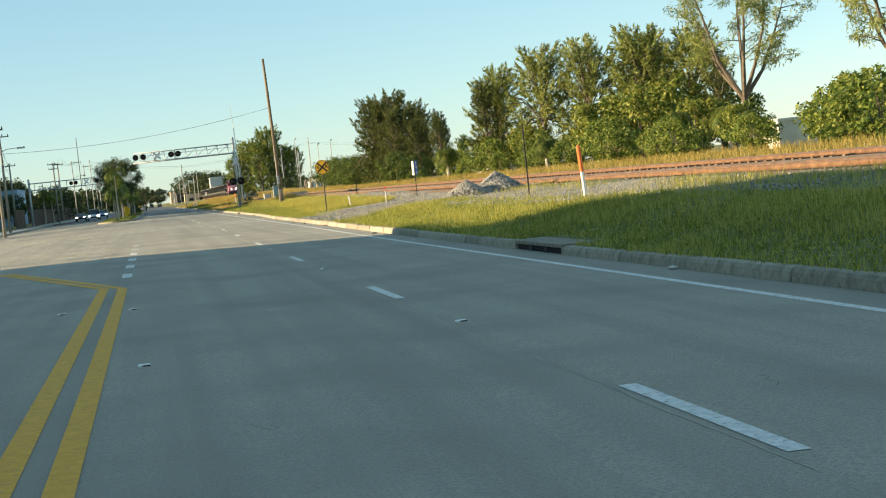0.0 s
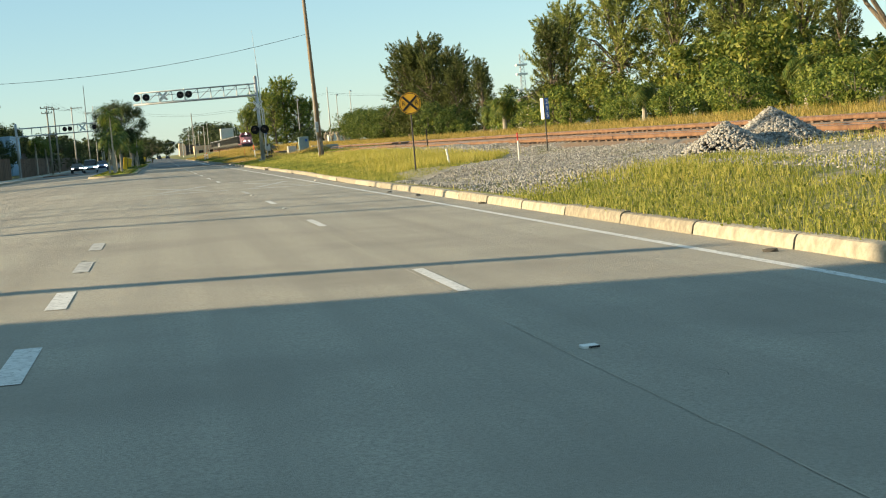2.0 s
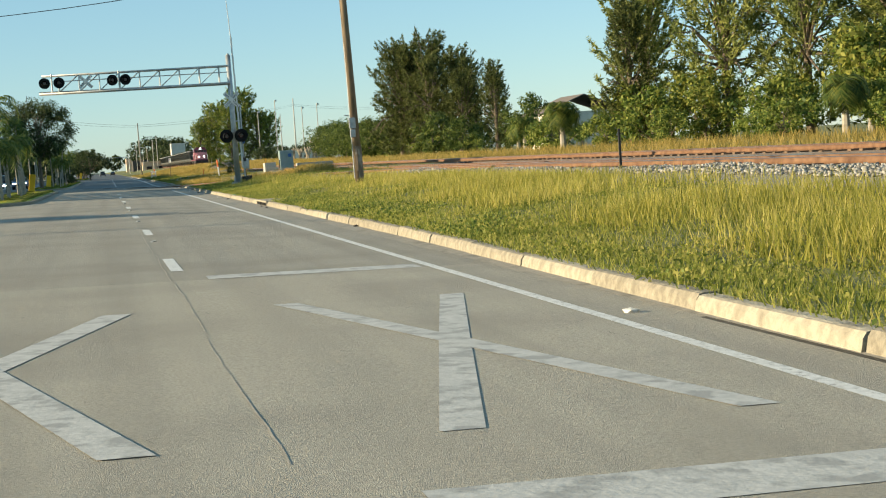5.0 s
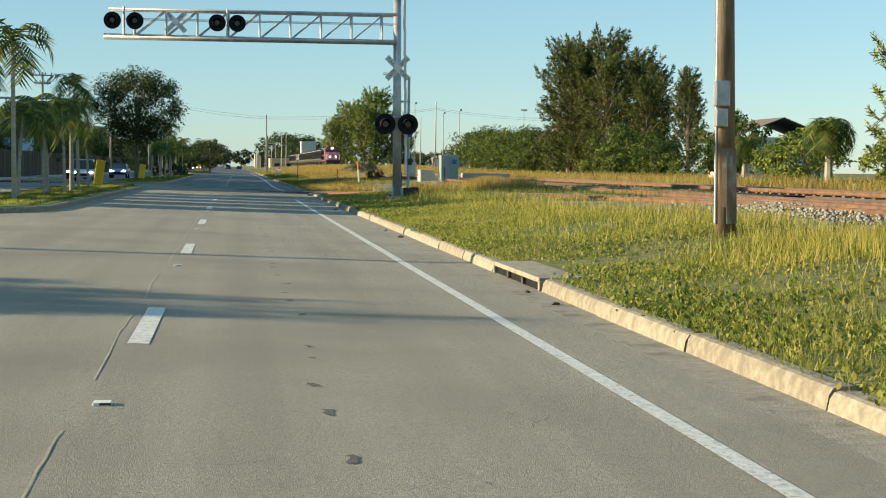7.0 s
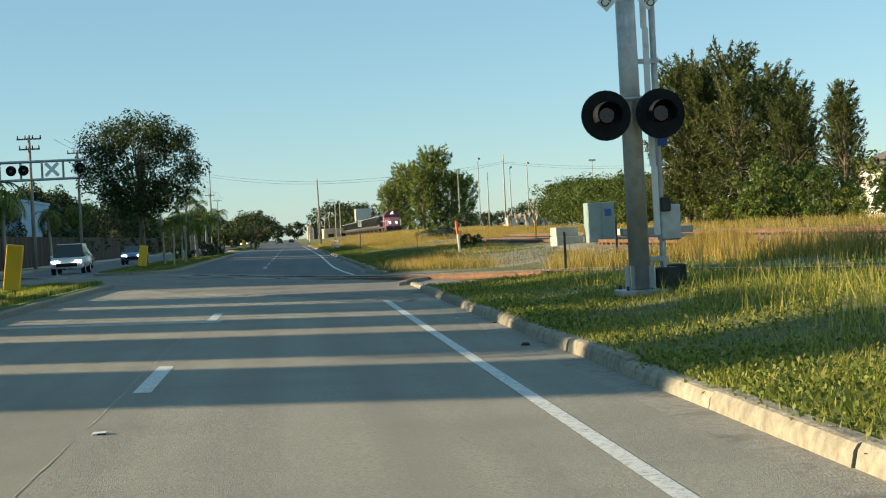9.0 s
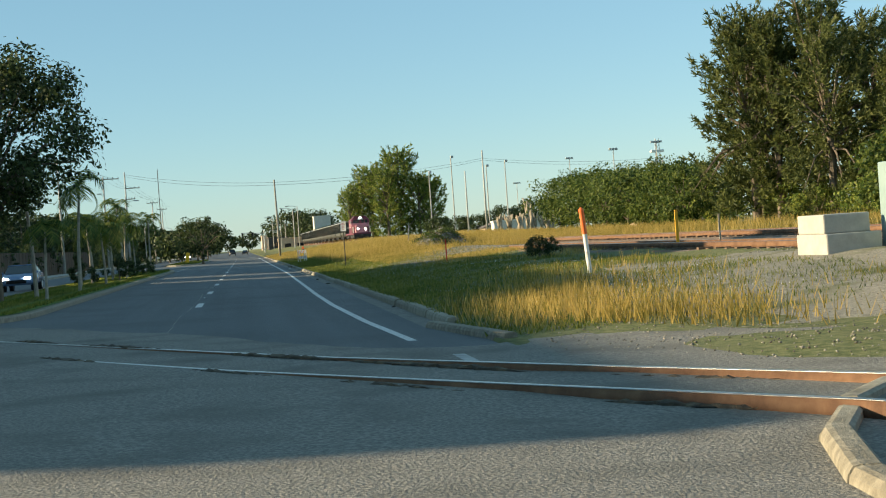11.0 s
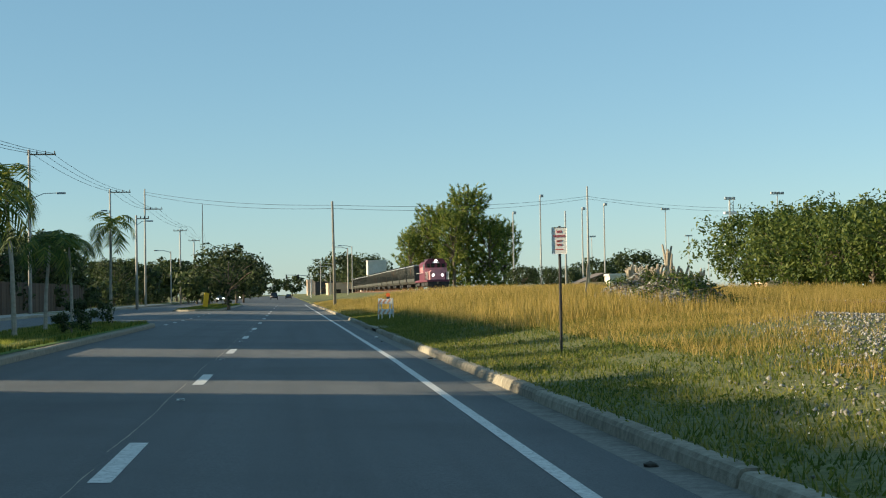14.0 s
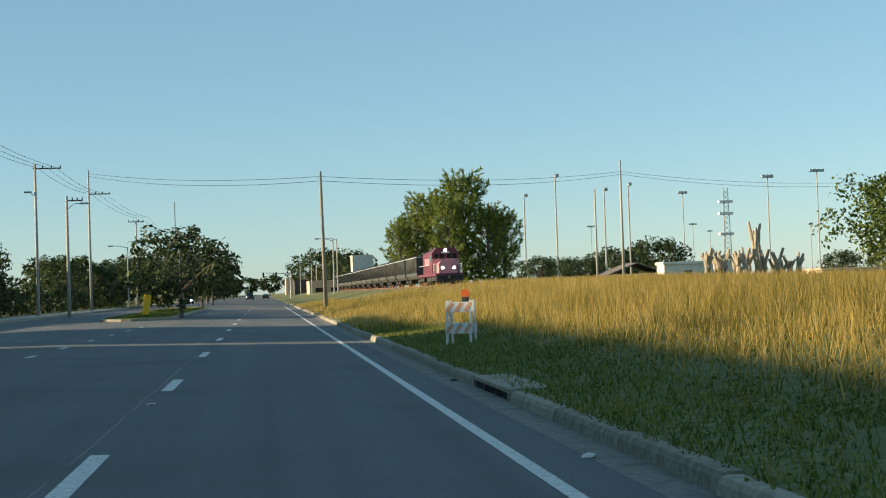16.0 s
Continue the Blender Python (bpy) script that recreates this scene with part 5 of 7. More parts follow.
# lines along the far side, and across the road
LP = [(-19.9, 357, 13.7), (-19.2, 407, 14.0), (-18.8, 445, 14.2), (-16.29, 479.2, 13), (-16.84, 524.5, 13)]
for a, b in zip(LP, LP[1:]):
    for k in (0.18, 1.1, 1.9):
        wire("wire", (a[0] + k, a[1], a[2]), (b[0] + k, b[1], b[2]), 0.5)
for k in (0.18, 1.1, 1.9):
    wire("wire", (-19.9 + k, 357, 13.7), (-20.25 + k, 283, 12.0), 0.9)
for k, s in ((0.0, 0.35), (0.35, 0.5)):
    wire("wire", (-18.8, 445, 16.6 - k), (6.35, 385, 10.7 - k + 0.1), 0.2 + s)
    wire("wire", (6.35, 385, 10.8 - k), (47.5, 451, 15.8 - k), 0.3 + s)
    wire("wire", (47.5, 451, 15.8 - k), (83.6, 454, 13.9 - k), 0.4 + s)
wire("wire", (8.68, 133.4, 9.3), (-16.0, 135.7, 7.6), 0.75, 0.014)
wire("wire", (-16.0, 135.7, 7.6), (-44.99, 141.6, 8.4), 0.5, 0.014)
for k in (8.57, 9.7, 10.1):
    wire("wire", (-16.0, 135.7, k), (-18.29, 166.5, k + 0.3), 0.3, 0.014)
    wire("wire", (-18.29, 166.5, k + 0.3), (-23.12, 230.1, k - 0.3), 0.5, 0.014)
    wire("wire", (-23.12, 230.1, k - 0.3), (-28.88, 256.3, k + 1), 0.5, 0.014)


# sports-field lamp posts and the mast, far behind
def field_lamp(x, y, h, heads):
    t = thing("field_lamp_post", "tall floodlight post at the far sports field", "lamp post", (x, y, 0.4), group="floodlight posts")
    bm = bmesh.new()
    rod(bm, (0, 0, 0), (0, 0, h), 0.16, 0.1, 8)
    part("post", bm, CONC, t)
    for k in range(heads):
        bm = bmesh.new()
        box(bm, ((k - (heads - 1) / 2) * 0.75 + (0.3 if heads == 1 else 0), 0, h - 0.1), (0.6, 0.5, 0.5), bevel=0.08)
        part("lamp_head", bm, GALV, t)
    if heads > 1:
        bm = bmesh.new()
        box(bm, (0, 0, h - 0.35), (heads * 0.75, 0.1, 0.1))
        part("lamp_bar", bm, DARKM, t)


def by_bearing(deg, dist):
    """A place by its bearing from the road's end."""
    return 1.72 + dist * math.sin(radians(deg)), 268.9 + dist * math.cos(radians(deg))


for deg, dist, h, n in ((10.3, 230, 15.5, 1), (11.55, 230, 18.5, 1), (13.45, 230, 16, 1), (14.4, 235, 17, 1), (16.5, 330, 21, 3), (19.75, 260, 19, 3), (21.6, 280, 21, 4), (12.9, 480, 20, 4), (16.85, 520, 21, 4), (17.5, 600, 21, 3), (21.3, 420, 16, 2)):
    x, y = by_bearing(deg, dist)
    field_lamp(x, y, h, n)
t = thing("radio_mast", "grey lattice radio mast on the horizon", "radio mast", (272, 1095, 0))
for sx, sy in ((-1, -1), (1, -1), (0, 1.2)):
    bm = bmesh.new()
    rod(bm, (sx * 2.6, sy * 2.6, 0), (sx * 1.3, sy * 1.3, 55), 0.28, 0.2, 6)
    part("leg", bm, GALV, t)
for k in range(18):
    bm = bmesh.new()
    w = 2.6 - 1.3 * k / 18
    rod(bm, (-w, -w, k * 3), (w, -w, k * 3 + 3), 0.13, 0.13, 5)
    rod(bm, (w, -w, k * 3), (-w, -w, k * 3 + 3), 0.13, 0.13, 5)
    part("brace", bm, GALV, t)
for z in (28, 40, 47):
    bm = bmesh.new()
    box(bm, (0, 0, z), (8.5, 4, 1.6), bevel=0.3)
    part("antenna", bm, SIGNW, t)
for x, y, h in ((-54, 1205, 62),):
    t = thing("antenna_mast", "thin guyed antenna mast far off", "radio mast", (x, y, 0))
    bm = bmesh.new()
    rod(bm, (0, 0, 0), (0, 0, h), 0.35, 0.25, 6)
    part("mast", bm, DARKM, t)
    for s in (-1, 1):
        bm = bmesh.new()
        rod(bm, (0, 0, h * 0.8), (s * h * 0.12, 0, 0), 0.025, 0.025, 4)
        part("guy_wire", bm, DARKM, t)


# ---- railway crossing signals ----
def flasher(parent, x, z, y=-0.35, r=0.37):
    """A pair-lamp: round black backplate, hood and dark red lens."""
    bm = bmesh.new()
    rod(bm, (x, y + 0.03, z), (x, y, z), r, r, 28)
    bp = part("backplate", bm, BLACK, parent)
    bm = bmesh.new()
    bmesh.ops.create_cone(bm, cap_ends=False, segments=24, radius1=r * 0.55, radius2=r * 0.5, depth=0.32, matrix=Matrix.Translation((x, y - 0.15, z)) @ Matrix.Rotation(math.pi / 2, 4, "X"))
    for f in [f for f in bm.faces if f.calc_center_median().z < z - 0.12]:
        bm.faces.remove(f)
    part("hood", bm, BLACK, bp)
    bm = bmesh.new()
    rod(bm, (x, y - 0.002, z), (x, y - 0.05, z), r * 0.36, r * 0.3, 24)
    part("lens", bm, REDLENS, bp, "dark red lens")


def crossbuck(parent, x, y, z, size=1.0, lettered=True, upside=False):
    for k, (a, txt) in enumerate(((-45, ("RAIL", "ROAD")), (45, ("CROS", "SING")))):
        bm = bmesh.new()
        R = Matrix.Rotation(radians(-a), 4, "Y")
        box(bm, (x, y - 0.012 * k, z), (1.22 * size, 0.01, 0.23 * size), R, bevel=0.003)
        bl = part("crossbuck_blade", bm, SIGNW, parent, "white crossbuck blade")
        if lettered:
            for s, w in zip((-1, 1), txt):
                m = Matrix.Translation((x, y - 0.012 * k - 0.008, z)) @ R @ Matrix.Translation((s * 0.35 * size, 0, 0)) @ FACE
                words("lettering", w, 0.19 * size, m, INKK, bl)


G = thing("crossing_signal", "galvanised railway crossing signal with cantilever arm over the road", "railway signal", (7.17, 167.8, ground_z(7.17, 167.8)))
gz0 = ground_z(7.17, 167.8)
bm = bmesh.new()
rod(bm, (0, 0, 0.12), (-0.06, 0, 7.95), 0.175, 0.15, 24)
part("mast", bm, GALV, G, smooth=True)
bm = bmesh.new()
rod(bm, (-0.06, 0, 7.95), (-0.06, 0, 8.07), 0.11, 0.05, 16)
part("finial", bm, GALV, G)
bm = bmesh.new()
box(bm, (0, 0, 0.06), (0.75, 0.75, 0.1), bevel=0.01)
part("base_plate", bm, GALV, G)
for sx, sy in ((-1, -1), (1, -1), (1, 1), (-1, 1)):
    bm = bmesh.new()
    rod(bm, (sx * 0.28, sy * 0.28, -0.15), (sx * 0.28, sy * 0.28, 0.18), 0.025, 0.025, 8)
    part("anchor_bolt", bm, DARKM, G)
for a in range(4):
    bm = bmesh.new()
    R = Matrix.Rotation(a * math.pi / 2 + math.pi / 4, 4, "Z")
    box(bm, R @ Vector((0.23, 0, 0.3)), (0.12, 0.015, 0.42), R)
    part("gusset", bm, GALV, G)
XL, XR = -11.45, -0.08
zb, zt = 6.23, 7.3
for yy in (-0.24, 0.24):
    for z, r in ((zb, 0.085), (zt, 0.06)):
        bm = bmesh.new()
        rod(bm, (XR, yy, z), (XL + (0 if z == zb else 0.2), yy, z - 0.07), r, r * 0.85, 12)
        part("chord", bm, GALV, G, smooth=True)
    for k in range(9):
        x = XR - 0.6 - k * 1.2
        bm = bmesh.new()
        rod(bm, (x, yy, zb), (x, yy, zt - 0.03), 0.035, 0.035, 8)
        part("strut", bm, GALV, G)
        if k < 8:
            bm = bmesh.new()
            rod(bm, (x, yy, zt - 0.05), (x - 1.2, yy, zb), 0.025, 0.025, 8)
            part("diagonal", bm, GALV, G)
    bm = bmesh.new()
    rod(bm, (XR, yy, 6.93), (XL + 0.8, yy, 6.88), 0.015, 0.015, 6)
    part("handrail", bm, GALV, G)
bm = bmesh.new()
box(bm, ((XL + XR) / 2, 0, zb + 0.05), (XR - XL, 0.42, 0.03))
part("walkway", bm, GALV, G, "steel grating walkway")
for x in (-11.1, -10.25, -7.12, -6.35):
    flasher(G, x, 6.78, -0.42, 0.33)
for x in (-10.67, -6.73):
    bm = bmesh.new()
    rod(bm, (x, -0.3, 6.23), (x, -0.3, 7.33), 0.045, 0.045, 10)
    part("lamp_bracket", bm, GALV, G)
crossbuck(G, -8.7, -0.36, 6.78, 0.85)
crossbuck(G, -0.05, -0.22, 5.2, 1.0)
for x in (-0.53, 0.37):
    flasher(G, x, 2.98, -0.4, 0.41)
bm = bmesh.new()
rod(bm, (-0.55, -0.24, 3.25), (0.45, -0.24, 3.25), 0.03, 0.03, 8)
part("lamp_bracket", bm, GALV, G)
bm = bmesh.new()
for s in (0, 1):
    rod(bm, (-0.12, -0.2, 4.98 - 0.06 * s), (-0.62, -0.24, 5.0 - 0.06 * s), 0.012, 0.012, 6)
part("bell_bracket", bm, DARKM, G)

GA = thing("crossing_gate", "raised railway gate mechanism with white barrier arm beside the signal mast", "railway gate", (7.64, 168.05, gz0))
bm = bmesh.new()
box(bm, (0.02, 0, 0.2), (0.4, 0.4, 0.5), bevel=0.03)
part("foot", bm, DARKM, GA)
bm = bmesh.new()
rod(bm, (0, 0, 0.3), (0, 0, 4.9), 0.055, 0.055, 12)
part("gate_post", bm, GALV, GA)
bm = bmesh.new()
box(bm, (0.14, 0.05, 1.2), (0.34, 0.3, 0.6), bevel=0.03)
part("mechanism_box", bm, GALV, GA)
for z in (0.6, 2.9, 3.9):
    bm = bmesh.new()
    box(bm, (-0.2, -0.1, z), (0.5, 0.06, 0.08))
    part("clamp", bm, GALV, GA)
for k in range(7):
    bm = bmesh.new()
    box(bm, (-0.11 - 0.022 * k, -0.12, 1.0 + 1.15 * k + 0.575), (0.1, 0.035, 1.15))
    part("barrier_segment", bm, MWHITE if k % 2 else SIGNW, GA)
bm = bmesh.new()
rod(bm, (-0.26, -0.12, 9.0), (-0.42, -0.12, 12.3), 0.03, 0.012, 8)
part("barrier_tip", bm, GALV, GA)
for z in (1.5, 2.6):
    bm = bmesh.new()
    box(bm, (0.05, -0.12, z), (0.16, 0.12, 0.24), bevel=0.02)
    part("gate_lamp", bm, SIGNB if z > 2 else DARKM, GA)
bm = bmesh.new()
box(bm, (0.0, 0.55, 0.25), (0.34, 0.4, 0.5), bevel=0.03)
tagged(part("signal_junction_box", bm, DARKM), "low dark junction box behind the signal mast", "junction box").matrix_basis = pose(7.95, 168.0, gz0 - 0.02)

# the matching signal on the far carriageway
H = thing("crossing_signal", "railway crossing signal reaching over the opposite carriageway", "railway signal", (-20.6, 230, 0.25))
bm = bmesh.new()
rod(bm, (0, 0, 0), (0, 0, 7.2), 0.18, 0.15, 16)
part("mast", bm, GALV, H, smooth=True)
for yy in (-0.2, 0.2):
    for z in (5.45, 6.5):
        bm = bmesh.new()
        rod(bm, (0, yy, z), (10.6, yy, z), 0.08, 0.065, 10)
        part("chord", bm, GALV, H)
    for k in range(9):
        bm = bmesh.new()
        rod(bm, (0.8 + k * 1.2, yy, 5.45), (0.8 + k * 1.2, yy, 6.5), 0.035, 0.035, 6)
        part("strut", bm, GALV, H)
for x in (6.3, 7.0, 10.2):
    flasher(H, x, 6.0, -0.3, 0.3)
crossbuck(H, 8.6, -0.25, 6.0, 0.85, False)


# ---- signs and posts on the verge ----
def post(parent, z0, z1, r=0.03, material=None, lean=0.0, x=0.0):
    bm = bmesh.new()
    rod(bm, (x, 0, z0), (x + lean, 0, z1), r, r, 10)
    return part("post", bm, material or DARKM, parent)


S = thing("railway_advance_sign", "round yellow railway warning sign with black cross on a post", "road sign", (7.08, 84.9, ground_z(7.08, 84.9)), rz=-12)
post(S, -0.2, 3.0, 0.032)
bm = bmesh.new()
rod(bm, (0, -0.045, 2.62), (0, -0.035, 2.62), 0.42, 0.42, 40)
d = part("disc", bm, SIGNY, S)
bm = bmesh.new()
for k in range(40):
    a0, a1 = k * math.tau / 40, (k + 1) * math.tau / 40
    vs = [bm.verts.new((r * math.cos(a), -0.049, 2.62 + r * math.sin(a))) for r, a in ((0.375, a0), (0.4, a0), (0.4, a1), (0.375, a1))]
    bm.faces.new(vs)
part("rim", bm, INKK, d)
for a, yy in ((45, -0.049), (-45, -0.052)):
    bm = bmesh.new()
    box(bm, (0, yy, 2.62), (0.74, 0.004, 0.085), Matrix.Rotation(radians(a), 4, "Y"))
    part("cross_bar", bm, INKK, d)
for s in (-1, 1):
    words("lettering", "R", 0.24, Matrix.Translation((s * 0.25, -0.052, 2.62)) @ FACE, INKK, d)

M = thing("milepost", "blue railway milepost plate with white number on a thin post", "railway sign", (12.9, 86.8, ground_z(12.9, 86.8)))
post(M, -0.2, 2.35, 0.028)
for rz in (24, -66):
    bm = bmesh.new()
    R = Matrix.Rotation(radians(rz), 4, "Z")
    box(bm, R @ Vector((0.1 if rz > 0 else -0.1, -0.04, 1.75)), (0.2, 0.006, 0.85), R, bevel=0.002)
    pl_ = part("plate", bm, SIGNB if rz > 0 else SIGNW, M)
    if rz > 0:
        for k, c in enumerate("295"):
            words("lettering", c, 0.27, R @ Matrix.Translation((0.1, -0.046, 2.02 - 0.27 * k)) @ FACE, SIGNW, pl_)

N = thing("no_parking_sign", "white no parking sign with red lettering on a dark post", "road sign", (7.1, 261.7, ground_z(7.1, 261.7)), rz=-18)
post(N, -0.2, 2.56, 0.03)
bm = bmesh.new()
box(bm, (0, -0.04, 2.26), (0.31, 0.006, 0.55), bevel=0.02)
pl_ = part("plate", bm, SIGNW, N)
for txt, z, s in (("NO", 2.44, 0.075), ("PARKING", 2.35, 0.068), ("ANY", 2.25, 0.062), ("TIME", 2.17, 0.062)):
    words("lettering", txt, s, Matrix.Translation((0, -0.047, z)) @ FACE, INKR, pl_, 0.9)
bm = bmesh.new()
box(bm, (0, -0.046, 2.08), (0.16, 0.004, 0.014))
part("arrow", bm, INKR, pl_)


def marker(x, y, h, split, lean, label, top=ORANGE, r=0.055):
    t = thing("marker_post", label, "marker post", (x, y, ground_z(x, y)), group="utility markers")
    bm = bmesh.new()
    rod(bm, (0, 0, -0.15), (lean * split, 0, h * split), r, r, 14)
    part("tube", bm, MWHITE, t)
    bm = bmesh.new()
    rod(bm, (lean * split, 0, h * split), (lean, 0, h), r * 1.12, r * 1.12, 14)
    bmesh.ops.create_uvsphere(bm, u_segments=12, v_segments=6, radius=r * 1.12, matrix=Matrix.Translation((lean, 0, h)))
    part("cap", bm, top, t, "orange plastic cap")


marker(9.81, 42.1, 1.5, 0.5, -0.09, "leaning white pipeline marker post with an orange top")
marker(9.4, 212.3, 1.5, 0.62, -0.13, "leaning white pipeline marker post with an orange top")
marker(8.78, 86.6, 0.6, 0.9, -0.1, "short pale marker stub in the grass", MWHITE, 0.04)
marker(9.65, 78.7, 1.0, 0.75, 0.0, "slim survey stake with a pink top", INKR, 0.022)


def stake(x, y, h, material, label, w=0.06, lean=0.0):
    t = thing("stake", label, "stake", (x, y, ground_z(x, y)))
    bm = bmesh.new()
    box(bm, (lean / 2, 0, h / 2 - 0.1), (w, w * 0.6, h + 0.2), Matrix.Rotation(math.atan2(lean, h), 4, "Y"), bevel=0.006)
    part("stick", bm, material, t)


stake(14.95, 223.4, 1.2, SIGNY, "faded yellow plastic stake by the railway", 0.1)
stake(16.78, 224.7, 1.0, CUTWOOD, "thin wooden stake by the railway")
stake(14.52, 295, 1.6, CUTWOOD, "leaning pale wooden stake in the grass", 0.09, 0.15)
stake(9.65, 238.3, 1.0, INKR, "thin red survey stake in the verge", 0.05)
stake(10.08, 49.7, 2.6, DARKM, "thin dark steel post on a small base", 0.05)
for x, y in ((13.4, 116), (9.4, 186), (13, 195)):
    stake(x, y, 1.2, DARKM, "short dark steel post in the weeds", 0.07)


# folding barricade
t = thing("barricade", "white folding barricade with orange stripes and amber lamp", "barricade", (6.3, 303.0, ground_z(6.3, 303.0)), rz=-18)
for sy, tilt in ((-0.28, 9), (0.28, -9)):
    for sx in (-0.28, 0.28):
        bm = bmesh.new()
        box(bm, (sx, sy, 0.5), (0.06, 0.04, 1.05), Matrix.Rotation(radians(-tilt), 4, "X"), bevel=0.006)
        part("leg", bm, SIGNW, t)
    for z in (0.86, 0.36):
        bm = bmesh.new()
        yy = sy + (0.5 - z) * math.tan(radians(tilt)) * -1 - (0.03 if sy < 0 else -0.03)
        box(bm, (0, yy, z), (0.64, 0.025, 0.24), Matrix.Rotation(radians(-tilt), 4, "X"), bevel=0.004)
        bd = part("board", bm, SIGNW, t)
        for k in (-0.2, 0.02, 0.24):
            bm = bmesh.new()
            box(bm, (k - 0.02, yy - (0.016 if sy < 0 else -0.016), z), (0.09, 0.004, 0.25), Matrix.Rotation(radians(-tilt), 4, "X") @ Matrix.Rotation(radians(35), 4, "Y"))
            part("stripe", bm, FADED, bd)
bm = bmesh.new()
box(bm, (0.12, 0, 1.04), (0.16, 0.1, 0.12), bevel=0.02)
part("lamp_base", bm, DARKM, t)
bm = bmesh.new()
rod(bm, (0.12, -0.04, 1.18), (0.12, 0.04, 1.18), 0.1, 0.1, 18)
part("lamp", bm, ORANGE, t, "amber lamp")


# yellow keep-right boards on the median noses
for x, y, h in ((-5.9, 183.7, 1.2), (-6.1, 219.7, 1.05), (-5.4, 358, 1.2)):
    t = thing("keep_right_board", "tall yellow reflective board leaning on the median nose", "road sign", (x, y, 0.34))
    bm = bmesh.new()
    box(bm, (0, 0, h * 0.55 + 0.15), (0.42, 0.2, h), Matrix.Rotation(radians(8), 4, "Y"), bevel=0.02)
    part("board", bm, YBOARD, t)
    post(t, -0.1, 0.5, 0.03)

# raised pavement markers and kerbside litter
for k, (x, y) in enumerate(((0.17, 14.3), (-3.3, 13.2), (-4.6, 12.8), (-4.5, 21), (-3.5, 20.6), (0.17, 26.4), (0.17, 38.6), (0.17, 63.2), (0.17, 75.0), (0.17, 106.8), (0.17, 119.0), (0.17, 131.2), (0.17, 143.4), (0.17, 155.6), (0.17, 227), (0.17, 240), (0.17, 252.5), (0.17, 264.7), (0.17, 277), (0.17, 289))):
    t = thing("pavement_marker", "small reflective raised marker on the road", "road marker", (x + bend(y, x), y, road_z(x)), group="road markers")
    bm = bmesh.new()
    box(bm, (0, 0, 0.008), (0.11, 0.1, 0.022), bevel=0.006)
    part("base", bm, MWHITE, t)
    bm = bmesh.new()
    box(bm, (0.02, -0.052, 0.01), (0.07, 0.006, 0.012))
    part("reflector", bm, DARKM, t)
r9 = random.Random(9)
for k in range(26):
    y = r9.uniform(12, 300)
    if 180 < y < 206:
        continue
    x = 4.83 - r9.uniform(0.05, 0.5) + bend(y)
    bm = bmesh.new()
    bmesh.ops.create_icosphere(bm, subdivisions=1, radius=r9.uniform(0.03, 0.07), matrix=Matrix.Diagonal((1.4, 1.0, 0.5, 1)))
    for v in bm.verts:
        v.co *= r9.uniform(0.7, 1.3)
    dark = r9.random() < 0.7
    ob = tagged(part("debris", bm, GUTTER if dark else CLOD), "dark clod of dirt in the gutter" if dark else "pale scrap of litter in the gutter", "litter")
    ob.matrix_basis = pose(x, y, road_z(4.6) + 0.02, 0, 0, r9.uniform(0, 180))


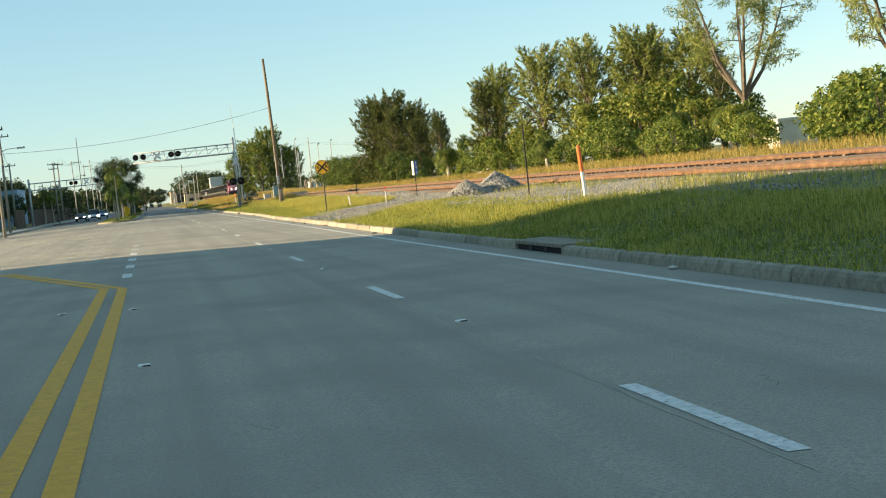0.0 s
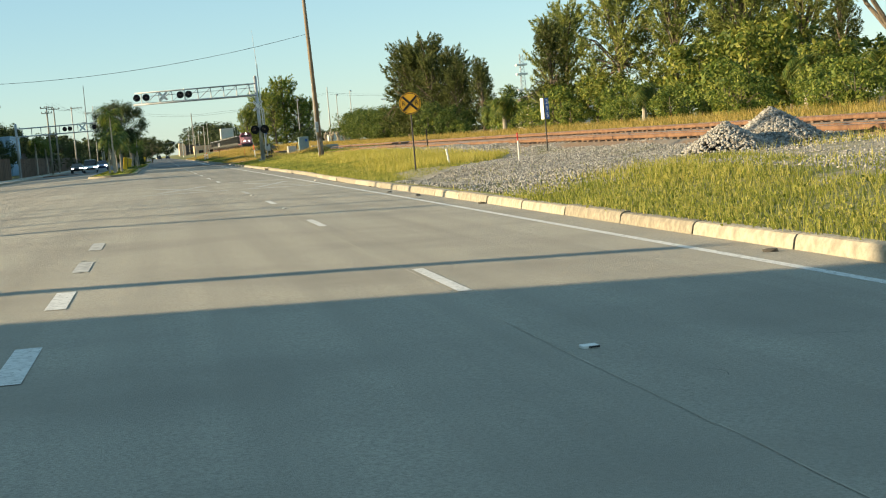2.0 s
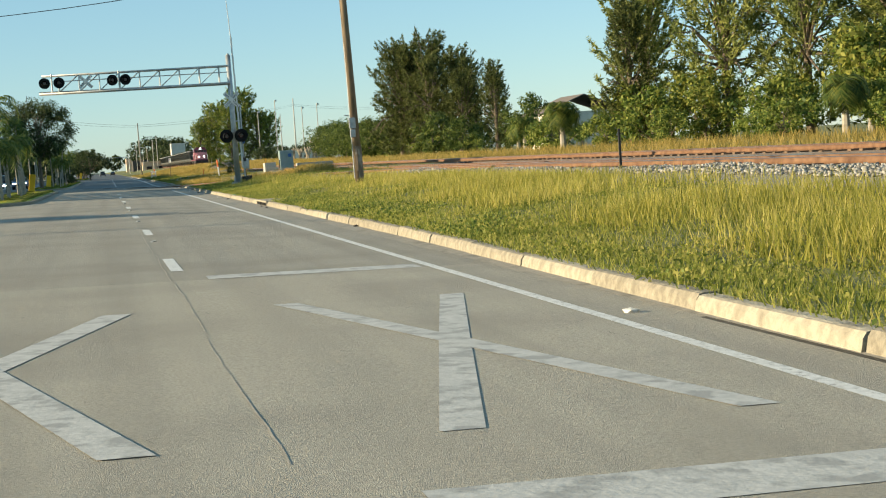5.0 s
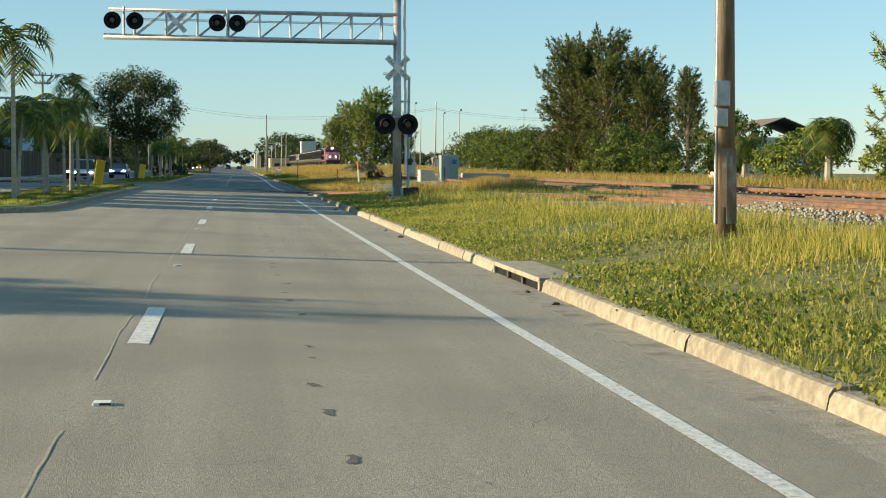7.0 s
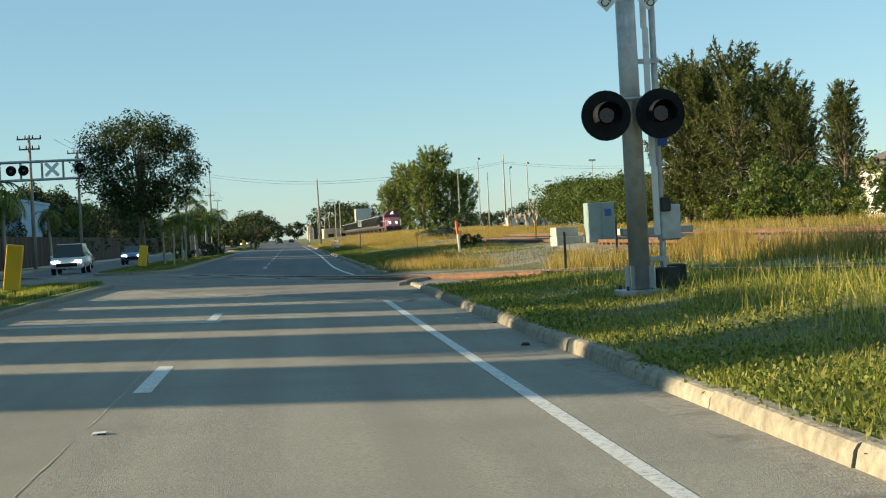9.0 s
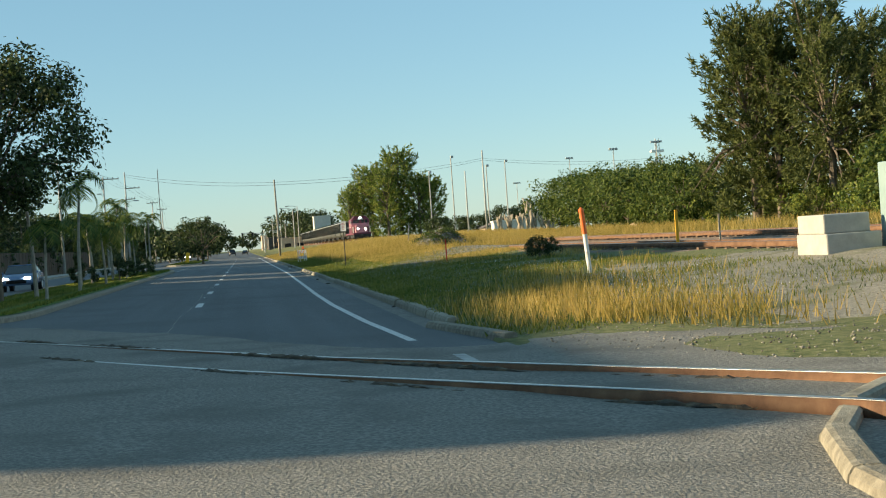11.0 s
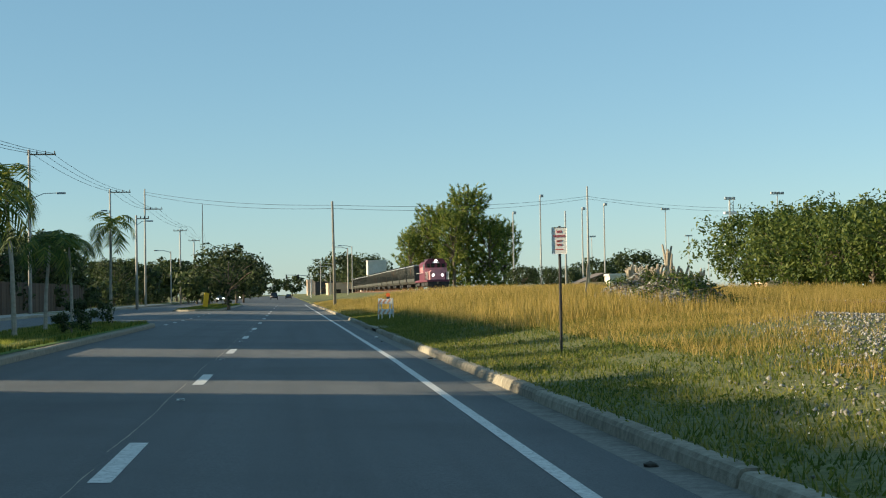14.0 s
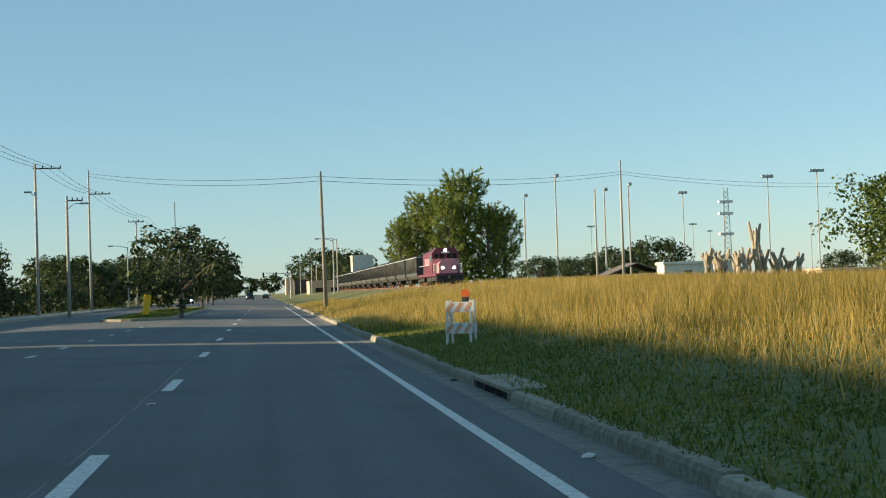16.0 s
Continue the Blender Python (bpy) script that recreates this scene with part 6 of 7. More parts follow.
# ---- train ----
def locomotive(x, y, z):
    t = thing("locomotive", "pink and maroon diesel locomotive with lit headlamps on the track", "locomotive", (x, y, z))
    bm = bmesh.new()
    box(bm, (0, 9.0, 1.15), (3.0, 18.0, 0.3), bevel=0.03)
    part("frame", bm, MAROON, t)
    bm = bmesh.new()
    extrude(bm, [(-1.0, 1.3), (-1.0, 2.35), (-0.75, 2.6), (0.75, 2.6), (1.0, 2.35), (1.0, 1.3)], 1.0, 3.2)
    part("nose", bm, PINK, t)
    bm = bmesh.new()
    extrude(bm, [(-1.5, 1.3), (-1.5, 3.55), (-0.95, 4.15), (0.95, 4.15), (1.5, 3.55), (1.5, 1.3)], 3.2, 5.8)
    cab = part("cab", bm, MAROON, t)
    for cx in (-1.0, -0.42, 0.42, 1.0):
        bm = bmesh.new()
        box(bm, (cx, 3.19, 3.2), (0.46, 0.04, 0.55), bevel=0.01)
        part("window", bm, GLASS, cab)
    for s in (-1, 1):
        bm = bmesh.new()
        box(bm, (s * 1.5, 4.5, 3.0), (0.04, 1.5, 0.75), bevel=0.01)
        part("window", bm, GLASS, cab)
    bm = bmesh.new()
    extrude(bm, [(-0.95, 1.3), (-0.95, 3.65), (-0.6, 3.95), (0.6, 3.95), (0.95, 3.65), (0.95, 1.3)], 5.8, 17.4)
    part("hood", bm, MAROON, t)
    for k in range(9):
        for s in (-1, 1):
            bm = bmesh.new()
            box(bm, (s * 0.96, 6.5 + k * 1.2, 2.75), (0.03, 0.9, 0.75), bevel=0.01)
            part("hood_door", bm, PINK if 0 < k < 8 else MAROON, t)
    bm = bmesh.new()
    box(bm, (0, 12, 4.1), (1.3, 3.0, 0.35), bevel=0.05)
    part("fan_housing", bm, DARKM, t)
    bm = bmesh.new()
    box(bm, (0, 3.15, 2.62), (2.98, 0.06, 0.62), bevel=0.01)
    part("band", bm, PINK, t)
    bm = bmesh.new()
    extrude(bm, [(-1.35, 0.2), (-1.45, 1.0), (1.45, 1.0), (1.35, 0.2)], -0.15, 0.05)
    part("pilot", bm, DARKM, t)
    for x0, zz, yy, r in ((0.0, 3.85, 3.14, 0.17), (-0.62, 1.9, 0.93, 0.15), (0.62, 1.9, 0.93, 0.15)):
        bm = bmesh.new()
        rod(bm, (x0, yy + 0.05, zz), (x0, yy - 0.03, zz), r * 1.3, r * 1.3, 18)
        hb = part("lamp_housing", bm, DARKM, t)
        bm = bmesh.new()
        rod(bm, (x0, yy - 0.03, zz), (x0, yy - 0.06, zz), r, r, 18)
        part("headlamp", bm, LAMPON, hb, "lit headlamp")
    for s in (-1, 1):
        for yy in (0.3, 1.5, 2.8):
            bm = bmesh.new()
            rod(bm, (s * 1.4, yy, 1.3), (s * 1.4, yy, 2.3), 0.03, 0.03, 6)
            part("stanchion", bm, MWHITE, t)
        bm = bmesh.new()
        rod(bm, (s * 1.4, 0.3, 2.3), (s * 1.4, 17.5, 2.3), 0.03, 0.03, 6)
        part("handrail", bm, MWHITE, t)
        for k in range(3):
            bm = bmesh.new()
            box(bm, (s * 1.3, 0.25, 0.35 + 0.3 * k), (0.5, 0.35, 0.05))
            part("step", bm, DARKM, t)
    for yy in (2.2, 14.6):
        bm = bmesh.new()
        box(bm, (0, yy + 1.6, 0.72), (2.5, 4.2, 0.45), bevel=0.06)
        tr = part("truck", bm, DARKM, t)
        for k in range(3):
            for s in (-1, 1):
                bm = bmesh.new()
                rod(bm, (s * 0.7, yy + k * 1.6, 0.5), (s * 0.84, yy + k * 1.6, 0.5), 0.5, 0.5, 20)
                part("wheel", bm, RUST, tr)
    bm = bmesh.new()
    box(bm, (0, 9.0, 0.72), (2.5, 4.5, 0.75), bevel=0.2)
    part("fuel_tank", bm, DARKM, t)
    bm = bmesh.new()
    box(bm, (0, -0.5, 0.85), (0.3, 0.7, 0.3), bevel=0.05)
    part("coupler", bm, DARKM, t)
    bm = bmesh.new()
    box(bm, (0, 3.13, 3.62), (0.9, 0.02, 0.18))
    part("number_board", bm, SIGNW, t)
    return t


TZ = RZ + 0.92
locomotive(21.5, 424.0, TZ)


def hopper(x, y, z):
    t = thing("hopper_wagon", "dark ribbed steel hopper wagon behind the locomotive", "railway wagon", (x, y, z), group="wagons of the train")
    bm = bmesh.new()
    extrude(bm, [(-1.2, 0.9), (-1.5, 1.25), (-1.55, 3.5), (1.55, 3.5), (1.5, 1.25), (1.2, 0.9)], 0.6, 14.0)
    part("body", bm, HOPPER, t)
    for k in range(10):
        for s in (-1, 1):
            bm = bmesh.new()
            box(bm, (s * 1.56, 1.0 + k * 1.4, 2.7), (0.1, 0.12, 2.1))
            part("rib", bm, HOPPER, t)
    bm = bmesh.new()
    box(bm, (0, 7.3, 3.5), (3.25, 13.6, 0.12), bevel=0.02)
    part("top_rim", bm, GALV, t)
    for yy in (1.8, 12.8):
        bm = bmesh.new()
        box(bm, (0, yy, 0.6), (2.3, 2.6, 0.4), bevel=0.05)
        tr = part("truck", bm, DARKM, t)
        for k in (-0.85, 0.85):
            for s in (-1, 1):
                bm = bmesh.new()
                rod(bm, (s * 0.68, yy + k, 0.45), (s * 0.82, yy + k, 0.45), 0.45, 0.45, 16)
                part("wheel", bm, RUST, tr)
    return t


hp = hopper(21.5, 442.7, TZ)
for k in range(1, 14):
    copy_thing(hp, pose(21.5, 442.7 + 15 * k, TZ))


# ---- cars ----
def car(name, x, y, rz, paint, label, suv=False):
    """A car that faces -y, with its lamps lit."""
    t = thing(name, label, "car", (x, y, road_z(x) + 0.0), rz=rz, group="cars on the road")
    L, W, Hh = (4.8, 1.9, 1.75) if suv else (4.6, 1.8, 1.45)
    bm = bmesh.new()
    low = [(0.0, 0.35), (0.0, 0.72), (0.25, 0.9), (1.35, 1.0), (L - 0.15, 1.05), (L, 0.8), (L, 0.4)]
    a = [bm.verts.new((-W / 2, yy, zz)) for yy, zz in low]
    b = [bm.verts.new((W / 2, yy, zz)) for yy, zz in low]
    n = len(low)
    for k in range(n):
        bm.faces.new((a[k], a[(k + 1) % n], b[(k + 1) % n], b[k]))
    bm.faces.new(a)
    bm.faces.new(b[::-1])
    bmesh.ops.bevel(bm, geom=bm.edges[:], offset=0.07, segments=2, affect="EDGES")
    part("body", bm, paint, t, smooth=True)
    bm = bmesh.new()
    top = [(1.2, 1.0), (2.05, Hh), (L - 1.3 if not suv else L - 0.5, Hh), (L - 0.25, 1.02)]
    a = [bm.verts.new((-W / 2 + 0.1 + (0.14 if zz > 1.1 else 0), yy, zz)) for yy, zz in top]
    b = [bm.verts.new((W / 2 - 0.1 - (0.14 if zz > 1.1 else 0), yy, zz)) for yy, zz in top]
    for k in range(4):
        bm.faces.new((a[k], a[(k + 1) % 4], b[(k + 1) % 4], b[k]))
    bm.faces.new(a)
    bm.faces.new(b[::-1])
    part("glasshouse", bm, GLASS, t)
    bm = bmesh.new()
    box(bm, (0, (2.05 + top[2][0]) / 2, Hh), (W - 0.4, top[2][0] - 2.0, 0.07), bevel=0.03)
    part("roof", bm, paint, t)
    for s in (-1, 1):
        bm = bmesh.new()
        box(bm, (s * (W / 2 - 0.28), 0.04, 0.73), (0.38, 0.1, 0.16), bevel=0.04)
        part("headlight", bm, LAMPON, t, "lit headlight")
        bm = bmesh.new()
        box(bm, (s * (W / 2 + 0.06), 1.5, 1.05), (0.16, 0.1, 0.13), bevel=0.03)
        part("mirror", bm, paint, t)
        for yy in (0.9, L - 0.95):
            bm = bmesh.new()
            rod(bm, (s * (W / 2 - 0.2), yy, 0.33), (s * (W / 2 + 0.01), yy, 0.33), 0.33, 0.33, 22)
            w = part("wheel", bm, TYRE, t)
            bm = bmesh.new()
            rod(bm, (s * (W / 2 + 0.005), yy, 0.33), (s * (W / 2 + 0.02), yy, 0.33), 0.21, 0.19, 18)
            part("rim", bm, GALV, w)
    bm = bmesh.new()
    box(bm, (0, 0.0, 0.55), (W - 0.7, 0.06, 0.2), bevel=0.02)
    part("grille", bm, BLACK, t)
    return t


car("suv", -11.5, 230, 2, CARW, "white suv with lit headlights on the far carriageway", True)
car("sedan", -11.2, 262, 0, CARB, "blue sedan with lit headlights on the far carriageway")
car("sedan", -14.6, 254, 0, CARK, "dark sedan on the far carriageway")
car("suv", -1.95, 618.7, 180, CARK, "dark suv far along the road", True)
car("sedan", 1.82, 668.6, 180, CARK, "dark car far along the road")
car("sedan", -12.23, 534.6, 0, CARK, "dark car far along the opposite carriageway")
car("suv", -14.01, 693.5, 0, CARW, "white suv far along the opposite carriageway", True)


# ---- buildings ----
def building(name, x, y, w, d, h, wall, label, windows=(), roof=None, rz=0, z=0.1):
    t = thing(name, label, "building", (x, y, z), rz=rz)
    bm = bmesh.new()
    box(bm, (0, 0, h / 2), (w, d, h))
    wl = part("wall", bm, wall, t)
    bm = bmesh.new()
    if roof == "gable":
        extrude(bm, [(-w / 2 - 0.4, h), (0, h + w * 0.2), (w / 2 + 0.4, h), (w / 2 + 0.4, h - 0.15), (0, h + w * 0.2 - 0.15), (-w / 2 - 0.4, h - 0.15)], -d / 2 - 0.3, d / 2 + 0.3)
        part("roof", bm, ROOF, t)
    else:
        box(bm, (0, 0, h + 0.12), (w + 0.3, d + 0.3, 0.3), bevel=0.04)
        part("parapet", bm, wall, t)
    for side, u, v, ww, hh in windows:
        bm = bmesh.new()
        c = (u, -d / 2 - 0.01, v) if side == "s" else ((w / 2 + 0.01, u, v) if side == "e" else (-w / 2 - 0.01, u, v))
        box(bm, c, (ww, 0.06, hh) if side == "s" else (0.06, ww, hh), bevel=0.01)
        part("window", bm, GLASS, t)
    return t


building("warehouse", -66, 277.4, 26, 40, 6.5, BLUEW, "pale blue metal warehouse behind a dark fence", [("s", -6 + 4 * k, 4.6, 2.2, 0.8) for k in range(4)] + [("e", -14 + 5 * k, 4.6, 2.5, 0.8) for k in range(6)])
building("side_warehouse", -34, 330, 8, 20, 7.5, BLUEW, "pale blue warehouse with a flat roof", [("s", -2 + 2 * k, 5.2, 1.2, 0.7) for k in range(3)])
building("roadside_building", -42.68, 372.9, 20, 30, 4.5, DARKW, "low dark flat-roofed roadside building", [("e", -10 + 4 * k, 2.0, 2.2, 1.4) for k in range(6)])
building("block_building", 27.1, 650, 5.3, 8, 10.5, STUCCO, "tall plain white block building behind the train", [("s", -0.8, 4, 0.7, 0.9), ("s", 0.9, 6, 0.7, 0.9)])
building("low_white_building", 27.3, 618, 4, 9, 5.6, STUCCO, "small white building beside the wagons", [("s", 0, 3.5, 0.9, 0.9)])
building("peach_house", 54.4, 474.2, 8, 7, 2.6, STUCCOP, "small peach house with a dark roof", [("s", -3, 1.6, 1.2, 1.2), ("s", 3, 1.6, 1.2, 1.2)], "gable")
building("field_house", 92.4, 484.2, 14, 9, 2.3, STUCCOP, "low peach building at the field edge", [("s", 3, 1.6, 1.2, 1.2)])
building("white_shed", 61.65, 133.7, 9, 5, 2.6, STUCCO, "low white shed behind the shrubs", [("s", 1, 1.5, 1.0, 0.7)], z=0.6)
building("white_house", 75.9, 309.1, 14, 12, 6.3, STUCCO, "white house with a pitched roof behind the trees", [("s", -3, 4, 1.4, 1.4), ("s", 3, 4, 1.4, 1.4)], "gable")
building("far_shop", 30.54, 693.5, 14, 60, 5.0, STUCCO, "far pale roadside shop", [("s", -3, 2.5, 2, 1.5), ("s", 3, 2.5, 2, 1.5)])
building("far_shop", 32.8, 868.1, 16, 80, 7.0, STUCCOP, "far peach roadside shop", [("s", -3, 3.5, 2, 1.5), ("s", 3, 3.5, 2, 1.5)])
building("far_store", 17.5, 655, 9, 26, 4.2, STUCCOP, "far peach roadside store with a flat roof", [("s", -2, 1.8, 2, 1.6), ("s", 2, 1.8, 2, 1.6)])
building("far_store", 16.0, 770, 9, 30, 5.5, DARKW, "far dark roadside store with a flat roof", [("s", -2, 2.8, 2, 1.6), ("s", 2, 2.8, 2, 1.6)])
building("far_store", 18.0, 940, 14, 30, 8.0, STUCCOP, "far peach block beside the road", [("s", -3 + 3 * k, 5, 1.6, 1.6) for k in range(3)])
building("far_office", -38.08, 992.8, 24, 60, 9.0, STUCCO, "far pale office block", [("s", -6 + 4 * k, 6, 2, 1.5) for k in range(4)])
building("trailer", 46.3, 414.8, 8, 2.8, 2.3, STUCCO, "white camper trailer behind the tall grass", [("s", -1.5, 1.4, 0.8, 0.5), ("s", 1.8, 1.4, 0.8, 0.5)], z=0.9)
# Unseen halls, added only to shade the first stretch of road and verge.
building("roadside_hall", -37.9, 11.2, 6, 70, 10.5, STUCCO, "unseen plain hall added to shade the start of the road", [("e", -28 + 8 * k, 3.0, 3, 1.6) for k in range(8)])
building("roadside_hall", -56.1, 6.0, 30, 68, 15.0, STUCCOP, "unseen taller hall added to carry the shade onto the verge", [("e", -28 + 8 * k, 12.5, 3, 1.6) for k in range(8)])
# Added blocks across the street; gaps between them let bands of sun through.
for y0, y1, h in ((205.0, 211.0, 12.0), (211.1, 226.0, 13.2), (226.1, 248.5, 15.3), (248.6, 258.0, 12.2), (261.9, 270.1, 11.7), (276.2, 316.6, 13.0), (319.2, 340.5, 12.5)):
    building("storage_hall", -44.5, (y0 + y1) / 2, 10, y1 - y0, h, DARKW, "tall dark block added to shade the road and verge", [("e", (y0 - y1) / 2 + 2.5 + 4.5 * k, 3, 2.5, 1.2) for k in range(int((y1 - y0 - 3) / 4.5))])

# Unseen narrow blocks, added to cut the sun into stripes on the road.
for k in range(5):
    building("townhouse", -38.0, 163.2 + 5.3 * k, 4.0, 3.4 + 0.5 * math.sin(k * 2.3), 17.0 if k in (2, 3) else 12.0, STUCCOP, "unseen narrow block added to cast a shade stripe", [("e", 0, 2.0 + 3 * j, 1.2, 1.4) for j in range(3)])

# Unseen wider block, added to shade the road at the crossing.
building("townhouse_row", -38.0, 199.2, 4.0, 11.2, 10.9, STUCCOP, "unseen wide block added to shade the crossing", [("e", -4 + 2.7 * k, 2.0 + 3 * j, 1.2, 1.4) for k in range(4) for j in range(3)])

# pallets of concrete and green cabinet near the crossing
t = thing("equipment_cabinet", "grey-green railway equipment cabinet on a slab", "cabinet", (15.0, 207, 0.5))
bm = bmesh.new()
box(bm, (0, 0, 1.0), (1.2, 0.9, 1.9), bevel=0.03)
part("body", bm, mat("cabinet_green", [(0.2, 0.28, 0.28), (0.27, 0.35, 0.35)], scale=2, rough=0.5, bump=0.03), t)
for s in (-0.3, 0.3):
    bm = bmesh.new()
    box(bm, (s, -0.46, 1.05), (0.54, 0.03, 1.6), bevel=0.01)
    part("door", bm, MATS["cabinet_green"], t)
bm = bmesh.new()
box(bm, (0.3, -0.48, 1.5), (0.3, 0.01, 0.3))
part("notice", bm, SIGNB, t)
for k, (x, y, z, s) in enumerate(((13.7, 208, 0.75, (1.2, 1.6, 0.6)), (13.6, 208, 1.25, (1.0, 1.4, 0.4)), (17.6, 207.5, 0.75, (3.4, 1.2, 0.3)), (17.6, 207.5, 1.1, (3.2, 1.2, 0.3)))):
    bm = bmesh.new()
    box(bm, (0, 0, 0), s, bevel=0.03)
    tagged(part("concrete_block", bm, CONC), "stacked grey concrete slab by the railway", "concrete block", group="stacked slabs").matrix_basis = pose(x, y, z)

for x, y, L in ((18.5, 157, 5.0), (18.5, 178, 5.0)):
    t = thing("tie_stack", "low stack of dark creosoted ties between the tracks", "railway ties", (x, y, 0.62), group="stacked ties")
    for j in range(1):
        for k in range(3):
            bm = bmesh.new()
            box(bm, (k * 0.26 - 0.26, 0.15 * j, 0.1 + 0.2 * j), (0.23, L, 0.18), bevel=0.012)
            part("tie", bm, BLACK, t)

# pollarded stumps
r5 = random.Random(15)
for k in range(17):
    deg = 17.2 + 3.5 * k / 16 + r5.uniform(-0.15, 0.15)
    x, y = by_bearing(deg, 125 + r5.uniform(-3, 4))
    big = k in (9, 10)
    t = thing("pollard_stump", "bare pollarded tree stump with cut limbs", "tree stump", (x, y, ground_z(x, y)), group="pollarded stumps")
    bm = bmesh.new()
    h = r5.uniform(1.3, 2.1) * (1.9 if big else 1)
    tube(bm, [(0, 0, -0.2), (0.05, 0, h * 0.4), (r5.uniform(-0.2, 0.2), 0, h * 0.75)], [0.32, 0.27, 0.2], 8)
    part("trunk", bm, CUTWOOD, t)
    for j in range(5):
        a = r5.uniform(0, 6.28)
        bm = bmesh.new()
        q = Vector((math.cos(a) * 0.5, math.sin(a) * 0.5, h * r5.uniform(0.85, 1.25)))
        tube(bm, [(0, 0, h * 0.5), q * 0.7 + Vector((0, 0, h * 0.15)), q], [0.16, 0.13, 0.11], 7)
        part("limb", bm, CUTWOOD, t)

# rubble mounds at the end of the siding, with brush thrown over them
for hx, hy, hr, hh in ((17.5, 297, 2.3, 1.25), (15.8, 285, 2.2, 1.2), (14.2, 279, 1.6, 0.7)):
    def mound(x, y, hx=hx, hy=hy, hr=hr, hh=hh):
        d = math.hypot(x - hx, y - hy) / hr
        return ground_z(x, y) + hh * max(0.0, 1 - d ** 1.6) * (0.85 + 0.4 * noise.noise((x * 0.9, y * 0.9, 2.2)))
    n = 26
    gv = [(hx + 1.1 * hr * (2 * i / n - 1), hy + 1.1 * hr * (2 * j / n - 1)) for j in range(n + 1) for i in range(n + 1)]
    gf = [(j * (n + 1) + i, j * (n + 1) + i + 1, (j + 1) * (n + 1) + i + 1, (j + 1) * (n + 1) + i) for j in range(n) for i in range(n)]
    tagged(mesh_np("dirt_mound", [(x, y, mound(x, y) - 0.04) for x, y in gv], gf, BED, smooth=True), "mound of grey rubble and dirt at the end of the siding", "rubble", kind="stuff")
    pts = []
    for k in range(1500):
        a, r = r5.uniform(0, 6.283), hr * math.sqrt(r5.random())
        x, y = hx + r * math.cos(a), hy + r * math.sin(a)
        pts.append((x, y, mound(x, y)))
    stones("rubble_stones", pts, 0.1, "broken grey rubble on the mound")
    bm = bmesh.new()
    for j in range(110):
        a = r5.uniform(0, 6.28)
        x, y = hx + r5.gauss(0, 0.45) * hr, hy + r5.gauss(0, 0.4) * hr
        c = Vector((x, y, mound(x, y) + 0.03))
        tube(bm, [c, c + Vector((math.cos(a), math.sin(a), r5.uniform(-0.15, 0.3))) * r5.uniform(0.25, 0.7)], [0.02, 0.01], 4)
    tagged(part("brush_heap", bm, BARK), "cut grey branches thrown on the rubble", "brush heap", kind="stuff")
    cs = []
    for k in range(46):
        x, y = hx + r5.gauss(0.2, 0.5) * hr, hy - abs(r5.gauss(0, 0.45)) * hr
        cs.append((x, y, mound(x, y) + 0.08))
    v, f = leaves(cs, 46, 0.32, 0.11, np.random.RandomState(int(hx * 10)))
    tagged(mesh_np("mound_weeds", v, f, LEAF_HEDGE), "dark green creepers over the rubble mound", "weeds", kind="stuff")

# fence along the far pavement
FEN = thing("board_fence", "dark board fence along the far pavement", "fence", (-21.3, 210, 0.2), kind="structure")
bmf = bmesh.new()
box(bmf, (0, 0, 1.35), (0.03, 0.98, 2.7), bevel=0.005)
bm_me = bpy.data.meshes.new("panel")
bmf.to_mesh(bm_me)
bmf.free()
bm_me.materials.append(WOODF)
for k in range(190):
    if 14 < k < 26:
        continue
    ob = new("panel", bm_me)
    ob.parent = FEN
    ob.matrix_basis = pose(-0.02 * (k % 2), k * 1.0 + 0.5, 0)
bm = bmesh.new()
v = [(-21, 60, 0.21), (-17.7, 60, 0.21), (-17.7, 1000, 0.21), (-21, 1000, 0.21)]
tagged(mesh_np("pavement", v, [(0, 1, 2, 3)], CONC), "pale concrete pavement on the far side", "pavement", kind="structure")
kerb_far = thing("kerb_far", "concrete kerb of the far pavement", "kerb", kind="structure")
KF = kerb_mesh(6.0, True)
for y in np.arange(60, 480, 6.0):
    kerb_piece(KF, -17.5, y, 0.06, 0, kerb_far)

# leafy trees added across the street, beside the fence, to shade the road
ST = broadleaf("shade_tree", "tall leafy tree added across the street to cast shade", 61, 9.5, 4.5, 70, 50, 0.5, LEAF_OAK, low=0.22, r0=0.22)
place(ST, [(-26, 128.3, 0, 0.8), (-37, 366, 90, 1.2), (-38, 372, 20, 1.2), (-36, 381, 120, 1.2), (-37, 390, 90, 1.1), (-36, 400, 0, 1.1), (-37, 408, 90, 1.1)])
# Unseen poles, added for the narrow shadows that lie across the road.
for y in (47.9, 62.3):
    utility_pole(-22, y, 6.6, "unseen thick pole added to cast a broad shadow line", 0.32, GALV)
for y in (66.5, 71.5, 74.6, 77.9, 116.2):
    utility_pole(-22, y, 11.5, "unseen tall pole added to cast a thin shadow line", 0.2, CONC)
HG = broadleaf("street_hedge", "dense dark-green hedge shrub along the far pavement", 62, 3.4, 2.8, 32, 30, 0.42, LEAF_OAK, low=0.03, r0=0.08)
place(HG, [(-23.6 + 0.9 * math.sin(k * 1.9), 296 + 6.0 * k, 67 * k, 0.95 + 0.2 * math.sin(k * 2.7)) for k in range(40)])
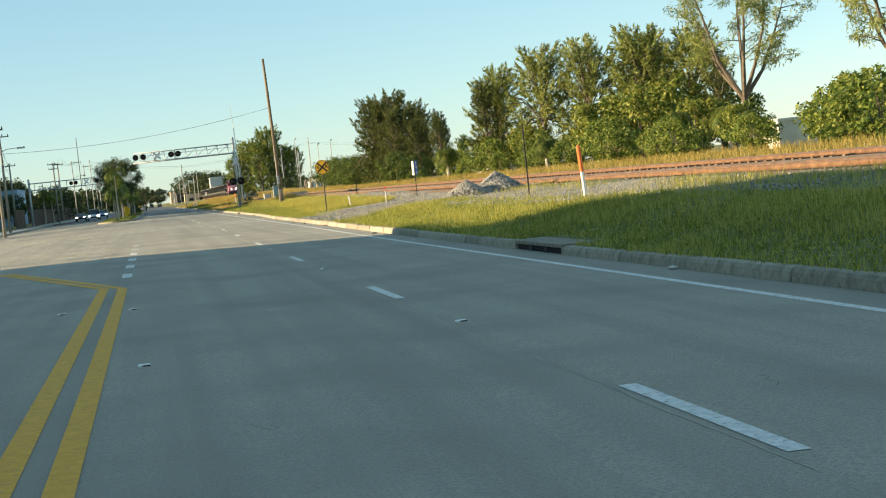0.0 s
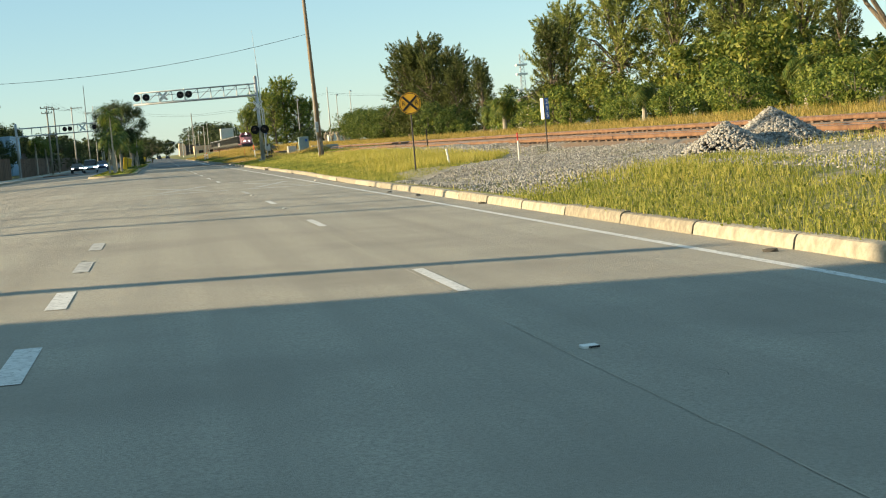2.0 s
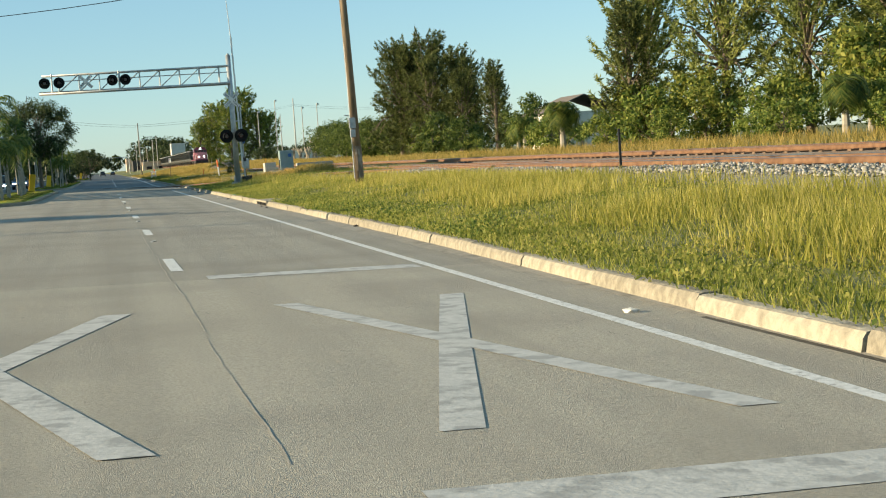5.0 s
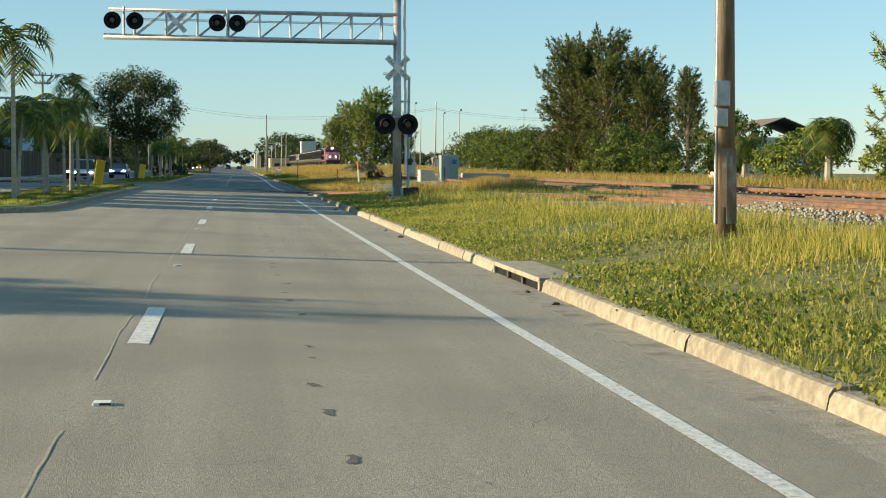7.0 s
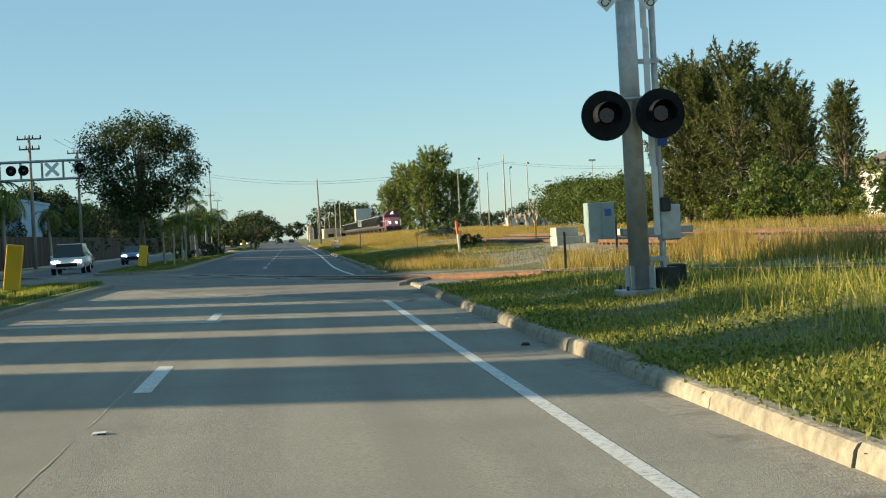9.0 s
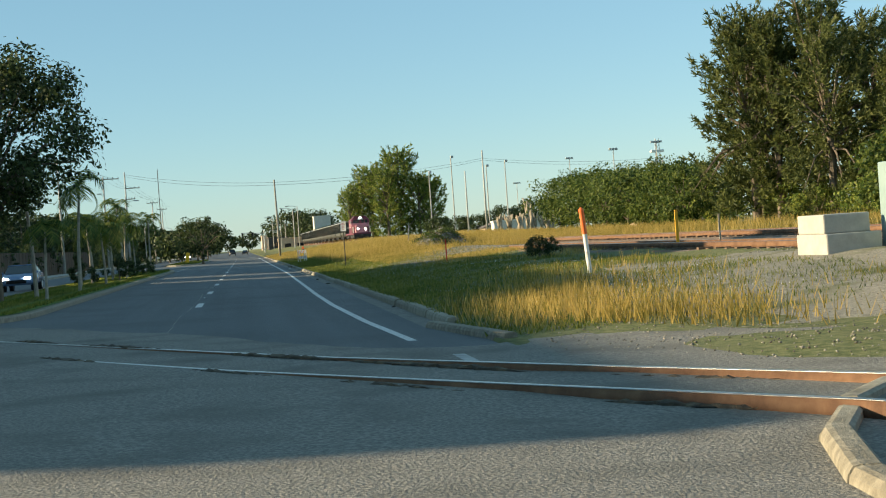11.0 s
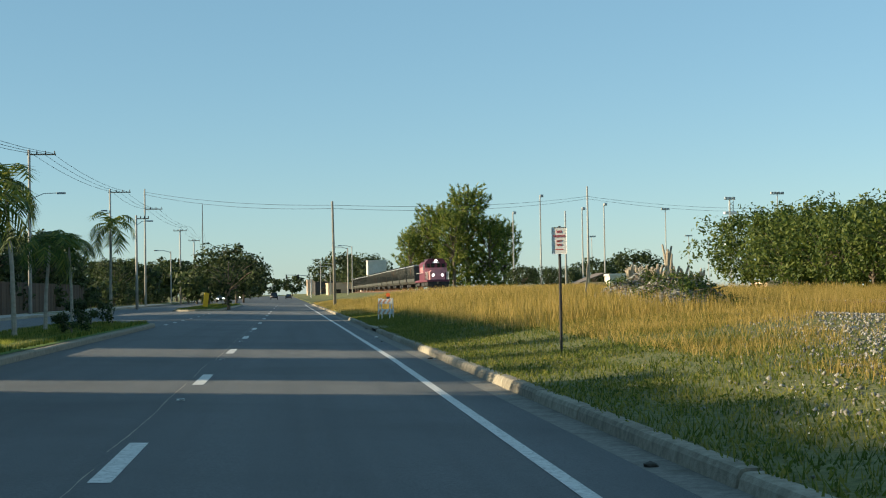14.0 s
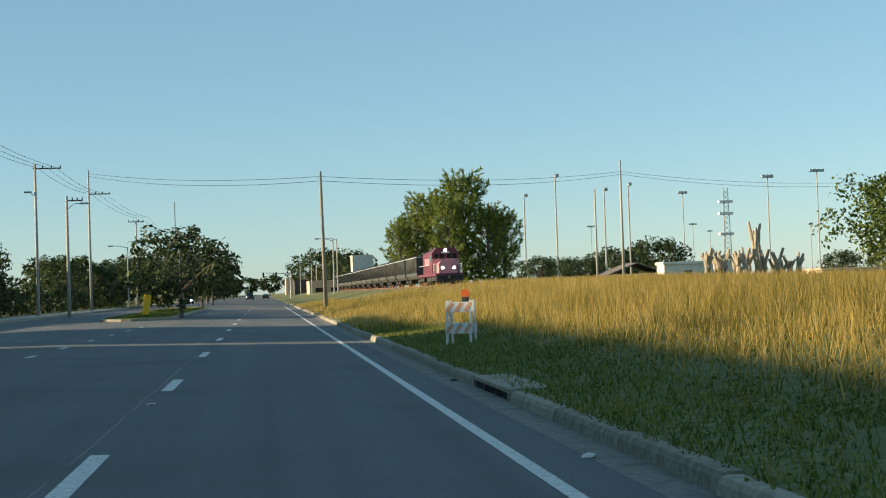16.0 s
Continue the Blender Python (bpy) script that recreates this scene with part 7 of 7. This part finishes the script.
# far end of the street
for k in range(12):
    x, y, h = (10.5 + 2.5 * (k % 3), 470 + 38 * k, 8.5 + 1.5 * (k % 4)) if k % 3 else (-19.5, 500 + 40 * k, 9.5)
    t = thing("far_street_pole", "pale slim street pole far along the road", "street lamp", (x, y, 0.15), group="far street poles")
    bm = bmesh.new()
    rod(bm, (0, 0, 0), (0, 0, h), 0.14, 0.09, 8)
    part("pole", bm, CONC, t)
    bm = bmesh.new()
    tube(bm, [(0, 0, h - 0.2), (-1.2, 0, h + 0.15), (-2.4, 0, h + 0.2)], [0.07, 0.06, 0.06], 6)
    part("arm", bm, GALV, t)
    bm = bmesh.new()
    box(bm, (-2.6, 0, h + 0.18), (0.8, 0.35, 0.2), bevel=0.05)
    part("lamp_head", bm, GALV, t)
place(broadleaf("far_tree", "hazy dark tree far along the street", 71, 8.0, 5.0, 24, 32, 1.1, LEAF_OAK, low=0.2, r0=0.2), [(-25 - 7 * (k % 3), 490 + 32 * k, 37 * k, 1.0 + 0.12 * (k % 4)) for k in range(20)] + [(29 + 8 * (k % 4), 710 + 48 * k, 61 * k, 1.1) for k in range(12)] + [(-38, 340 + 15 * k, 50 * k, 0.75 + 0.1 * (k % 3)) for k in range(9)] + [(-9.5 - 4 * (k % 3), 440 + 38 * k, 71 * k, 0.8 + 0.12 * (k % 4)) for k in range(11)] + [(-70 + 15 * k, 1240 + 20 * (k % 3), 40 * k, 1.5 + 0.25 * (k % 3)) for k in range(10)])
for x, y, a in ((8.0, 630, -7.0), (-18.5, 645, 7.0)):
    t = thing("traffic_signal", "grey mast arm with traffic signals far along the street", "traffic signal", (x, y, 0.2), group="traffic signals")
    bm = bmesh.new()
    rod(bm, (0, 0, 0), (0, 0, 7), 0.15, 0.12, 10)
    part("mast", bm, GALV, t)
    bm = bmesh.new()
    rod(bm, (0, 0, 6.2), (a, 0, 6.6), 0.1, 0.07, 8)
    part("arm", bm, GALV, t)
    for u in (0.5, 0.95):
        bm = bmesh.new()
        box(bm, (a * u, -0.1, 6.1), (0.4, 0.3, 1.1), bevel=0.05)
        part("signal_head", bm, BLACK, t)
